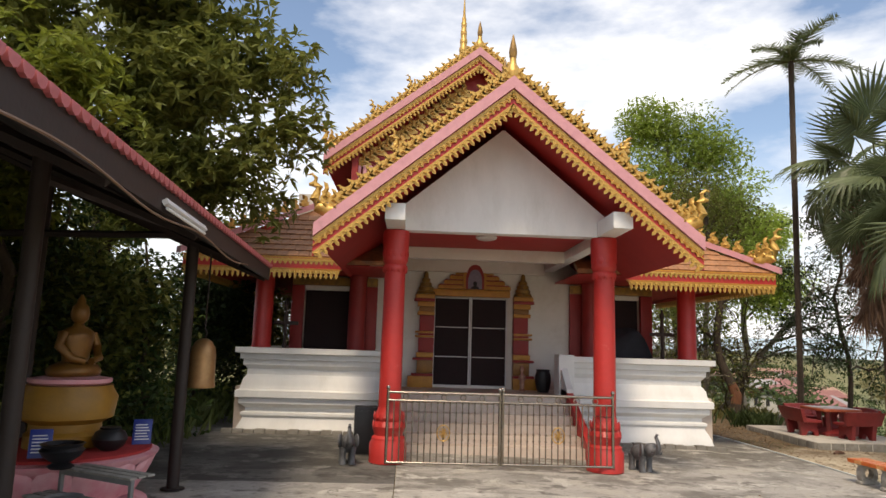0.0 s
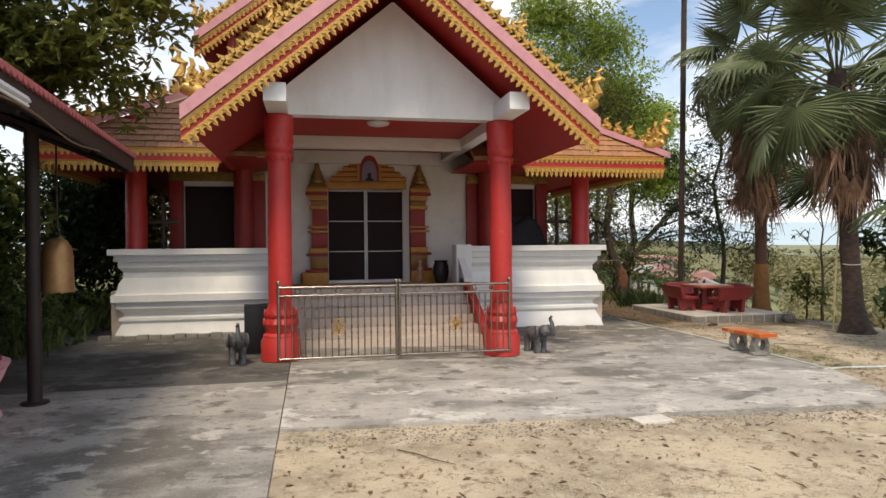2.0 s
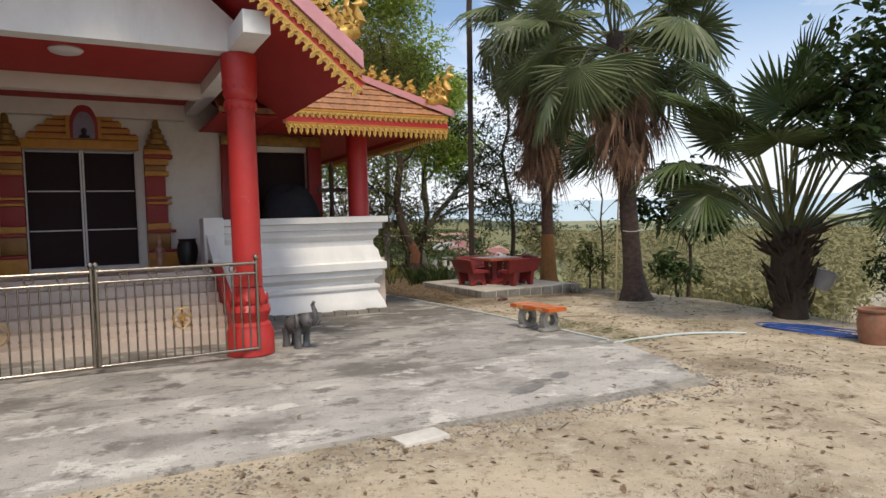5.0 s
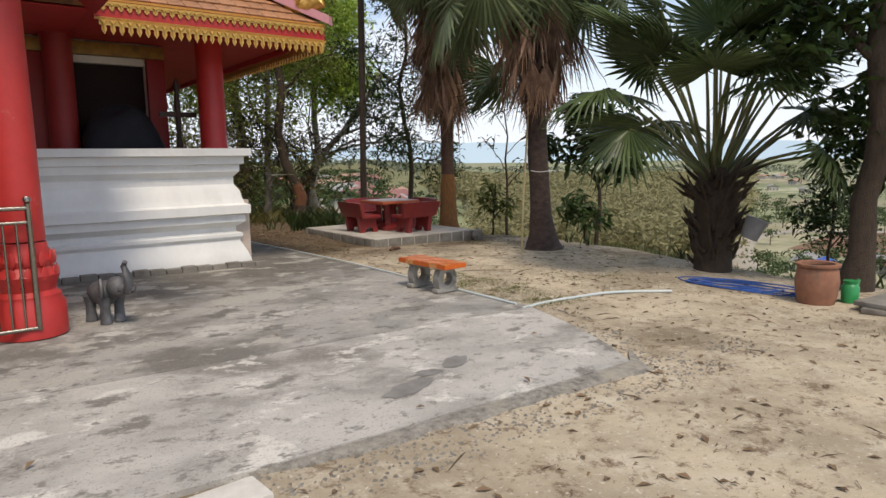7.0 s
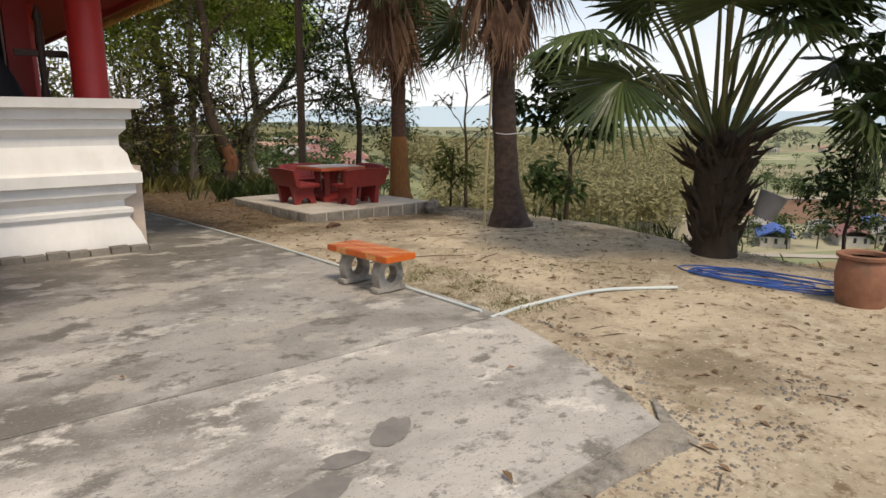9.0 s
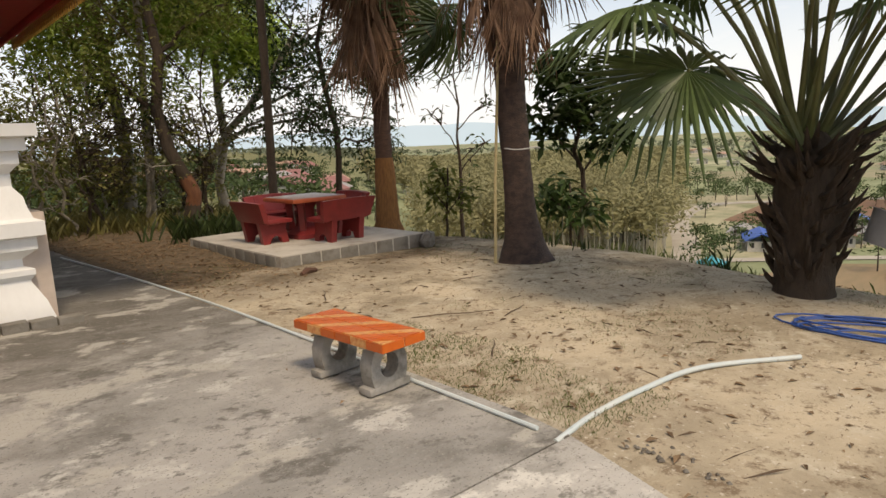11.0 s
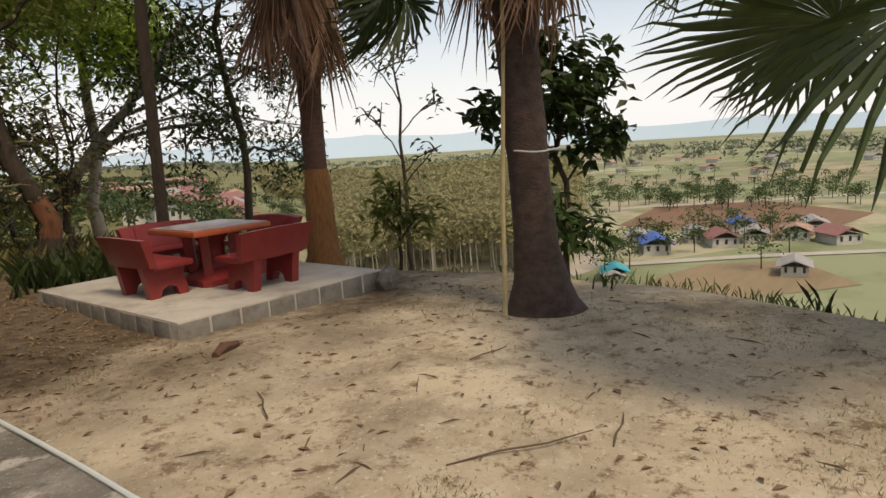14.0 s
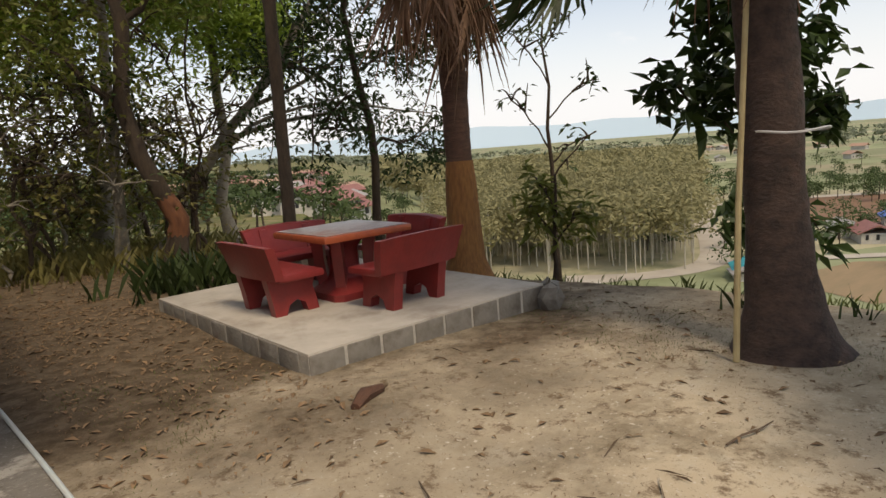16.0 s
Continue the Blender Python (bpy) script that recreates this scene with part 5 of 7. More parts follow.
# offering rack in three steps
rack = thing("offering_rack", "weathered white metal stepped offering rack", "rack", T((-3.22, 5.85, 0.035)) @ pose(0, 0, 0, 0, 0, -28))
for k in range(3):
    y0, z0 = 0.32 * k, 0.22 + 0.2 * k
    for q in range(3):
        part("shelf_slat", Shape().box(-0.5, 0.5, y0 + 0.1 * q, y0 + 0.1 * q + 0.075, z0 - 0.02, z0, 0.004), CONC_LEG, rack)
    for x in (-0.48, 0.48):
        part("leg", Shape().box(x - 0.018, x + 0.018, y0 + 0.02, y0 + 0.056, 0, z0 - 0.021, 0.003), GREY_TIN, rack)
    part("apron", Shape().box(-0.46, 0.46, y0 + 0.02, y0 + 0.045, z0 - 0.07, z0 - 0.022, 0.003), GREY_TIN, rack)
solid("incense_bowl", Shape().lathe([(0.1, 0), (0.12, 0.02), (0.07, 0.05), (0.16, 0.11), (0.2, 0.17), (0.17, 0.2), (0.2, 0.23), (0.18, 0.235), (0.15, 0.2)], 20), BLACK, "black metal incense bowl on the rack", "bowl", m=T((-3.30, 6.58, 0.657)))
solid("tray", Shape().lathe([(0.14, 0), (0.16, 0.03), (0.15, 0.03), (0.13, 0.012)], 18), GREY_TIN, "dull metal tray on the rack", "tray", m=T((-3.05, 6.2, 0.457)))

# ---- picnic set ----
platform = thing("platform", "low concrete platform edged with grey blocks", "platform", T((9.48, 14.93, -0.07)))
part("top", Shape().box(0.13, 2.5, 0.13, 3.1, -0.16, -0.004, 0.01), CONC_LEG, platform, "stained concrete top")
part("mortar", Shape().box(0.003, 2.632, 0.003, 3.224, -0.24, -0.012), MORTAR, platform, "pale mortar between blocks")
part("screed", Shape().box(0.004, 2.63, 0.004, 3.222, -0.03, 0.012, 0.008), PLATFORM_TOP, platform, "worn pale cement screed")
PRNG = random.Random(5)


def edge_blocks(n, f):
    for k in range(n):
        d = 0.01 * PRNG.random()
        part("block", Shape().box(*f(k, d), 0.012), CONC_BLOCK, platform)


edge_blocks(8, lambda k, d: (0.33 * k + 0.006 - (k == 0) * 0.0, 0.33 * k + 0.308, -d, 0.125, -0.24, 0.0 - d * 0.6))
edge_blocks(9, lambda k, d: (-d, 0.125, 0.14 + 0.33 * k, 0.14 + 0.33 * k + 0.308, -0.24, 0.0 - d * 0.6))
edge_blocks(8, lambda k, d: (0.33 * k + 0.006, 0.33 * k + 0.308, 3.11, 3.23 + d, -0.24, 0.0 - d * 0.6))
edge_blocks(9, lambda k, d: (2.51, 2.635 + d, 0.14 + 0.33 * k, 0.14 + 0.33 * k + 0.308, -0.3, 0.0 - d * 0.6))

PZ = -0.07
table = thing("stone_table", "maroon concrete table with a worn patterned top", "table", T((10.78, 16.38, PZ)))
part("pedestal_foot", Shape().lathe([(0.30, 0), (0.30, 0.08), (0.24, 0.12), (0.15, 0.2)], 24, None, True), FURN, table)
part("pedestal", Shape().lathe([(0.15, 0.2), (0.12, 0.3), (0.12, 0.5), (0.2, 0.62)], 16, None, True), FURN, table)
for sx, sy in ((-1, -1), (1, -1), (-1, 1), (1, 1)):
    part("leg", Shape().prism([(0.16, 0.0), (0.26, 0.0), (0.33, 0.62), (0.2, 0.62), (0.2, 0.4)], -0.05, 0.05), FURN, table, "", pose(0, 0, 0, 0, 0, 45 if (sx, sy) == (1, 1) else 135 if (sx, sy) == (-1, 1) else 225 if (sx, sy) == (-1, -1) else -45))
part("tabletop", Shape().box(-0.5, 0.5, -0.5, 0.5, 0.62, 0.685, 0.02), TABLE_EDGE, table, "orange red table edge")
part("top_inlay", Shape().box(-0.47, 0.47, -0.47, 0.47, 0.686, 0.694, 0.003), TABLE_TOP, table, "worn mosaic table surface")

chair = thing("stone_chair", "maroon painted concrete garden chair with curved back", "chair", group="chairs round the stone table")
legp = [(-0.02, 0.0), (0.08, 0.0), (0.12, 0.1), (0.2, 0.14), (0.28, 0.1), (0.31, 0.0), (0.42, 0.0), (0.40, 0.12), (0.37, 0.24), (0.40, 0.33), (0.03, 0.33), (-0.02, 0.45), (-0.08, 0.66), (-0.13, 0.66), (-0.09, 0.4), (-0.05, 0.2)]
for x in (-0.27, 0.27):
    part("side_frame", Shape().prism(legp, x - 0.05, x + 0.05, "x"), FURN, chair)
part("seat", Shape().box(-0.44, 0.44, -0.02, 0.44, 0.332, 0.40, 0.02), FURN, chair)
bk = Shape()
bv = []
nb = 12
for j, (yb, zb2) in enumerate(((-0.03, 0.36), (-0.05, 0.45), (-0.12, 0.68), (-0.15, 0.69), (-0.21, 0.69), (-0.20, 0.655), (-0.13, 0.44), (-0.11, 0.36))):
    for i in range(nb + 1):
        u = (i / nb - 0.5) * 2
        bv.append((u * (0.46 + 0.05 * (zb2 - 0.36) / 0.3), yb + 0.05 * u * u, zb2 - 0.02 * u * u * (j in (2, 3, 4))))
w = nb + 1
bk.add(bv, [(j * w + i, j * w + i + 1, ((j + 1) % 8) * w + i + 1, ((j + 1) % 8) * w + i) for j in range(8) for i in range(nb)] + [tuple(j * w for j in range(8)), tuple(j * w + nb for j in reversed(range(8)))])
part("backrest", bk, FURN, chair)
chair.matrix_world = T((9.88, 16.45, PZ)) @ pose(0, 0, 0, 0, 0, -90)
copy_thing(chair, T((10.92, 15.42, PZ)) @ pose(0, 0, 0, 0, 0, 4))
copy_thing(chair, T((10.75, 17.42, PZ)) @ pose(0, 0, 0, 0, 0, 180))
copy_thing(chair, T((11.72, 16.5, PZ)) @ pose(0, 0, 0, 0, 0, 86))

# ---- tiled bench ----
BZ = ground_z(7.55, 10.35) + 0.045
bench = thing("tiled_bench", "orange tiled bench slab on two pierced cement legs", "bench", T((7.55, 10.34, BZ)) @ pose(0, 0, 0, 0, 0, 3))
BL, BW, BT0, BT1 = 0.47, 0.175, 0.315, 0.375
part("slab_core", Shape().box(-BW + 0.008, BW - 0.008, -BL + 0.008, BL - 0.008, BT0, BT1 - 0.006), GROUT, bench, "pale grout bed", None, 0)


def tile_piece(poly, material, name="tile"):
    c = [sum(p[k] for p in poly) / len(poly) for k in (0, 1)]
    q = [(c[0] + (x - c[0]) * 0.93, c[1] + (y - c[1]) * 0.90) for x, y in poly]
    part(name, Shape().prism(q, BT1 - 0.0058, BT1, "z"), material, bench, "", None, 0)


def clip_poly(poly, axis, lim, keep_less):
    out = []
    for i, p in enumerate(poly):
        q = poly[(i + 1) % len(poly)]
        a, b2 = (p[axis] <= lim) == keep_less, (q[axis] <= lim) == keep_less
        if a:
            out.append(p)
        if a != b2:
            t = (lim - p[axis]) / (q[axis] - p[axis])
            out.append((p[0] + t * (q[0] - p[0]), p[1] + t * (q[1] - p[1])))
    return out


band = 0.104
for k in range(-6, 14):
    for h in (0, 1):
        y0 = -BL - 0.35 + band * k
        xa, xb = (-BW, 0) if h == 0 else (0, BW)
        poly = [(xa, y0 + (BW - xa) * 1.0), (xb, y0 + (BW - xb) * 1.0), (xb, y0 + band + (BW - xb) * 1.0), (xa, y0 + band + (BW - xa) * 1.0)]
        for ax, lim, less in ((1, BL, True), (1, -BL, False)):
            poly = clip_poly(poly, ax, lim, less) if len(poly) > 2 else poly
        if len(poly) > 2:
            tile_piece(poly, FLORAL if k % 3 == 0 else ORANGE)
for sx in (-1, 1):
    for k in range(6):
        y0 = -BL + 2 * BL * k / 6
        a, b2 = (BW - 0.0075, BW) if sx > 0 else (-BW, -BW + 0.0075)
        part("edge_tile", Shape().box(a, b2, y0 + 0.004, y0 + 2 * BL / 6 - 0.004, BT0, BT1 - 0.007), FLORAL if k % 3 == 1 else ORANGE, bench, "", None, 0)
for sy in (-1, 1):
    for k in range(2):
        a, b2 = (BL - 0.0075, BL) if sy > 0 else (-BL, -BL + 0.0075)
        part("edge_tile", Shape().box(-BW + BW * k + 0.004, -BW + BW * (k + 1) - 0.004, a, b2, BT0, BT1 - 0.007), ORANGE, bench, "", None, 0)
for y in (-0.26, 0.26):
    outer = [(-0.13, 0.0), (-0.17, 0.03), (-0.1, 0.06), (-0.15, 0.14), (-0.15, 0.22), (-0.11, 0.29), (-0.12, 0.314), (0.12, 0.314), (0.11, 0.29), (0.15, 0.22), (0.15, 0.14), (0.1, 0.06), (0.17, 0.03), (0.13, 0.0)]
    inner = [(0.075 * math.cos(a), 0.17 + 0.085 * math.sin(a)) for a in [math.pi * (-0.5 - 2 * i / 14) for i in range(14)]]
    leg = Shape()
    ring_o = []
    for i in range(14):
        a = math.pi * (-0.5 - 2 * i / 14)
        dx, dz = math.cos(a), math.sin(a)
        ring_o.append((0.15 * dx * (1.0 + 0.1 * (dz < -0.4)), max(0.0, min(0.314, 0.16 + 0.175 * dz))))
    for t in (y - 0.055, y + 0.055):
        leg.v += [(x, t, z) for x, z in ring_o] + [(x, t, z) for x, z in inner]
    for i in range(14):
        j = (i + 1) % 14
        leg.f += [(i, j, 14 + j, 14 + i), (28 + j, 28 + i, 42 + i, 42 + j), (i, 28 + i, 28 + j, j), (14 + j, 42 + j, 42 + i, 14 + i)]
    leg.box(-0.17, -0.03, y - 0.06, y + 0.06, 0.0, 0.05, 0.015).box(0.03, 0.17, y - 0.06, y + 0.06, 0.0, 0.05, 0.015)
    leg.box(-0.13, 0.13, y - 0.06, y + 0.06, 0.285, 0.313, 0.008)
    part("leg", leg, CONC_LEG, bench, "grey cement ring leg")

# ---- yard things ----
def on_ground(pts, lift):
    return [(x, y, ground_z(x, y) + lift) for x, y in pts]


def smooth_line(pts, n):
    pts = [Vector((*p, 0)) for p in pts]
    pts = [2 * pts[0] - pts[1]] + pts + [2 * pts[-1] - pts[-2]]
    out = []
    for i in range(1, len(pts) - 2):
        for k in range(n):
            t = k / n
            a, b2, c, d = pts[i - 1:i + 3]
            p = 0.5 * ((2 * b2) + (-a + c) * t + (2 * a - 5 * b2 + 4 * c - d) * t * t + (-a + 3 * b2 - 3 * c + d) * t ** 3)
            out.append((p.x, p.y))
    return out + [(pts[-2].x, pts[-2].y)]


solid("water_pipe", Shape().tube(on_ground(smooth_line([(7.72, 8.86), (8.15, 8.92), (8.67, 8.92), (9.3, 8.84), (9.95, 8.45)], 10), 0.026), 0.018, 10), GREY_HOSE, "pale blue grey plastic pipe lying on the soil", "pipe")
solid("edge_pipe", Shape().tube([(x - 0.05, y, ground_z(x, y) + 0.05) for x, y in smooth_line([(7.6, 18.5), (7.76, 16.2), (7.86, 13.4), (7.85, 11.4), (7.82, 10.2), (7.8, 9.0)], 8)], 0.014, 8), GREY_HOSE, "thin pale pipe along the concrete edge", "pipe")
hr = random.Random(3)
coil = Shape()
pts = []
for k in range(150):
    a = k * 0.31
    w = 0.5 + 0.26 * math.sin(k * 0.083) * math.sin(k * 0.031 + 1)
    x = 11.0 + 0.15 * math.sin(k * 0.11) + w * 0.5 * math.cos(a)
    y = 8.15 + 0.2 * math.sin(k * 0.07 + 2) + 1.1 * w * math.sin(a) - 0.25 * math.cos(a)
    pts.append((x, y, ground_z(x, y) + 0.01 + 0.02 * (0.5 + 0.5 * math.sin(k * 0.47)) + 0.006 * hr.random()))
coil.tube(pts, 0.0085, 6)
solid("blue_hose", coil, BLUE_HOSE, "tangled blue plastic hose on bare soil", "hose")
patch_z = ground_z(3.68, 6.78) + 0.012
solid("access_cover", Shape().box(-0.2, 0.2, -0.12, 0.12, -0.05, 0.015, 0.006), PALE_CEMENT, "small pale concrete cover set in the soil", "cover", m=T((3.66, 6.7, patch_z)) @ pose(0, 0, 0, 0, 0, 4))
jar = thing("water_jar", "squat terracotta water jar on soil", "jar", T((10.85, 7.1, ground_z(10.85, 7.1) - 0.01)) @ Matrix.Diagonal((0.82, 0.82, 0.95, 1)))
part("body", Shape().lathe([(0.24, 0), (0.27, 0.1), (0.29, 0.28), (0.27, 0.42), (0.25, 0.46)], 24), TERRA, jar)
part("rim", Shape().lathe([(0.25, 0.46), (0.29, 0.47), (0.295, 0.5), (0.26, 0.51), (0.22, 0.5), (0.21, 0.42)], 24), TERRA, jar)
solid("watering_can", Shape().lathe([(0.09, 0), (0.1, 0.18), (0.07, 0.22), (0.08, 0.26), (0.06, 0.26)], 16).tube([(0.09, 0, 0.06), (0.2, 0, 0.16), (0.24, 0, 0.24)], [0.02, 0.016, 0.022], 8), GREEN_PLASTIC, "green plastic can beside the jar", "watering can", m=T((11.15, 6.85, ground_z(11.1, 6.8))))
for k, (dx, dy, rz) in enumerate(((0, 0, 8), (0.04, 0.03, -6))):
    solid("paving_slab", Shape().box(-0.34, 0.34, -0.24, 0.24, 0, 0.055, 0.01), CONC_BLOCK, "loose grey concrete paving slab lying flat", "slab", m=T((11.0 + dx, 6.35 + dy, ground_z(11.0, 6.4) + 0.056 * k)) @ pose(0, 0, 0, 0, 0, rz), group="loose slabs")
solid("tin_bucket", Shape().lathe([(0.12, 0), (0.16, 0.3), (0.17, 0.3), (0.165, 0.31), (0.14, 0.3), (0.11, 0.02)], 18), GREY_TIN, "grey tin bucket tied to the fan palm", "bucket", m=T((11.9, 8.5, 0.32)) @ pose(0, 0, 0, 18, 12, 0))
solid("bamboo_stick", Shape().tube([(11.5, 12.77, -0.24), (11.54, 12.77, 0.8), (11.63, 12.75, 2.2), (11.72, 12.75, 5.2)], [0.022, 0.02, 0.018, 0.014], 8), BAMBOO, "long bamboo stick leaning on the palm trunk", "stick")
solid("tie_wire", Shape().tube([(11.90 + 0.24 * math.cos(a), 12.6 + 0.24 * math.sin(a), 1.27 + 0.01 * math.sin(3 * a)) for a in [k * math.pi / 12 for k in range(25)]], 0.008, 5), ALU, "pale wire tied round the palm trunk", "wire")
for x, y, k in ((12.08, 14.82, 0.13), (12.25, 14.98, 0.12)):
    rk = Shape()
    q = []
    for j in range(5):
        for i in range(6):
            a, e = 2 * math.pi * i / 6 + 0.4 * (j % 2), math.pi * (j / 4 - 0.5)
            r = k * (1 + 0.55 * noise.noise((math.cos(a) * 1.7 + x * 9, math.sin(a) * 1.7, e * 1.5)))
            q.append((r * math.cos(e) * math.cos(a), r * math.cos(e) * math.sin(a), r * math.sin(e) * 1.1))
    rk.add(q, [(j * 6 + i, j * 6 + (i + 1) % 6, (j + 1) * 6 + (i + 1) % 6, (j + 1) * 6 + i) for j in range(4) for i in range(6)])
    solid("rock", rk, CONC_BLOCK, "rough grey stone against the platform corner", "rock", smooth=0, m=T((x, y, ground_z(x, y) + k * 0.7)), group="stones by the platform")
bh = Shape().tube([(-0.16, 0, 0.03), (0, 0.03, 0.045), (0.17, 0, 0.03)], [0.03, 0.05, 0.03], 7)
solid("palm_husk", bh, HUSK, "fallen brown palm husk on the sand", "husk", m=T((9.45, 14.15, ground_z(9.4, 14.1))) @ pose(0, 0, 0, 0, 0, 25))

# ---- plants ----
def leaves(rng, centres, radius, count, ln, wd, flat=0.5, whorl=1, droop=0.0):
    """Leaf blades in clusters round centres: folded diamonds."""
    v, f = [], []
    for _ in range(count):
        c = centres[rng.randrange(len(centres))]
        d = Vector((rng.gauss(0, 1), rng.gauss(0, 1), rng.gauss(0, 1) * flat))
        d = d / max(d.length, 0.2) * radius * rng.random() ** 0.45
        p = Vector(c) + d
        for _w in range(whorl):
            u = Vector((rng.gauss(0, 1), rng.gauss(0, 1), rng.gauss(0, 0.6) - droop)).normalized()
            side = u.cross(Vector((rng.gauss(0, 0.5), rng.gauss(0, 0.5), 1))).normalized()
            n = side.cross(u)
            k = ln * rng.uniform(0.6, 1.25)
            h = wd * rng.uniform(0.7, 1.2)
            o = len(v)
            v += [tuple(p), tuple(p + u * k * 0.45 + side * h + n * h * 0.3), tuple(p + u * k - Vector((0, 0, 0.12 * k))), tuple(p + u * k * 0.45 - side * h + n * h * 0.3)]
            f.append((o, o + 1, o + 2, o + 3))
    return v, f


def branch_path(rng, a, b, sag, n=6, wob=0.08):
    a, b = Vector(a), Vector(b)
    L2 = (b - a).length
    return [a.lerp(b, i / n) + Vector((rng.gauss(0, wob), rng.gauss(0, wob), rng.gauss(0, wob))) * L2 * 0.3 * (0 < i < n) + Vector((0, 0, sag * math.sin(math.pi * i / n))) for i in range(n + 1)]


def tree(name, label, base, top, r0, r1, bark, limbs, crown_mat, clusters, crad, count, ln, wd, seed, whorl=1, flat=0.6, droop=0.0, wob=0.05, twigs=2, worn=None):
    """A tree: tapered trunk, limbs with twigs and a crown of single leaves in clusters."""
    rng = random.Random(seed)
    t = thing(name, label, "tree", T((base[0], base[1], ground_z(base[0], base[1]))))
    mi = t.matrix_world.inverted()
    gz = ground_z(base[0], base[1])
    path = branch_path(rng, (base[0], base[1], gz - 0.15), top, 0, 8, wob)
    radii = [r0 * 1.5] + [r0 + (r1 - r0) * i / 8 for i in range(1, 9)]
    part("trunk", Shape().tube(path, radii, 12), bark, t, "", mi)
    if worn:
        spots = [path[0].lerp(path[1], 0.55), path[0].lerp(path[1], 0.8), path[1].copy(), path[1].lerp(path[2], 0.25), path[1].lerp(path[2], 0.42)]
        part("worn_bark", Shape().tube(spots, [r0 * 0.9, r0 * 1.1, r0 * 1.03, r0 * 1.01, r0 * 0.85], 12), worn, t, "orange worn bark", mi)
    ends = []
    for (u, dx, dy, dz) in limbs:
        i = min(int(u * 8), 7)
        a = path[i].lerp(path[i + 1], u * 8 - i)
        b2 = a + Vector((dx, dy, dz))
        lp = branch_path(rng, a, b2, 0.08 * (b2 - a).length, 6, wob * 1.3)
        ra = radii[i] * 0.5
        part("limb", Shape().tube(lp, [max(ra * (1 - 0.8 * k / 6), 0.012) for k in range(7)], 7), bark, t, "", mi)
        ends += lp[3:]
        for _ in range(twigs):
            q = lp[rng.randrange(2, 7)]
            e = q + Vector((rng.gauss(0, 0.6), rng.gauss(0, 0.6), rng.gauss(0.1, 0.5))) * (b2 - a).length * 0.4
            part("twig", Shape().tube(branch_path(rng, q, e, 0.05, 4, wob), [0.02, 0.016, 0.012, 0.008, 0.005], 5), bark, t, "", mi)
            ends += [e, q.lerp(e, 0.6)]
    cl = list(clusters) + [tuple(p) for p in ends]
    v, f = leaves(rng, cl, crad, count, ln, wd, flat, whorl, droop)
    me = leaf_mesh("crown", v, f, crown_mat)
    part("crown", me, crown_mat, t, "", mi)
    return t


def fan_blade(R, n, spread, fold, droop, seed, ragged=0.15):
    """A fan leaf in the xy plane, stalk end at the origin, pointing along +x."""
    rng = random.Random(seed)
    v, f = [], []
    for i in range(n):
        a0 = spread * ((i + 0.5) / n - 0.5)
        da = spread / n * 0.5
        r = R * (0.86 + 0.14 * math.cos(a0)) * rng.uniform(1 - ragged, 1)
        o = len(v)
        for t, wk in ((0.03, 1.0), (0.3, 1.0), (0.55, 0.98), (0.75, 0.62), (0.9, 0.34), (1.0, 0.05)):
            z = -droop * (t ** 2.2) * r * rng.uniform(0.8, 1.2)
            half = t * r * math.tan(da) * wk if t < 0.6 else 0.55 * r * math.tan(da) * wk
            ca, sa = math.cos(a0), math.sin(a0)
            x, y = t * r, 0
            mid = (ca * x, sa * x, z - 0.0)
            v += [(mid[0] - sa * -half, mid[1] + ca * -half, z - fold * half), mid, (mid[0] - sa * half, mid[1] + ca * half, z - fold * half)]
        for k in range(5):
            b2 = o + 3 * k
            f += [(b2, b2 + 1, b2 + 4, b2 + 3), (b2 + 1, b2 + 2, b2 + 5, b2 + 4)]
    return v, f


FANS = [leaf_mesh("fan", *fan_blade(1.0, 34, radians(250), 0.8, 0.22, 11), PALM_GREEN), leaf_mesh("fan", *fan_blade(1.0, 30, radians(210), 0.9, 0.5, 12), PALM_GREEN), leaf_mesh("fan", *fan_blade(1.0, 32, radians(270), 0.7, 0.12, 13), PALM_GREEN)]
LOW_FANS = [leaf_mesh("fan", *fan_blade(1.0, 34, radians(250), 0.8, 0.22, 16), LOW_PALM_GREEN), leaf_mesh("fan", *fan_blade(1.0, 30, radians(210), 0.9, 0.5, 17), LOW_PALM_GREEN), leaf_mesh("fan", *fan_blade(1.0, 32, radians(270), 0.7, 0.12, 18), LOW_PALM_GREEN)]
DEADS = [leaf_mesh("dead_fan", *fan_blade(1.0, 22, radians(58), 1.6, 0.25, 14, 0.45), PALM_DEAD), leaf_mesh("dead_fan", *fan_blade(1.0, 18, radians(42), 1.8, 0.12, 15, 0.5), PALM_DEAD)]


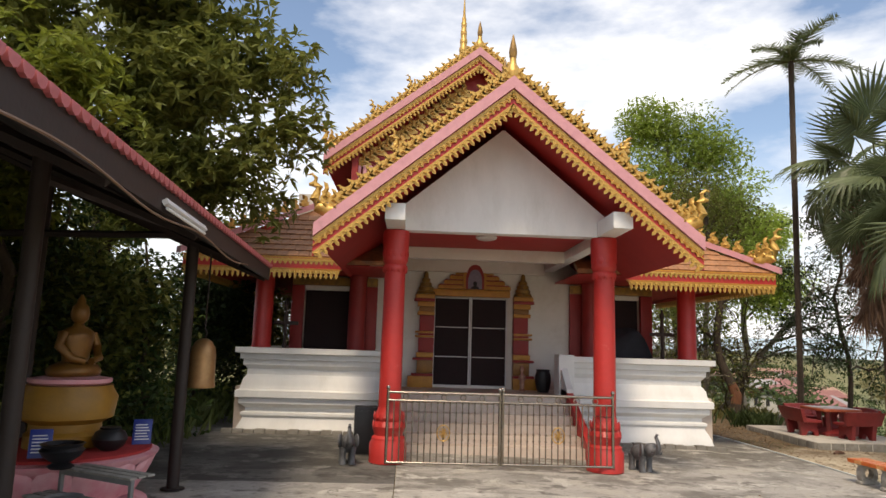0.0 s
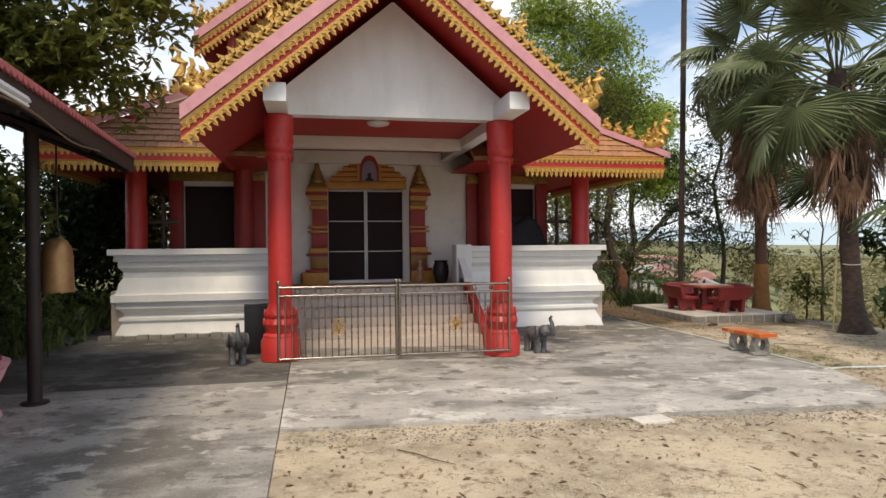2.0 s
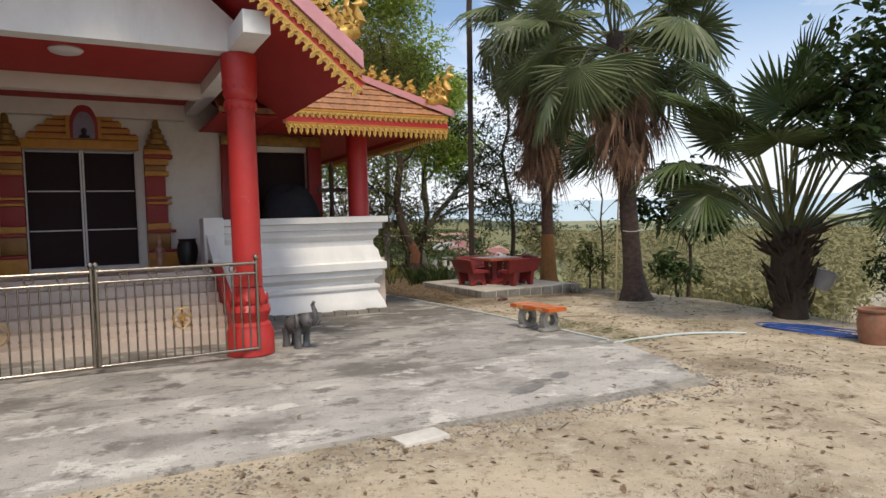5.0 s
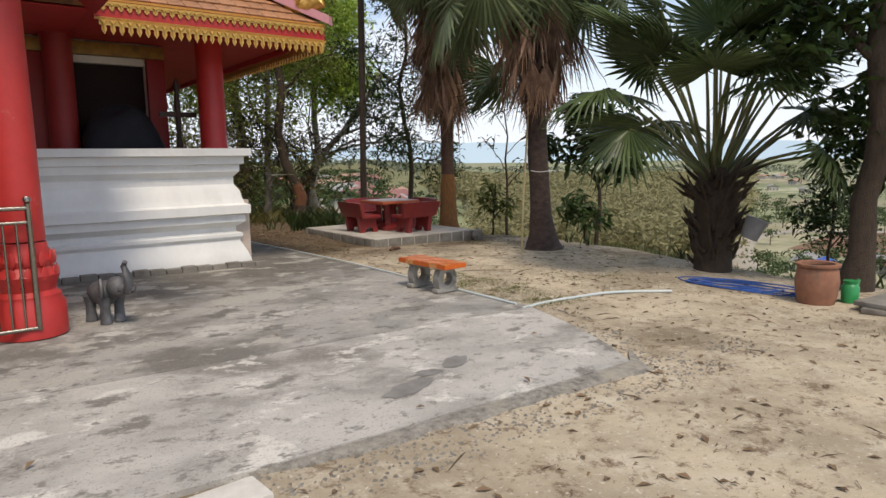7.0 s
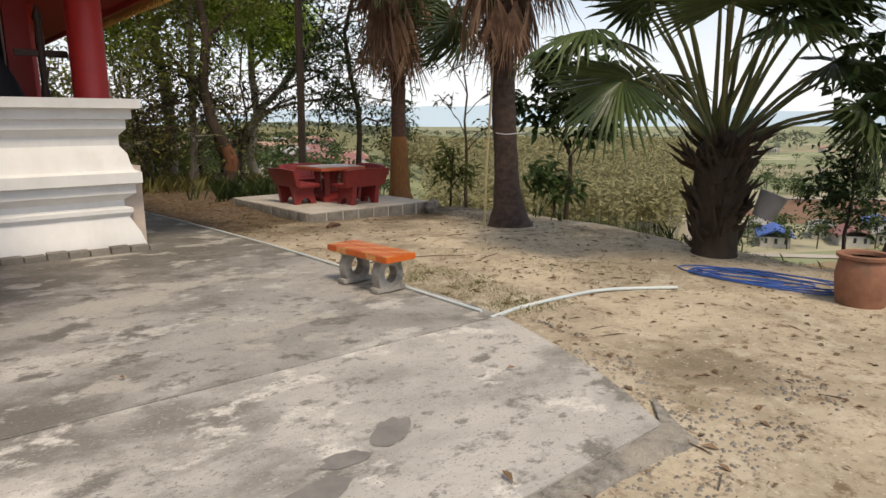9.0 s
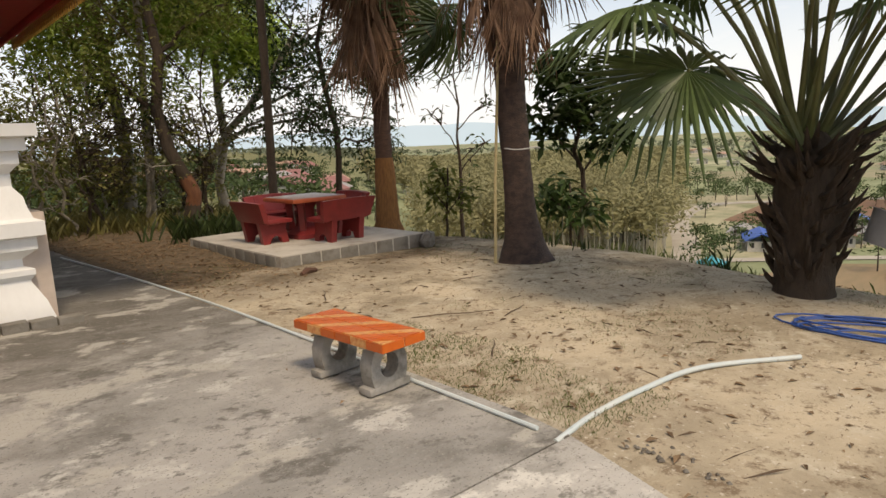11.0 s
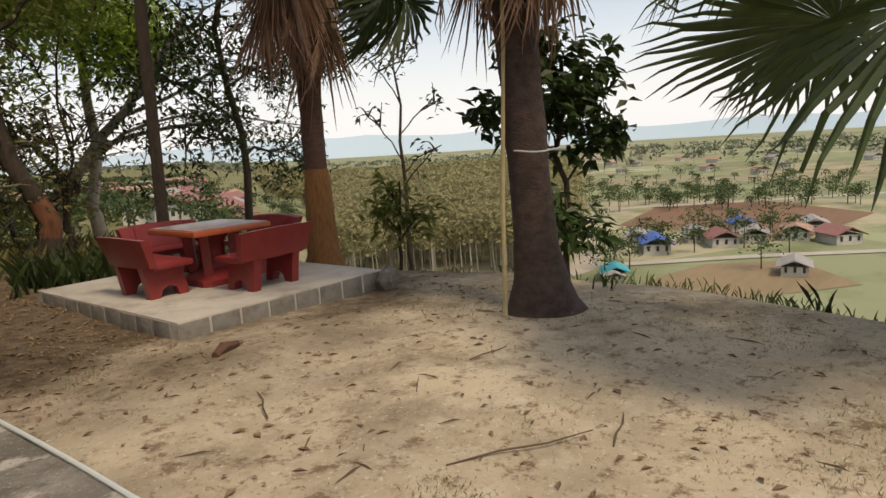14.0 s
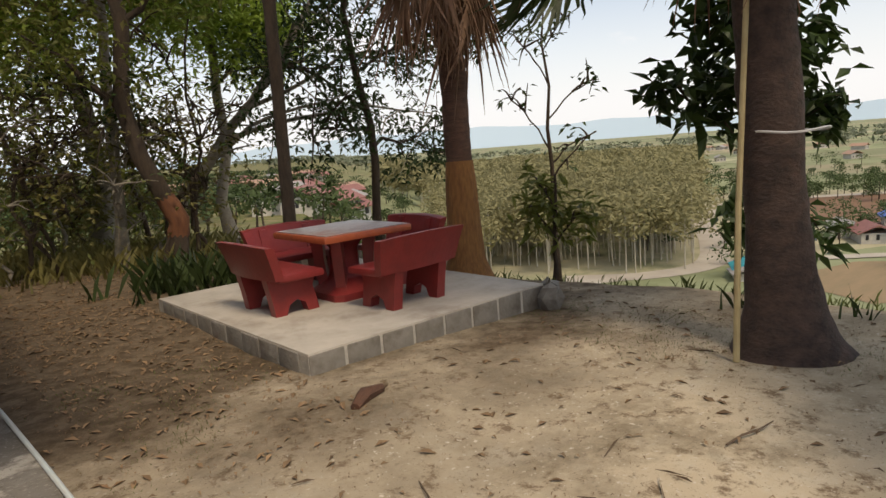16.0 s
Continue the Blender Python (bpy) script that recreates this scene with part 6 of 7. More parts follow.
def frond(palm, mi, root, tip, size, mesh, pitch, roll=0.0, dead=False, r=0.022, sag=0.1):
    """A stalk from root to tip and a fan at its tip, tilted by pitch below the stalk's line."""
    root, tip = Vector(root), Vector(tip)
    d = tip - root
    mid = root.lerp(tip, 0.5) + Vector((0, 0, sag * d.length))
    st = part("frond", Shape().tube([root, root.lerp(mid, 0.6), mid, mid.lerp(tip, 0.5) + Vector((0, 0, sag * 0.2 * d.length)), tip], [r * 1.5, r * 1.2, r, r * 0.9, r * 0.7], 6), PALM_DEAD if dead else PETIOLE, palm, "dead brown frond" if dead else "green fan frond", mi)
    az = math.degrees(math.atan2(d.y, d.x))
    el = math.degrees(math.atan2(d.z, math.hypot(d.x, d.y)))
    part("blade", mesh, PALM_GREEN, st, "", T(tip) @ pose(0, 0, 0, 0, 0, az) @ pose(0, 0, 0, 0, -el + pitch, 0) @ pose(0, 0, 0, roll) @ Matrix.Scale(size, 4), 0)


def trunk_palm(name, label, base, crown, r, bark, seed, fronds, dead, flare=0.45, skirt_len=1.3, lower=None):
    rng = random.Random(seed)
    gz = ground_z(*base)
    p = thing(name, label, "palm tree", T((*base, gz)))
    mi = p.matrix_world.inverted()
    c = Vector(crown)
    b0 = Vector((*base, gz - 0.2))
    tk = Shape()
    pts, rad = [], []
    n = 90
    for i in range(n):
        t = i / (n - 1)
        pts.append(b0.lerp(c, t))
        rad.append((r + flare * math.exp(-t * (c.z - gz) / 0.30) ) * (1 + 0.012 * (i % 3 == 0)) * (1 + 0.012 * rng.gauss(0, 1)))
    tk.tube(pts, rad, 18)
    tk.v = [tuple(Vector(q) + (Vector(q) - b0.lerp(c, min(max((q[2] - b0.z) / (c.z - b0.z), 0), 1))) * (0.10 * noise.noise((q[0] * 7, q[1] * 7, q[2] * 4)) + 0.22 * noise.noise((q[0] * 2.2, q[1] * 2.2, 4)) * math.exp(-max(q[2] - gz, 0) / 0.3))) for q in tk.v]
    part("trunk", tk, bark, p, "", mi)
    if lower:
        part("root_sheath", Shape().tube([b0.lerp(c, t) for t in (0.02, 0.06, 0.12, 0.18, 0.22)], [r + 0.2, r + 0.08, r + 0.05, r + 0.035, r + 0.01], 14), lower, p, "orange fibrous lower trunk", mi)
    for k in range(fronds):
        a = rng.uniform(0, 2 * math.pi)
        e = rng.uniform(-0.7, 1.2)
        L2 = rng.uniform(1.1, 2.0)
        root = c + Vector((0.12 * math.cos(a), 0.12 * math.sin(a), rng.uniform(-0.4, 0.1)))
        tip = root + Vector((math.cos(a) * math.cos(e), math.sin(a) * math.cos(e), math.sin(e))) * L2
        frond(p, mi, root, tip, rng.uniform(1.1, 1.55), FANS[k % 3], rng.uniform(25, 70) if e < 0.5 else rng.uniform(5, 30), rng.uniform(-25, 25))
    for k in range(dead):
        a = 2 * math.pi * k / dead + rng.uniform(-0.2, 0.2)
        root = c + Vector((0.1 * math.cos(a), 0.1 * math.sin(a), -0.25 - rng.uniform(0, 0.40 * skirt_len ** 3)))
        tip = root + Vector((math.cos(a) * rng.uniform(0.2, 0.45), math.sin(a) * rng.uniform(0.2, 0.45), -rng.uniform(0.25, 0.7)))
        frond(p, mi, root, tip, rng.uniform(0.8, 1.1) * skirt_len, DEADS[k % 2], rng.uniform(5, 22), rng.uniform(-90, 90), True)
    return p, mi


big_palm, bmi = trunk_palm("fan_palm", "tall fan palm with thick dark ringed trunk", (11.92, 12.6), (11.78, 12.95, 5.6), 0.19, BARK_PALM, 21, 26, 18, 0.40, 1.15)
frond(big_palm, bmi, (11.9, 12.7, 5.3), (11.3, 12.5, 4.9), 1.25, FANS[1], 50)
skirt_palm, smi = trunk_palm("skirted_palm", "fan palm with a hanging skirt of dead brown fronds", (12.62, 16.55), (12.75, 16.75, 6.95), 0.155, BARK_RED, 22, 17, 60, 0.12, 1.6, BARK_ORANGE)
for tip, size, green, pitch, roll in (((11.7, 16.1, 7.0), 1.7, 1, 45, 0), ((12.1, 15.6, 6.7), 1.7, 0, 60, 10), ((13.3, 15.7, 7.9), 1.6, 2, 30, -15), ((12.2, 16.2, 8.4), 1.6, 0, 10, 20)):
    frond(skirt_palm, smi, (12.7, 16.7, 6.75), tip, size, FANS[green], pitch, roll)
for tip, size, roll in (((12.25, 16.3, 3.8), 1.9, 70), ((12.5, 16.1, 3.4), 1.9, 15), ((12.75, 16.2, 3.6), 1.8, -40), ((12.55, 16.25, 4.1), 1.9, 80), ((13.9, 16.2, 3.9), 1.4, 20)):
    frond(skirt_palm, smi, (12.7, 16.65, 6.5), tip, size, DEADS[int(size * 10) % 2], 8 if tip[0] < 13 else 35, roll, True)
frond(big_palm, bmi, (11.85, 12.8, 5.4), (11.9, 12.42, 4.85), 1.5, FANS[0], 25, 12)
frond(big_palm, bmi, (11.85, 12.8, 5.3), (11.3, 12.9, 4.3), 1.35, DEADS[0], 12, 50, True)
frond(big_palm, bmi, (11.85, 12.8, 5.3), (12.55, 12.55, 4.1), 1.5, DEADS[1], 12, -30, True)
frond(big_palm, bmi, (11.85, 12.8, 5.3), (12.65, 12.9, 4.7), 1.4, DEADS[0], 15, 60, True)



def hanging_skirt(palm, mi, centre, count, seed, z_low, z_high, reach, size, lean=(0.0, 0.0)):
    """Dead fans hanging close round the trunk below the crown."""
    rng = random.Random(seed)
    for k in range(count):
        a = 2 * math.pi * k / count + rng.uniform(-0.25, 0.25)
        z = rng.uniform(z_low, z_high)
        r = reach * rng.uniform(0.5, 1.1)
        root = Vector((centre[0] + 0.12 * math.cos(a), centre[1] + 0.12 * math.sin(a), z + rng.uniform(0.7, 1.2)))
        tip = Vector((centre[0] + r * math.cos(a) + lean[0], centre[1] + r * math.sin(a) + lean[1], z))
        frond(palm, mi, root, tip, size * rng.uniform(0.8, 1.15), DEADS[k % 2], rng.uniform(2, 16), rng.uniform(-80, 80), True)


hanging_skirt(big_palm, bmi, (11.85, 12.72), 30, 71, 3.1, 4.4, 0.50, 1.3)
hanging_skirt(skirt_palm, smi, (12.68, 16.65), 32, 72, 3.3, 5.4, 0.42, 1.55, (-0.15, -0.05))
for tip, size, roll in (((13.6, 15.9, 3.55), 1.4, 10), ((14.0, 15.9, 3.5), 1.3, -30), ((13.4, 15.7, 3.8), 1.3, 40)):
    frond(skirt_palm, smi, (12.7, 16.65, 6.4), tip, size, LOW_FANS[1], 35, roll)

# thin slender palm behind the picnic set
slim, slmi = trunk_palm("slender_palm", "slender palm with thin grey trunk", (11.45, 18.75), (11.9, 19.1, 11.3), 0.085, BARK_DARK, 23, 0, 0, 0.06)
frng = random.Random(8)
for k in range(15):
    a, e = 2 * math.pi * k / 15 + frng.uniform(-0.2, 0.2), frng.uniform(-0.1, 1.1)
    L2 = frng.uniform(1.9, 2.6)
    pts = []
    for i in range(9):
        t = i / 8
        pts.append(Vector((11.9, 19.1, 11.25)) + Vector((math.cos(a) * math.cos(e) * t * L2, math.sin(a) * math.cos(e) * t * L2, math.sin(e) * t * L2 - 1.1 * t * t)))
    st = part("frond", Shape().tube(pts, [0.03 - 0.003 * i for i in range(9)], 5), PETIOLE, slim, "feathery green frond", slmi)
    v, f = [], []
    for i in range(1, 9):
        for q in range(5):
            p = pts[i - 1].lerp(pts[i], q / 5)
            d = (pts[i] - pts[i - 1]).normalized()
            sd = d.cross(Vector((0, 0, 1))).normalized()
            for sg in (-1, 1):
                ll = 0.55 * math.sin(math.pi * (0.15 + 0.8 * (i + q / 5) / 9))
                o = len(v)
                e2 = p + (sd * sg * 0.8 + d * 0.6) * ll + Vector((0, 0, 0.12 - 0.2 * frng.random()))
                v += [tuple(p - d * 0.02), tuple(p + d * 0.03), tuple(e2), tuple(p.lerp(e2, 0.5) - d * 0.02)]
                f.append((o, o + 1, o + 2, o + 3))
    part("feather", leaf_mesh("feather", v, f, PALM_GREEN), PALM_GREEN, st)

# low fan palm with huge leaves
FB = Vector((12.1, 9.15, ground_z(12.1, 9.15)))
low = thing("low_fan_palm", "low fan palm with dark shaggy stump and wide leaves", "palm tree", T(FB))
lmi = low.matrix_world.inverted()
srng = random.Random(31)
part("stump", Shape().tube([FB + Vector((0, 0, z)) for z in (-0.15, 0.05, 0.4, 0.9, 1.35, 1.6)], [0.34, 0.28, 0.27, 0.31, 0.30, 0.12], 14), BARK_DARK, low, "dark shaggy stump", lmi)
for k in range(130):
    a, z = srng.uniform(0, 2 * math.pi), srng.uniform(0.1, 1.5)
    p = FB + Vector((0.26 * math.cos(a), 0.26 * math.sin(a), z))
    out = 0.12 + 0.34 * (z / 1.5) ** 1.5 * srng.uniform(0.6, 1.2)
    q = p + Vector((out * math.cos(a), out * math.sin(a), srng.uniform(0.05, 0.4)))
    part("leaf_stub", Shape().tube([p, p.lerp(q, 0.6) + Vector((0, 0, -0.03)), q], [0.04, 0.028, 0.006], 5), BARK_DARK, low, "", lmi)
R7, U7 = Vector((0.80, -0.60, 0)), Vector((0, 0, 1))
D7 = Vector((-0.60, -0.80, 0))
for lx, lz, ld, sz, mi2, pt, rl in ((-1.15, 3.5, 0.2, 1.05, 0, 25, 10), (-1.75, 2.35, 0.5, 1.1, 1, 55, -15), (-0.25, 3.9, 0.3, 1.05, 2, 15, 0), (1.35, 2.6, 0.3, 1.0, 0, 45, 20), (0.25, 3.0, 0.8, 1.0, 1, 50, 0), (0.95, 3.7, -0.2, 1.0, 2, 20, -10), (1.9, 1.9, 0.2, 0.95, 1, 60, 15), (-1.3, 3.0, -0.8, 1.1, 0, 30, 0), (0.4, 4.1, -0.8, 1.0, 2, 10, 15), (1.6, 3.2, -0.9, 1.0, 0, 35, 0), (-0.2, 2.6, -1.6, 1.0, 1, 50, 0), (1.2, 2.0, 1.0, 0.95, 1, 60, -20), (2.2, 2.6, -0.3, 1.0, 0, 40, 0), (0.7, 3.3, 0.7, 1.05, 0, 35, -10), (-0.6, 3.2, 1.0, 1.05, 2, 40, 5), (1.9, 3.6, 0.1, 1.0, 2, 25, 10), (-1.6, 3.9, 0.0, 1.05, 0, 20, 0), (0.2, 4.5, 0.2, 1.0, 0, 8, 0), (1.2, 4.3, 0.3, 1.0, 2, 15, 0), (-2.1, 3.0, 0.2, 1.1, 1, 45, 0), (2.4, 3.2, 0.5, 1.0, 1, 45, 0)):
    tip = FB + R7 * lx * 0.85 + U7 * lz * 0.92 + D7 * ld
    frond(low, lmi, FB + Vector((0.1 * lx, 0, 1.4)), tip, sz, LOW_FANS[mi2], pt, rl, False, 0.024, 0.06)
for hub, root_z, sz, mi2, pt, rl in (((11.74, 10.21, 2.00), 1.5, 1.4, 0, 30, 20), ((11.62, 10.15, 2.95), 1.5, 1.2, 2, 24, 25), ((11.3, 8.9, 2.75), 1.5, 1.1, 2, 40, 10), ((12.3, 10.3, 3.2), 1.5, 1.1, 0, 28, 0), ((11.2, 9.4, 3.1), 1.5, 1.1, 2, 30, -15), ((11.6, 8.6, 3.2), 1.5, 1.1, 0, 35, 20), ((11.9, 8.4, 2.7), 1.5, 1.0, 1, 45, 0), ((12.2, 8.1, 3.5), 1.5, 1.1, 2, 25, 10), ((11.5, 9.8, 3.7), 1.5, 1.15, 0, 20, 0)):
    frond(low, lmi, FB + Vector((-0.05, 0.1, root_z)), hub, sz, LOW_FANS[mi2], pt, rl, False, 0.024, 0.08)

# woodland trees beside and behind the yard
tree("shade_tree", "tree with dark trunk, orange worn at its foot", (10.85, 21.7), (10.2, 21.9, 7.5), 0.16, 0.07, BARK_DARK, [(0.35, -1.2, 0.3, 1.2), (0.5, 1.3, -0.8, 1.0), (0.65, -1.4, -0.6, 1.2), (0.8, 1.0, 0.8, 1.2), (0.9, -0.6, -0.9, 1.0)], LEAF_MID, [(10.2, 21.5, 3.4), (9.6, 21.2, 4.4), (10.8, 21.2, 5.0), (10.0, 21.8, 6.5), (11.0, 22, 7.0)], 1.0, 2300, 0.14, 0.034, 41, 2, 0.9, 0.3, worn=BARK_WORN)
tree("pale_tree", "slim tree with pale grey trunk", (10.31, 22.6), (10.88, 22.9, 8.0), 0.10, 0.06, BARK_PALE, [(0.5, -1.2, -0.4, 1.0), (0.7, 1.0, -0.5, 1.2), (0.85, -0.8, 0.6, 1.0)], LEAF_OLIVE, [(9.2, 22, 5.6), (10.2, 22.4, 6.6), (9.6, 22.8, 8.2)], 1.1, 2000, 0.13, 0.034, 42, 2, 0.8, 0.2, 0.015)
tree("leaning_tree", "leaning pale tree with long arching branches", (10.77, 23.0), (14.28, 22.2, 4.31), 0.13, 0.06, BARK_PALE, [(0.35, 2.6, -1.0, 1.2), (0.45, 3.8, -1.6, 0.3), (0.6, 3.4, -1.4, 1.0), (0.75, 3.0, -0.5, 0.2), (0.9, 2.4, -1.2, 0.8), (0.5, 1.6, -2.2, 1.8), (0.7, 1.0, -2.6, 1.6), (0.3, -1.6, -0.4, 1.6)], LEAF_DARK, [], 0.5, 2300, 0.15, 0.032, 43, 2, 0.8, 0.4, 0.04, 10)
tree("spreading_tree", "thin dark tree with sparse fine leaves", (14.6, 21.0), (14.2, 20.6, 6.5), 0.09, 0.04, BARK_DARK, [(0.4, -2.2, -0.6, 0.9), (0.5, 2.4, -0.8, 0.9), (0.6, -2.0, 0.4, 1.2), (0.7, 2.2, -0.6, 1.0), (0.85, -1.6, -0.8, 0.8), (0.3, 2.0, 0.2, -0.2), (0.35, -1.8, -0.9, -0.1)], LEAF_DARK, [], 0.45, 2400, 0.14, 0.03, 44, 2, 0.8, 0.4, 0.08, 10)
tree("sapling", "bare thin sapling with a few twigs", (15.3, 17.3), (15.5, 17.5, 3.4), 0.055, 0.012, BARK_DARK, [(0.45, 0.5, -0.5, 0.7), (0.55, -0.5, 0.3, 0.8), (0.65, 0.6, -0.5, 0.6), (0.75, -0.3, 0.3, 0.7), (0.5, 0.7, -0.2, 0.4), (0.85, 0.3, -0.3, 0.5)], LEAF_DARK, [], 0.22, 110, 0.14, 0.035, 45, 1, 0.8, 0.2, 0.03, 4)
tree("broadleaf_tree", "young tree with large dark drooping leaves", (15.7, 14.35), (15.6, 14.3, 2.6), 0.06, 0.03, BARK_DARK, [(0.5, 0.7, -0.6, 0.9), (0.55, -0.7, 0.6, 0.9), (0.65, 0.5, 0.6, 0.8), (0.7, -0.5, -0.6, 0.7), (0.8, 0.5, -0.5, 0.6), (0.9, -0.4, 0.4, 0.5)], LEAF_DARK, [(15.6, 14.3, 2.4), (15.3, 14.7, 2.0), (16.0, 13.9, 2.1), (15.6, 14.3, 3.0), (15.2, 14.8, 2.7), (16.0, 13.9, 2.7)], 0.42, 620, 0.27, 0.07, 46, 2, 0.9, 0.35)
tree("broadleaf_shrub", "leafy shrub with long dark leaves", (14.3, 13.6), (14.3, 13.6, 0.6), 0.03, 0.015, BARK_DARK, [(0.4, 0.3, -0.2, 0.4), (0.5, -0.3, 0.2, 0.4), (0.7, 0.1, 0.3, 0.3)], LEAF_DARK, [(14.3, 13.6, 0.3)], 0.35, 150, 0.26, 0.05, 47, 2, 0.8, 0.4, 0.03, 2)
tree("edge_shrub", "leafy shrub beside the platform", (13.6, 16.0), (13.7, 16.0, 0.9), 0.03, 0.015, BARK_DARK, [(0.4, 0.3, -0.2, 0.4), (0.5, -0.3, 0.2, 0.4), (0.7, 0.1, 0.3, 0.3)], LEAF_MID, [(13.6, 16.0, 0.2)], 0.3, 130, 0.24, 0.04, 48, 2, 0.8, 0.2, 0.03, 2)
tree("yard_tree", "thick trunked tree with broad dark leaves at the yard edge", (12.05, 7.15), (12.1, 7.0, 4.6), 0.17, 0.10, BARK_DARK, [(0.5, 0.9, -1.0, 0.9), (0.6, -0.6, 0.9, 1.0), (0.75, 1.0, 0.6, 1.0), (0.85, -0.9, -0.7, 0.8), (0.45, 1.0, 0.4, 0.1)], LEAF_DARK, [(12.0, 7.5, 4.6), (11.8, 6.6, 5.0), (12.6, 7.0, 4.2), (12.4, 6.2, 3.4), (12.9, 6.6, 2.4)], 0.9, 1900, 0.2, 0.06, 49, 2, 0.9, 0.3)
tree("yard_sapling", "small bushy sapling below the yard edge", (13.9, 8.2), (13.9, 8.2, 1.2), 0.03, 0.012, BARK_DARK, [(0.4, 0.4, -0.2, 0.4), (0.5, -0.4, 0.2, 0.4), (0.7, 0.2, 0.3, 0.3)], LEAF_DARK, [(13.9, 8.2, 0.5), (13.9, 8.2, 1.0)], 0.4, 500, 0.11, 0.03, 50, 2, 0.9, 0.2, 0.03, 2)
tree("bamboo_tree", "tall light green feathery tree behind the temple", (10.9, 26.5), (10.6, 26.0, 11.6), 0.2, 0.06, BARK_PALE, [(0.3, -1.8, -0.6, 1.6), (0.4, 2.4, -0.8, 1.4), (0.5, -2.0, 0.6, 1.6), (0.6, 2.2, 0.4, 1.6), (0.7, -1.6, -0.8, 1.4), (0.8, 1.8, -0.4, 1.2), (0.9, -0.9, 0.2, 1.0)], LEAF_LIGHT, [(10.2, 25.6, 9.2), (11.4, 25.6, 10.2), (12.4, 25.4, 8.0), (9.2, 25.4, 7.2), (11.2, 25.4, 5.6), (12.8, 25.2, 5.8), (9.6, 25.4, 5.0), (10.6, 25.8, 11.2), (13.2, 25.2, 7.0), (12.2, 25.4, 3.8), (10.0, 25.4, 3.4)], 1.35, 17000, 0.22, 0.042, 51, 2, 0.9, 0.1)
tree("feathery_tree", "light green feathery tree beside the temple", (14.4, 27.5), (14.4, 27.2, 9.4), 0.16, 0.06, BARK_PALE, [(0.4, 1.8, -0.6, 1.4), (0.5, -1.8, -0.6, 1.4), (0.7, 1.4, 0.4, 1.2), (0.8, -1.2, 0.2, 1.0)], LEAF_LIGHT, [(13.8, 27, 8.0), (15.2, 27, 7.0), (14.4, 27, 9.2), (15.4, 26.6, 5.4), (13.4, 26.6, 5.8)], 1.2, 12000, 0.22, 0.042, 52, 2, 0.9, 0.1)
tree("mango_tree", "large dark green tree with whorled leaves over the shelter", (-7.2, 14.2), (-6.0, 13.4, 7.5), 0.3, 0.12, BARK_DARK, [(0.45, 2.2, -1.4, 1.6), (0.55, 2.4, -0.8, 1.2), (0.6, -2.4, -1.0, 1.8), (0.7, 2.4, -2.2, 1.6), (0.75, 1.8, -0.2, 2.0), (0.85, -1.8, -1.4, 1.8), (0.95, 1.0, -1.2, 2.2), (0.95, 1.4, -0.6, 1.0)], LEAF_MID, [(-3.0, 12.6, 6.0), (-3.8, 12.2, 8.2), (-5.2, 11.6, 8.8), (-6.4, 11.2, 8.6), (-4.4, 11.8, 6.6), (-3.4, 12.0, 5.2), (-7.4, 11.4, 8.0), (-5.8, 11.4, 7.0), (-3.2, 12.6, 4.6), (-4.6, 12.0, 5.2), (-4.2, 12, 9.4), (-6, 11.5, 9.8), (-2.5, 12.4, 5.9), (-2.7, 12.4, 7.2)], 0.85, 6200, 0.25, 0.05, 53, 7, 0.75, 0.0)
tree("young_mango", "yellow green tree top above the shelter roof", (-6.8, 10.9), (-6.4, 9.8, 6.0), 0.14, 0.06, BARK_DARK, [(0.6, 0.8, -0.5, 0.9), (0.7, -0.8, -0.4, 0.9), (0.8, 0.6, -0.6, 0.8), (0.9, 0.9, 0.3, 0.7)], LEAF_YELLOW, [(-5.8, 9.4, 6.3), (-5.2, 9.4, 5.9), (-6.6, 9.2, 6.6), (-4.6, 9.6, 5.3)], 0.55, 800, 0.22, 0.04, 54, 8, 0.7, 0.0)

under = random.Random(78)
for k in range(12):
    x, y, h = under.uniform(8.0, 12.2), under.uniform(21.8, 25.0), under.uniform(2.4, 4.2)
    gz = ground_z(x, y)
    lean = under.uniform(-0.8, 0.8)
    tree("understorey_tree", "thin understorey tree with tangled stems", (x, y), (x + lean, y, gz + h), 0.04, 0.015, BARK_PALE if k % 2 else BARK_DARK, [(0.25 + 0.13 * q, under.uniform(-1.2, 1.2), under.uniform(-0.8, 0.4), under.uniform(0.1, 0.9)) for q in range(5)], (LEAF_OLIVE, LEAF_MID)[k % 2], [(x + lean * q / 3 + under.uniform(-0.6, 0.6), y - 0.2, gz + h * (0.2 + 0.25 * q)) for q in range(4)], 0.9, 190, 0.12, 0.03, 300 + k, 2, 0.9, 0.2, 0.07, 10)
thick = random.Random(79)
for k in range(12):
    x, y, h = -4.6 - 0.75 * k + thick.uniform(-0.3, 0.3), 12.4 - 0.3 * k + thick.uniform(-0.5, 0.7), thick.uniform(3.4, 5.0)
    gz = ground_z(x, y)
    tree("thicket_tree", "dark leafy thicket tree behind the shelter", (x, y), (x + thick.uniform(-0.5, 0.5), y, gz + h), 0.05, 0.02, BARK_DARK, [(0.2 + 0.14 * q, thick.uniform(-1.0, 1.0), thick.uniform(-0.6, 0.6), thick.uniform(0.2, 0.8)) for q in range(5)], (LEAF_DARK, LEAF_MID)[k % 2], [(x + thick.uniform(-0.5, 0.5), y, gz + h * (0.15 + 0.2 * q)) for q in range(5)], 0.85, 1500, 0.17, 0.042, 400 + k, 2, 0.9, 0.2, 0.05, 3, None)
wood = random.Random(77)
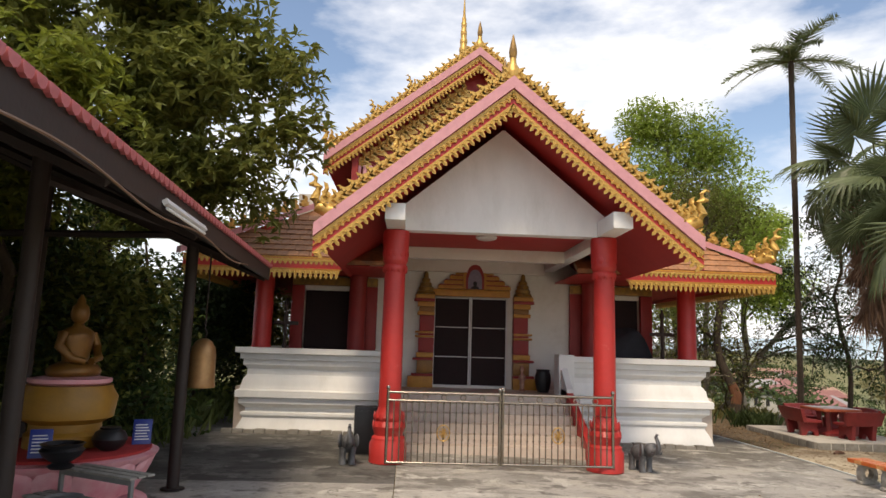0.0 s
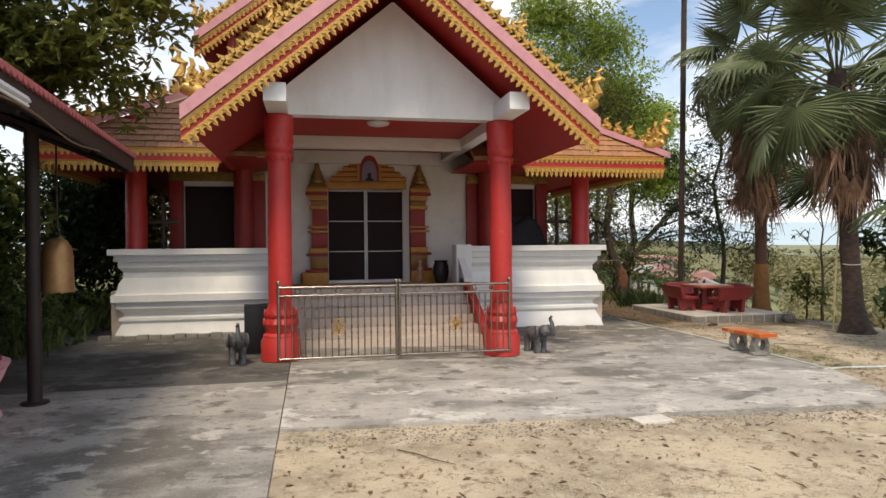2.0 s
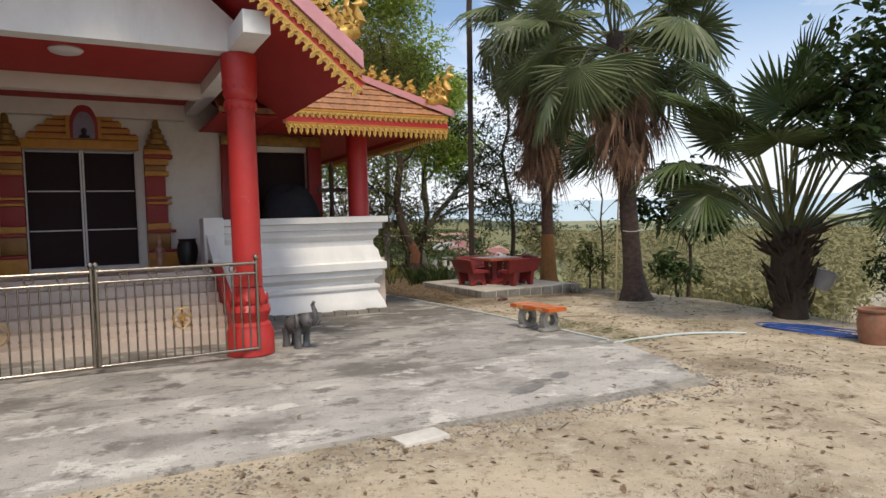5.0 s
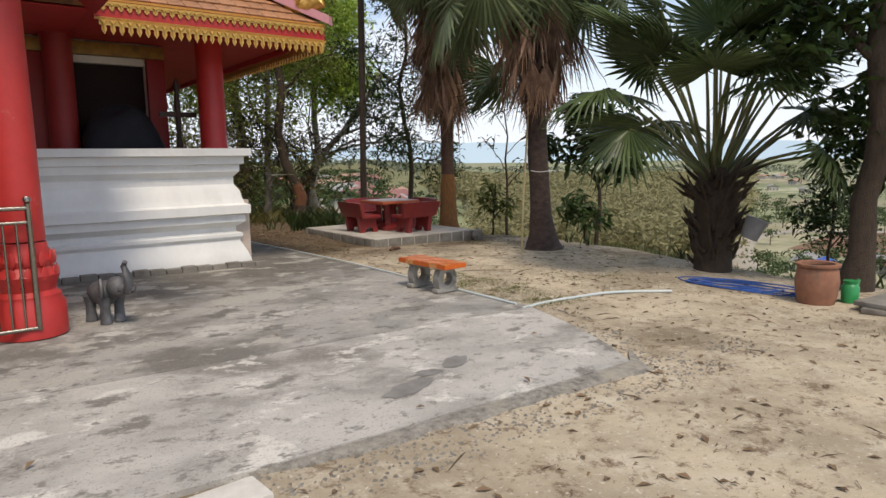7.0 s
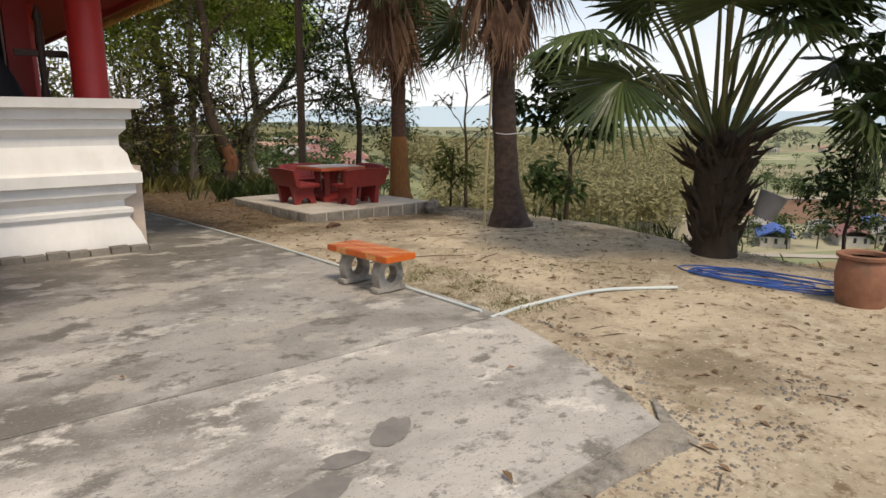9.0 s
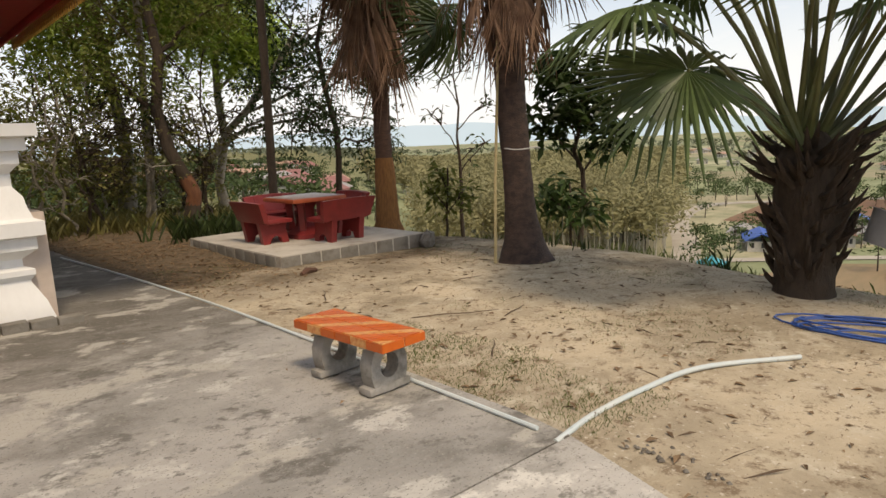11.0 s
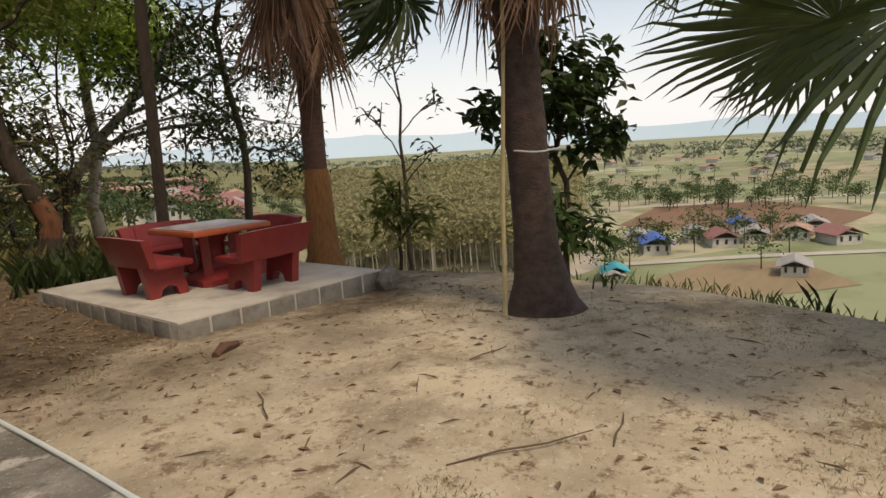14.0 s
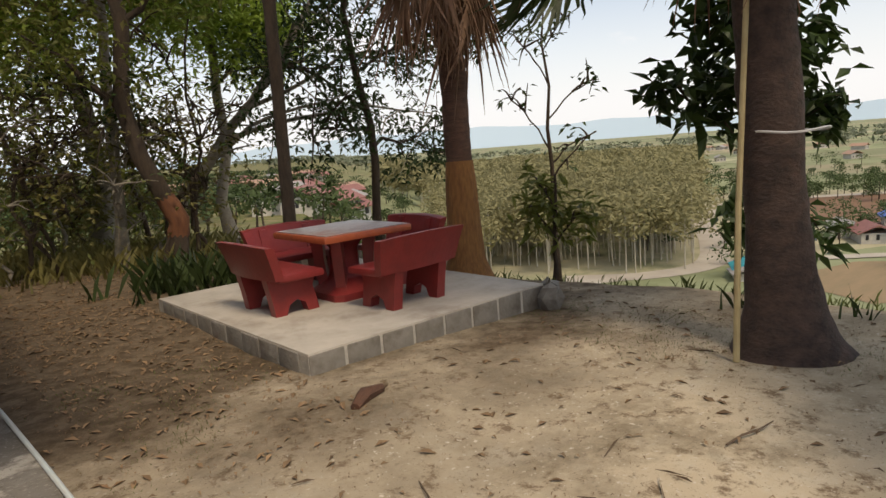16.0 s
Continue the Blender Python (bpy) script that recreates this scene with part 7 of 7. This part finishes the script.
for k in range(46):
    # From 34 on: unseen trees added to block skylight into the shelter.
    if k >= 34:
        x, y = -11.5 - wood.uniform(0, 3), -7 + 1.7 * (k - 34)
    elif k < 17:
        x, y = -4.6 - wood.uniform(0, 9), 11.5 + 12 * wood.random()
        if x > -5.4 and y < 13:
            y += 6
    else:
        x, y = 3.5 + wood.uniform(0, 9.5), 24.5 + 7 * wood.random() + (3.5 if k % 2 else 0)
    h = wood.uniform(3.2, 5.5) if k % 3 else wood.uniform(1.2, 2.2)
    lm = (LEAF_OLIVE, LEAF_MID, LEAF_DARK if k < 17 or k >= 34 else LEAF_YELLOW, LEAF_MID)[k % 4]
    gz = ground_z(x, y)
    lean = wood.uniform(-0.9, 0.9)
    tree("woodland_tree" if h > 2.5 else "bush", "scrubby woodland tree with thin stems" if h > 2.5 else "low scrubby bush at the wood edge", (x, y), (x + lean, y + wood.uniform(-0.5, 0.5), gz + h), 0.06 if h > 2.5 else 0.03, 0.02, BARK_PALE if k % 2 else BARK_DARK, [(0.3 + 0.12 * q, wood.uniform(-1.3, 1.3), wood.uniform(-1.2, 0.6), wood.uniform(0.2, 1.0)) for q in range(5)], lm, [(x + lean * q / 3 + wood.uniform(-0.8, 0.8), y - 0.3, gz + h * (0.25 + 0.22 * q)) for q in range(4)], 1.05, (3200 if x < 0 else 400) if h > 2.5 else (1800 if x < 0 else 600), 0.18, 0.048, 100 + k, 2, 0.9, 0.2, 0.05, 3)

# ---- ground cover ----
gr = random.Random(9)


def scatter(name, label, material, count, area, make, keep=lambda x, y: True, lift=0.0):
    v, f = [], []
    n = 0
    while n < count:
        x, y = gr.uniform(*area[:2]), gr.uniform(*area[2:])
        if not keep(x, y):
            continue
        n += 1
        z = ground_z(x, y) + lift
        if x > 7.9:
            z += 0.05 * noise.noise((x * 0.7, y * 0.7, 0)) + 0.02 * noise.noise((x * 2.3, y * 2.3, 3))
        a, b2 = make(Vector((x, y, z)))
        o = len(v)
        v += a
        f += [tuple(i + o for i in q) for q in b2]
    return tagged(new(name, leaf_mesh(name, v, f, material)), label, "ground cover", kind="stuff")


def dry_leaf(p):
    a = gr.uniform(0, 6.28)
    k = 0.006 + 0.045 * gr.random() ** 4.5
    h = k * gr.uniform(0.25, 0.5)
    u, w = Vector((math.cos(a), math.sin(a), gr.uniform(-0.1, 0.3))), Vector((-math.sin(a), math.cos(a), gr.uniform(-0.2, 0.2)))
    p = p + Vector((0, 0, 0.006))
    return [tuple(p - u * k), tuple(p + w * h + Vector((0, 0, 0.012))), tuple(p + u * k), tuple(p - w * h + Vector((0, 0, 0.012)))], [(0, 1, 2, 3)]


def blade(hmin, hmax, spread, n):
    def make(p):
        v, f = [], []
        for _ in range(n):
            a, h = gr.uniform(0, 6.28), gr.uniform(hmin, hmax)
            q = p + Vector((gr.gauss(0, spread), gr.gauss(0, spread), -0.01))
            d = Vector((math.cos(a), math.sin(a), 0))
            w = Vector((-d.y, d.x, 0)) * h * 0.06
            o = len(v)
            v += [tuple(q - w), tuple(q + w), tuple(q + d * h * 0.25 + Vector((0, 0, h * 0.65)) + w * 0.7), tuple(q + d * h * 0.6 + Vector((0, 0, h)))]
            f.append((o, o + 1, o + 2, o + 3))
        return v, f
    return make


def off_slab(x, y):
    if x < -0.05:
        return False
    return y < 6.85 or x > right_edge(y) + 0.04


scatter("leaf_litter", "scattered dry brown leaves on the sand", LITTER, 13000, (-0.1, 13, -2, 23), dry_leaf, lambda x, y: off_slab(x, y) and not (9.4 < x < 12.2 and 14.8 < y < 18.2) and noise.noise((x * 0.9, y * 0.9, 2)) > -0.25 + 0.5 * (gr.random() - 0.5))
scatter("slab_litter", "few dry leaves on the concrete", LITTER, 90, (-3, 7.6, 7, 13.4), dry_leaf, lambda x, y: not off_slab(x, y) and y < 13.4, 0.047)
scatter("shade_litter", "dark fallen leaves beside the platform", LITTER, 3000, (7.95, 9.45, 13.2, 20), dry_leaf, lambda x, y: gr.random() < (y - 12.5) / 5)
scatter("wood_litter", "thick dry leaf litter under the trees", LITTER, 4200, (7.9, 12, 17, 23.5), dry_leaf, lambda x, y: not (9.4 < x < 12.2 and y < 18.2))


def mossy(x, y):
    return off_slab(x, y) and noise.noise((x * 0.55, y * 0.55, 7)) > 0.22


scatter("grass", "short thin grass in patches on the soil", GRASS, 5200, (0, 12.8, 3, 16), blade(0.008, 0.028, 0.05, 5), mossy)
scatter("edge_grass", "thin grass along the concrete edge", GRASS, 1800, (7.9, 9.4, 8.6, 11.4), blade(0.01, 0.035, 0.04, 5), lambda x, y: off_slab(x, y) and (x - 7.9) < 0.9 + 0.5 * noise.noise((x, y, 1)) and 8.7 < y)
scatter("slope_grass", "rough grass and weeds down the slope", GRASS, 6500, (13.2, 30, 2, 24), blade(0.04, 0.18, 0.1, 4), lambda x, y: x > 13.4 + 0.5 * math.sin(y * 0.6))
scatter("strap_leaves", "clump of long dark green strap leaves", DEEP_GRASS, 36, (9.3, 11.0, 18.6, 19.9), blade(0.25, 0.55, 0.12, 6))
scatter("wood_undergrowth", "green undergrowth at the wood edge", LEAF_OLIVE, 420, (7.5, 12.5, 21.5, 27), blade(0.12, 0.45, 0.2, 5))
scatter("shelter_undergrowth", "rough grass behind the shelter", GRASS, 1600, (-12, -4.2, 11.5, 24), blade(0.2, 0.6, 0.2, 5))
scatter("edge_plants", "weeds along the lip of the yard", DEEP_GRASS, 9, (12.8, 13.8, 6, 13.5), blade(0.12, 0.30, 0.07, 8), lambda x, y: math.hypot(x - 11.9, y - 12.6) > 0.7)


def pebble(p):
    r = gr.uniform(0.006, 0.018)
    return [tuple(p + Vector(q) * r) for q in ((1, 0, 0), (0, 1, 0), (-1, 0, 0), (0, -1, 0), (0, 0, 0.8))], [(0, 1, 4), (1, 2, 4), (2, 3, 4), (3, 0, 4)]


scatter("gravel", "small stones and grit along the slab edge", CONC_BLOCK, 1800, (-0.1, 8.4, 6.35, 8.6), pebble, lambda x, y: off_slab(x, y) and (y < 6.86 or x - right_edge(y) < 0.4))


def twig(p):
    a, k = gr.uniform(0, 6.28), 0.02 + 0.13 * gr.random() ** 3
    u, w = Vector((math.cos(a), math.sin(a), 0)) * k, Vector((-math.sin(a), math.cos(a), 0)) * 0.003
    p = p + Vector((0, 0, 0.008))
    return [tuple(p - u - w), tuple(p - u + w), tuple(p + u * 0.3 + w + Vector((0, 0, 0.012))), tuple(p + u - w * 0.2)], [(0, 1, 2, 3)]


scatter("twigs_on_soil", "fallen dry twigs on the sand", TWIG, 280, (1, 12.6, 3, 20), twig, lambda x, y: off_slab(x, y) and not (9.3 < x < 12.3 and 14.8 < y < 18.3))

# damp spots on the apron
DAMP = mat("damp_spot", (0.17, 0.16, 0.145), (0.24, 0.23, 0.21), 6, 0.7, 0.2, coords="World")
for x, y, rx, ry, turn in ((5.22, 7.42, 0.24, 0.10, 20), (5.52, 7.62, 0.12, 0.07, 0), (5.86, 7.72, 0.17, 0.09, 35)):
    ring = []
    for k in range(28):
        a = 2 * math.pi * k / 28
        r = 1 + 0.35 * noise.noise((2 * math.cos(a) + x * 3, 2 * math.sin(a), y))
        c, d = rx * r * math.cos(a), ry * r * math.sin(a)
        px, py = x + c * math.cos(radians(turn)) - d * math.sin(radians(turn)), y + c * math.sin(radians(turn)) + d * math.cos(radians(turn))
        ring.append((px, py, ground_z(px, py) + 0.039))
    tagged(new("damp_spot", leaf_mesh("damp_spot", ring, [tuple(range(28))], DAMP)), "dark damp spot on the concrete", "stain", kind="stuff")

# long dry sticks on the sand
for x, y, ln, turn in ((9.25, 11.2, 0.42, -32), (9.75, 10.9, 0.22, 15), (8.9, 12.9, 0.25, 60), (1.1, 5.9, 0.32, -50), (10.4, 12.2, 0.2, -10), (8.7, 10.2, 0.2, 40)):
    st = [(-ln, 0, 0.012), (-0.3 * ln, 0.04 * ln, 0.016), (0.3 * ln, -0.03 * ln, 0.014), (ln, 0.05 * ln, 0.01)]
    solid("dry_stick", Shape().tube(st, [0.005, 0.006, 0.005, 0.003], 6), TWIG, "thin dry stick fallen on the sand", "stick", m=T((x, y, ground_z(x, y) + 0.05 * noise.noise((x * 0.7, y * 0.7, 0)) * (x > 7.9) + 0.005)) @ pose(0, 0, 0, 0, 0, turn), group="fallen sticks")

# ---- valley ----


def valley_strip(name, pts, width, material, label, lift=0.12):
    s = Shape()
    pts = smooth_line(pts, 6)
    v = []
    for i, p in enumerate(pts):
        a, b2 = pts[max(i - 1, 0)], pts[min(i + 1, len(pts) - 1)]
        d = Vector((b2[0] - a[0], b2[1] - a[1])).normalized()
        n = Vector((-d.y, d.x)) * width / 2
        for sg in (-1, 1):
            x, y = p[0] + n.x * sg, p[1] + n.y * sg
            v.append((x, y, ground_z(x, y) + lift))
    s.add(v, [(2 * i, 2 * i + 1, 2 * i + 3, 2 * i + 2) for i in range(len(pts) - 1)])
    solid(name, s, material, label, "road", "structure", smooth=0)


valley_strip("road_valley", [(110, 92), (121.3, 79.4), (137.7, 75.2), (165, 88), (190, 103), (210, 112), (228, 117), (250, 116.4), (270, 95), (288, 72), (330, 20)], 6.5, ROAD, "pale winding dirt road in the valley")
valley_strip("road_village", [(137.7, 75.2), (150, 60), (163.7, 42.9), (185, 10)], 4.0, ROAD, "pale village lane", 0.2)
valley_strip("road_left", [(121.3, 79.4), (100, 92), (84, 104), (60, 120)], 4.0, ROAD, "pale village lane", 0.16)
for poly, m, lb in (([(205, 96), (262, 104), (285, 68), (250, 30), (190, 40)], FIELD_BROWN, "ploughed brown field"), ([(128, 58), (150, 52), (160, 36), (140, 22), (118, 40)], FIELD_TAN, "tan dry field with rows")):
    n = len(poly)
    solid("field", Shape().add([(x, y, ground_z(x, y) + 0.1) for x, y in poly], [tuple(range(n))]), m, lb, "field", "structure", smooth=0)


def house(x, y, w, d, h, rz, roof, label):
    z = ground_z(x, y)
    w, d, h = w * 0.78, d * 0.78, h * 0.8
    t = thing("house", label, "house", T((x, y, z)) @ pose(0, 0, 0, 0, 0, rz), "village houses")
    part("wall", Shape().box(-w / 2, w / 2, -d / 2, d / 2, -0.5, h), HOUSE_WALL, t, "", None, 0)
    e = 0.9
    part("roof", Shape().prism([(-d / 2 - e, h - 0.1), (0, h + d * 0.28), (d / 2 + e, h - 0.1), (d / 2 + e, h + 0.1), (0, h + d * 0.28 + 0.2), (-d / 2 - e, h + 0.1)], -w / 2 - e, w / 2 + e, "x"), roof, t, "", None, 0)
    for k in range(3):
        wx = -w / 2 + w * (k + 0.5) / 3
        part("window", Shape().box(wx - 0.6, wx + 0.6, -d / 2 - 0.06, -d / 2 - 0.005, 0.9, 2.1), HOUSE_DARK, t, "", None, 0)
        part("window", Shape().box(-w / 2 - 0.06, -w / 2 - 0.005, -d / 2 + d * (k + 0.3) / 3, -d / 2 + d * (k + 0.6) / 3, 0.9, 2.1), HOUSE_DARK, t, "", None, 0)


hrng = random.Random(14)
for x, y, w, d, h, rz, rf, lb in ((129.5, 64, 7, 5, 2.2, 30, ROOF_CYAN, "small hut with a cyan sheet roof"), (126, 63, 5, 4, 1.8, 35, ROOF_GREY, "low grey roofed shed"), (163, 68, 14, 8, 3, 25, ROOF_BLUE, "house with a bright blue sheet roof"), (172, 76, 10, 7, 3, 20, ROOF_GREY, "house with a grey sheet roof"), (176, 56, 11, 8, 3, 30, ROOF_RED, "house with a dull red roof"), (184, 50, 11, 7, 3, 15, ROOF_GREY, "house with a grey sheet roof"), (182, 64, 12, 7, 3, 25, ROOF_GREY, "house with a grey sheet roof"), (203, 58, 9, 7, 3, 20, ROOF_BLUE, "house with a bright blue sheet roof"), (192, 42, 13, 8, 3, 10, ROOF_ORANGE, "house with an orange tiled roof"), (188, 32, 11, 8, 3, 40, ROOF_RED, "house with a dull red roof"), (205, 40, 12, 8, 3, 15, ROOF_GREY, "house with a grey sheet roof"), (146, 34, 9, 6, 2.5, 10, ROOF_GREY, "grey shed in the fields")):
    house(x, y, w, d, h, rz, rf, lb)
for k in range(26):
    a = radians(hrng.uniform(55, 76))
    r = hrng.uniform(95, 230)
    x, y = 8 + r * math.cos(a), 12 + r * math.sin(a)
    house(x, y, hrng.uniform(8, 13), hrng.uniform(6, 8), 3, hrng.uniform(0, 90), (ROOF_ORANGE, ROOF_RED, ROOF_GREY)[k % 3], ("house with an orange tiled roof", "house with a dull red roof", "house with a grey sheet roof")[k % 3])
for k in range(22):
    x, y = 300 + hrng.uniform(0, 500), hrng.uniform(60, 420)
    house(x, y, 14, 9, 4, hrng.uniform(0, 90), (ROOF_GREY, ROOF_ORANGE)[k % 2], "distant pale village house")


def far_wood(name, label, bark, lm, spots, hmin, hmax, nl, size, seed, rad=0.3):
    """A stand of far trees in one object: stems and a loose canopy of leaf blades."""
    rng = random.Random(seed)
    s = Shape()
    v, f = [], []
    for x, y in spots:
        z = ground_z(x, y)
        h = rng.uniform(hmin, hmax)
        s.tube([(x, y, z - 0.3), (x + rng.gauss(0, 0.3), y, z + h * 0.5), (x + rng.gauss(0, 0.5), y, z + h * 0.9)], [0.16, 0.12, 0.04], 4)
        for _ in range(nl):
            u = rng.random()
            c = Vector((x + rng.gauss(0, h * rad * 0.6), y + rng.gauss(0, h * rad * 0.6), z + h * (0.48 + 0.52 * u ** 0.7)))
            d = Vector((rng.gauss(0, 1), rng.gauss(0, 1), rng.gauss(0, 0.7))).normalized() * size * rng.uniform(0.5, 1.2)
            e = d.cross(Vector((rng.gauss(0, 1), rng.gauss(0, 1), 1))).normalized() * size * 0.35
            o = len(v)
            v += [tuple(c - d), tuple(c + e), tuple(c + d), tuple(c - e)]
            f.append((o, o + 1, o + 2, o + 3))
    t = thing(name, label, "trees", kind="stuff")
    part("stems", s, bark, t, "", None, 0)
    part("foliage", leaf_mesh("foliage", v, f, lm), lm, t)


wr = random.Random(61)


def polar(n, a0, a1, r0, r1, p=1.0):
    out = []
    for _ in range(n):
        a, r = radians(wr.uniform(a0, a1)), r0 + (r1 - r0) * wr.random() ** p
        out.append((7 + r * math.sin(a), 10 + r * math.cos(a)))
    return out


PALE_STEM = mat("pale_rubber_stem", (0.50, 0.46, 0.38), None, 1, 0.9, 0.0)
FAR_OLIVE = mat("olive_plantation_leaf", (0.29, 0.265, 0.135), (0.25, 0.23, 0.115), 0.05, 0.9, 0.0, vary=0.1, trans=0.3, coords="World")
FAR_GREEN = mat("far_tree_leaf", (0.075, 0.105, 0.035), (0.05, 0.08, 0.028), 0.05, 0.7, 0.0, vary=0.35, trans=0.2, coords="World")
far_wood("rubber_plantation", "pale stemmed plantation wood filling the valley side", PALE_STEM, FAR_OLIVE, polar(700, 41, 62.3, 135, 290, 0.8), 12, 16, 170, 0.8, 62)
far_wood("rubber_plantation", "pale stemmed plantation canopy farther out", PALE_STEM, FAR_OLIVE, polar(900, 36, 63, 280, 640, 0.8), 12, 16, 60, 1.9, 63)
far_wood("valley_trees", "dark green valley trees in rows and clumps", BARK_DARK, FAR_GREEN, polar(90, 62, 85, 255, 330) + polar(60, 60, 90, 330, 520) + [(x + wr.gauss(0, 3), y + wr.gauss(0, 3)) for x, y in ((150, 80), (158, 78), (170, 70), (180, 72), (188, 58), (196, 66), (168, 50), (198, 50), (176, 40), (154, 70), (140, 88), (146, 92), (205, 110), (195, 108), (160, 95), (168, 100), (176, 106), (215, 62), (166, 60), (171, 64), (158, 64), (180, 58), (187, 46), (192, 54), (199, 46), (148, 72), (134, 70), (136, 58), (124, 68), (150, 44), (210, 52), (178, 70))], 4, 8, 130, 0.6, 64, 0.45)
far_wood("town_trees", "green trees among the town roofs", BARK_DARK, FAR_GREEN, polar(300, 4, 38, 60, 300), 3, 5.5, 110, 0.5, 65, 0.5)
# Leaf green paled and greyed, so distance haze sits in the colour.
FAR_PALE = mat("hazed_far_leaf", (0.17, 0.19, 0.12), (0.12, 0.14, 0.09), 0.01, 0.8, 0.0, vary=0.25, coords="World")
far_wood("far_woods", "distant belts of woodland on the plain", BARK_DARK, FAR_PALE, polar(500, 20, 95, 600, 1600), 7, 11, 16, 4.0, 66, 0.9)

# distant hills, their haze painted as a pale blue that glows
hv, hf = [], []
N = 160
for i in range(N + 1):
    a = radians(-40 + 200 * i / N)
    r = 4200
    x, y = r * math.sin(a), r * math.cos(a)
    h = 70 + 60 * noise.noise((i * 0.09, 0.3, 0)) + 22 * noise.noise((i * 0.33, 2.3, 0))
    hv += [(x, y, -60), (x * 1.0, y * 1.0, max(h, 10))]
    if i:
        hf.append((2 * i - 2, 2 * i, 2 * i + 1, 2 * i - 1))
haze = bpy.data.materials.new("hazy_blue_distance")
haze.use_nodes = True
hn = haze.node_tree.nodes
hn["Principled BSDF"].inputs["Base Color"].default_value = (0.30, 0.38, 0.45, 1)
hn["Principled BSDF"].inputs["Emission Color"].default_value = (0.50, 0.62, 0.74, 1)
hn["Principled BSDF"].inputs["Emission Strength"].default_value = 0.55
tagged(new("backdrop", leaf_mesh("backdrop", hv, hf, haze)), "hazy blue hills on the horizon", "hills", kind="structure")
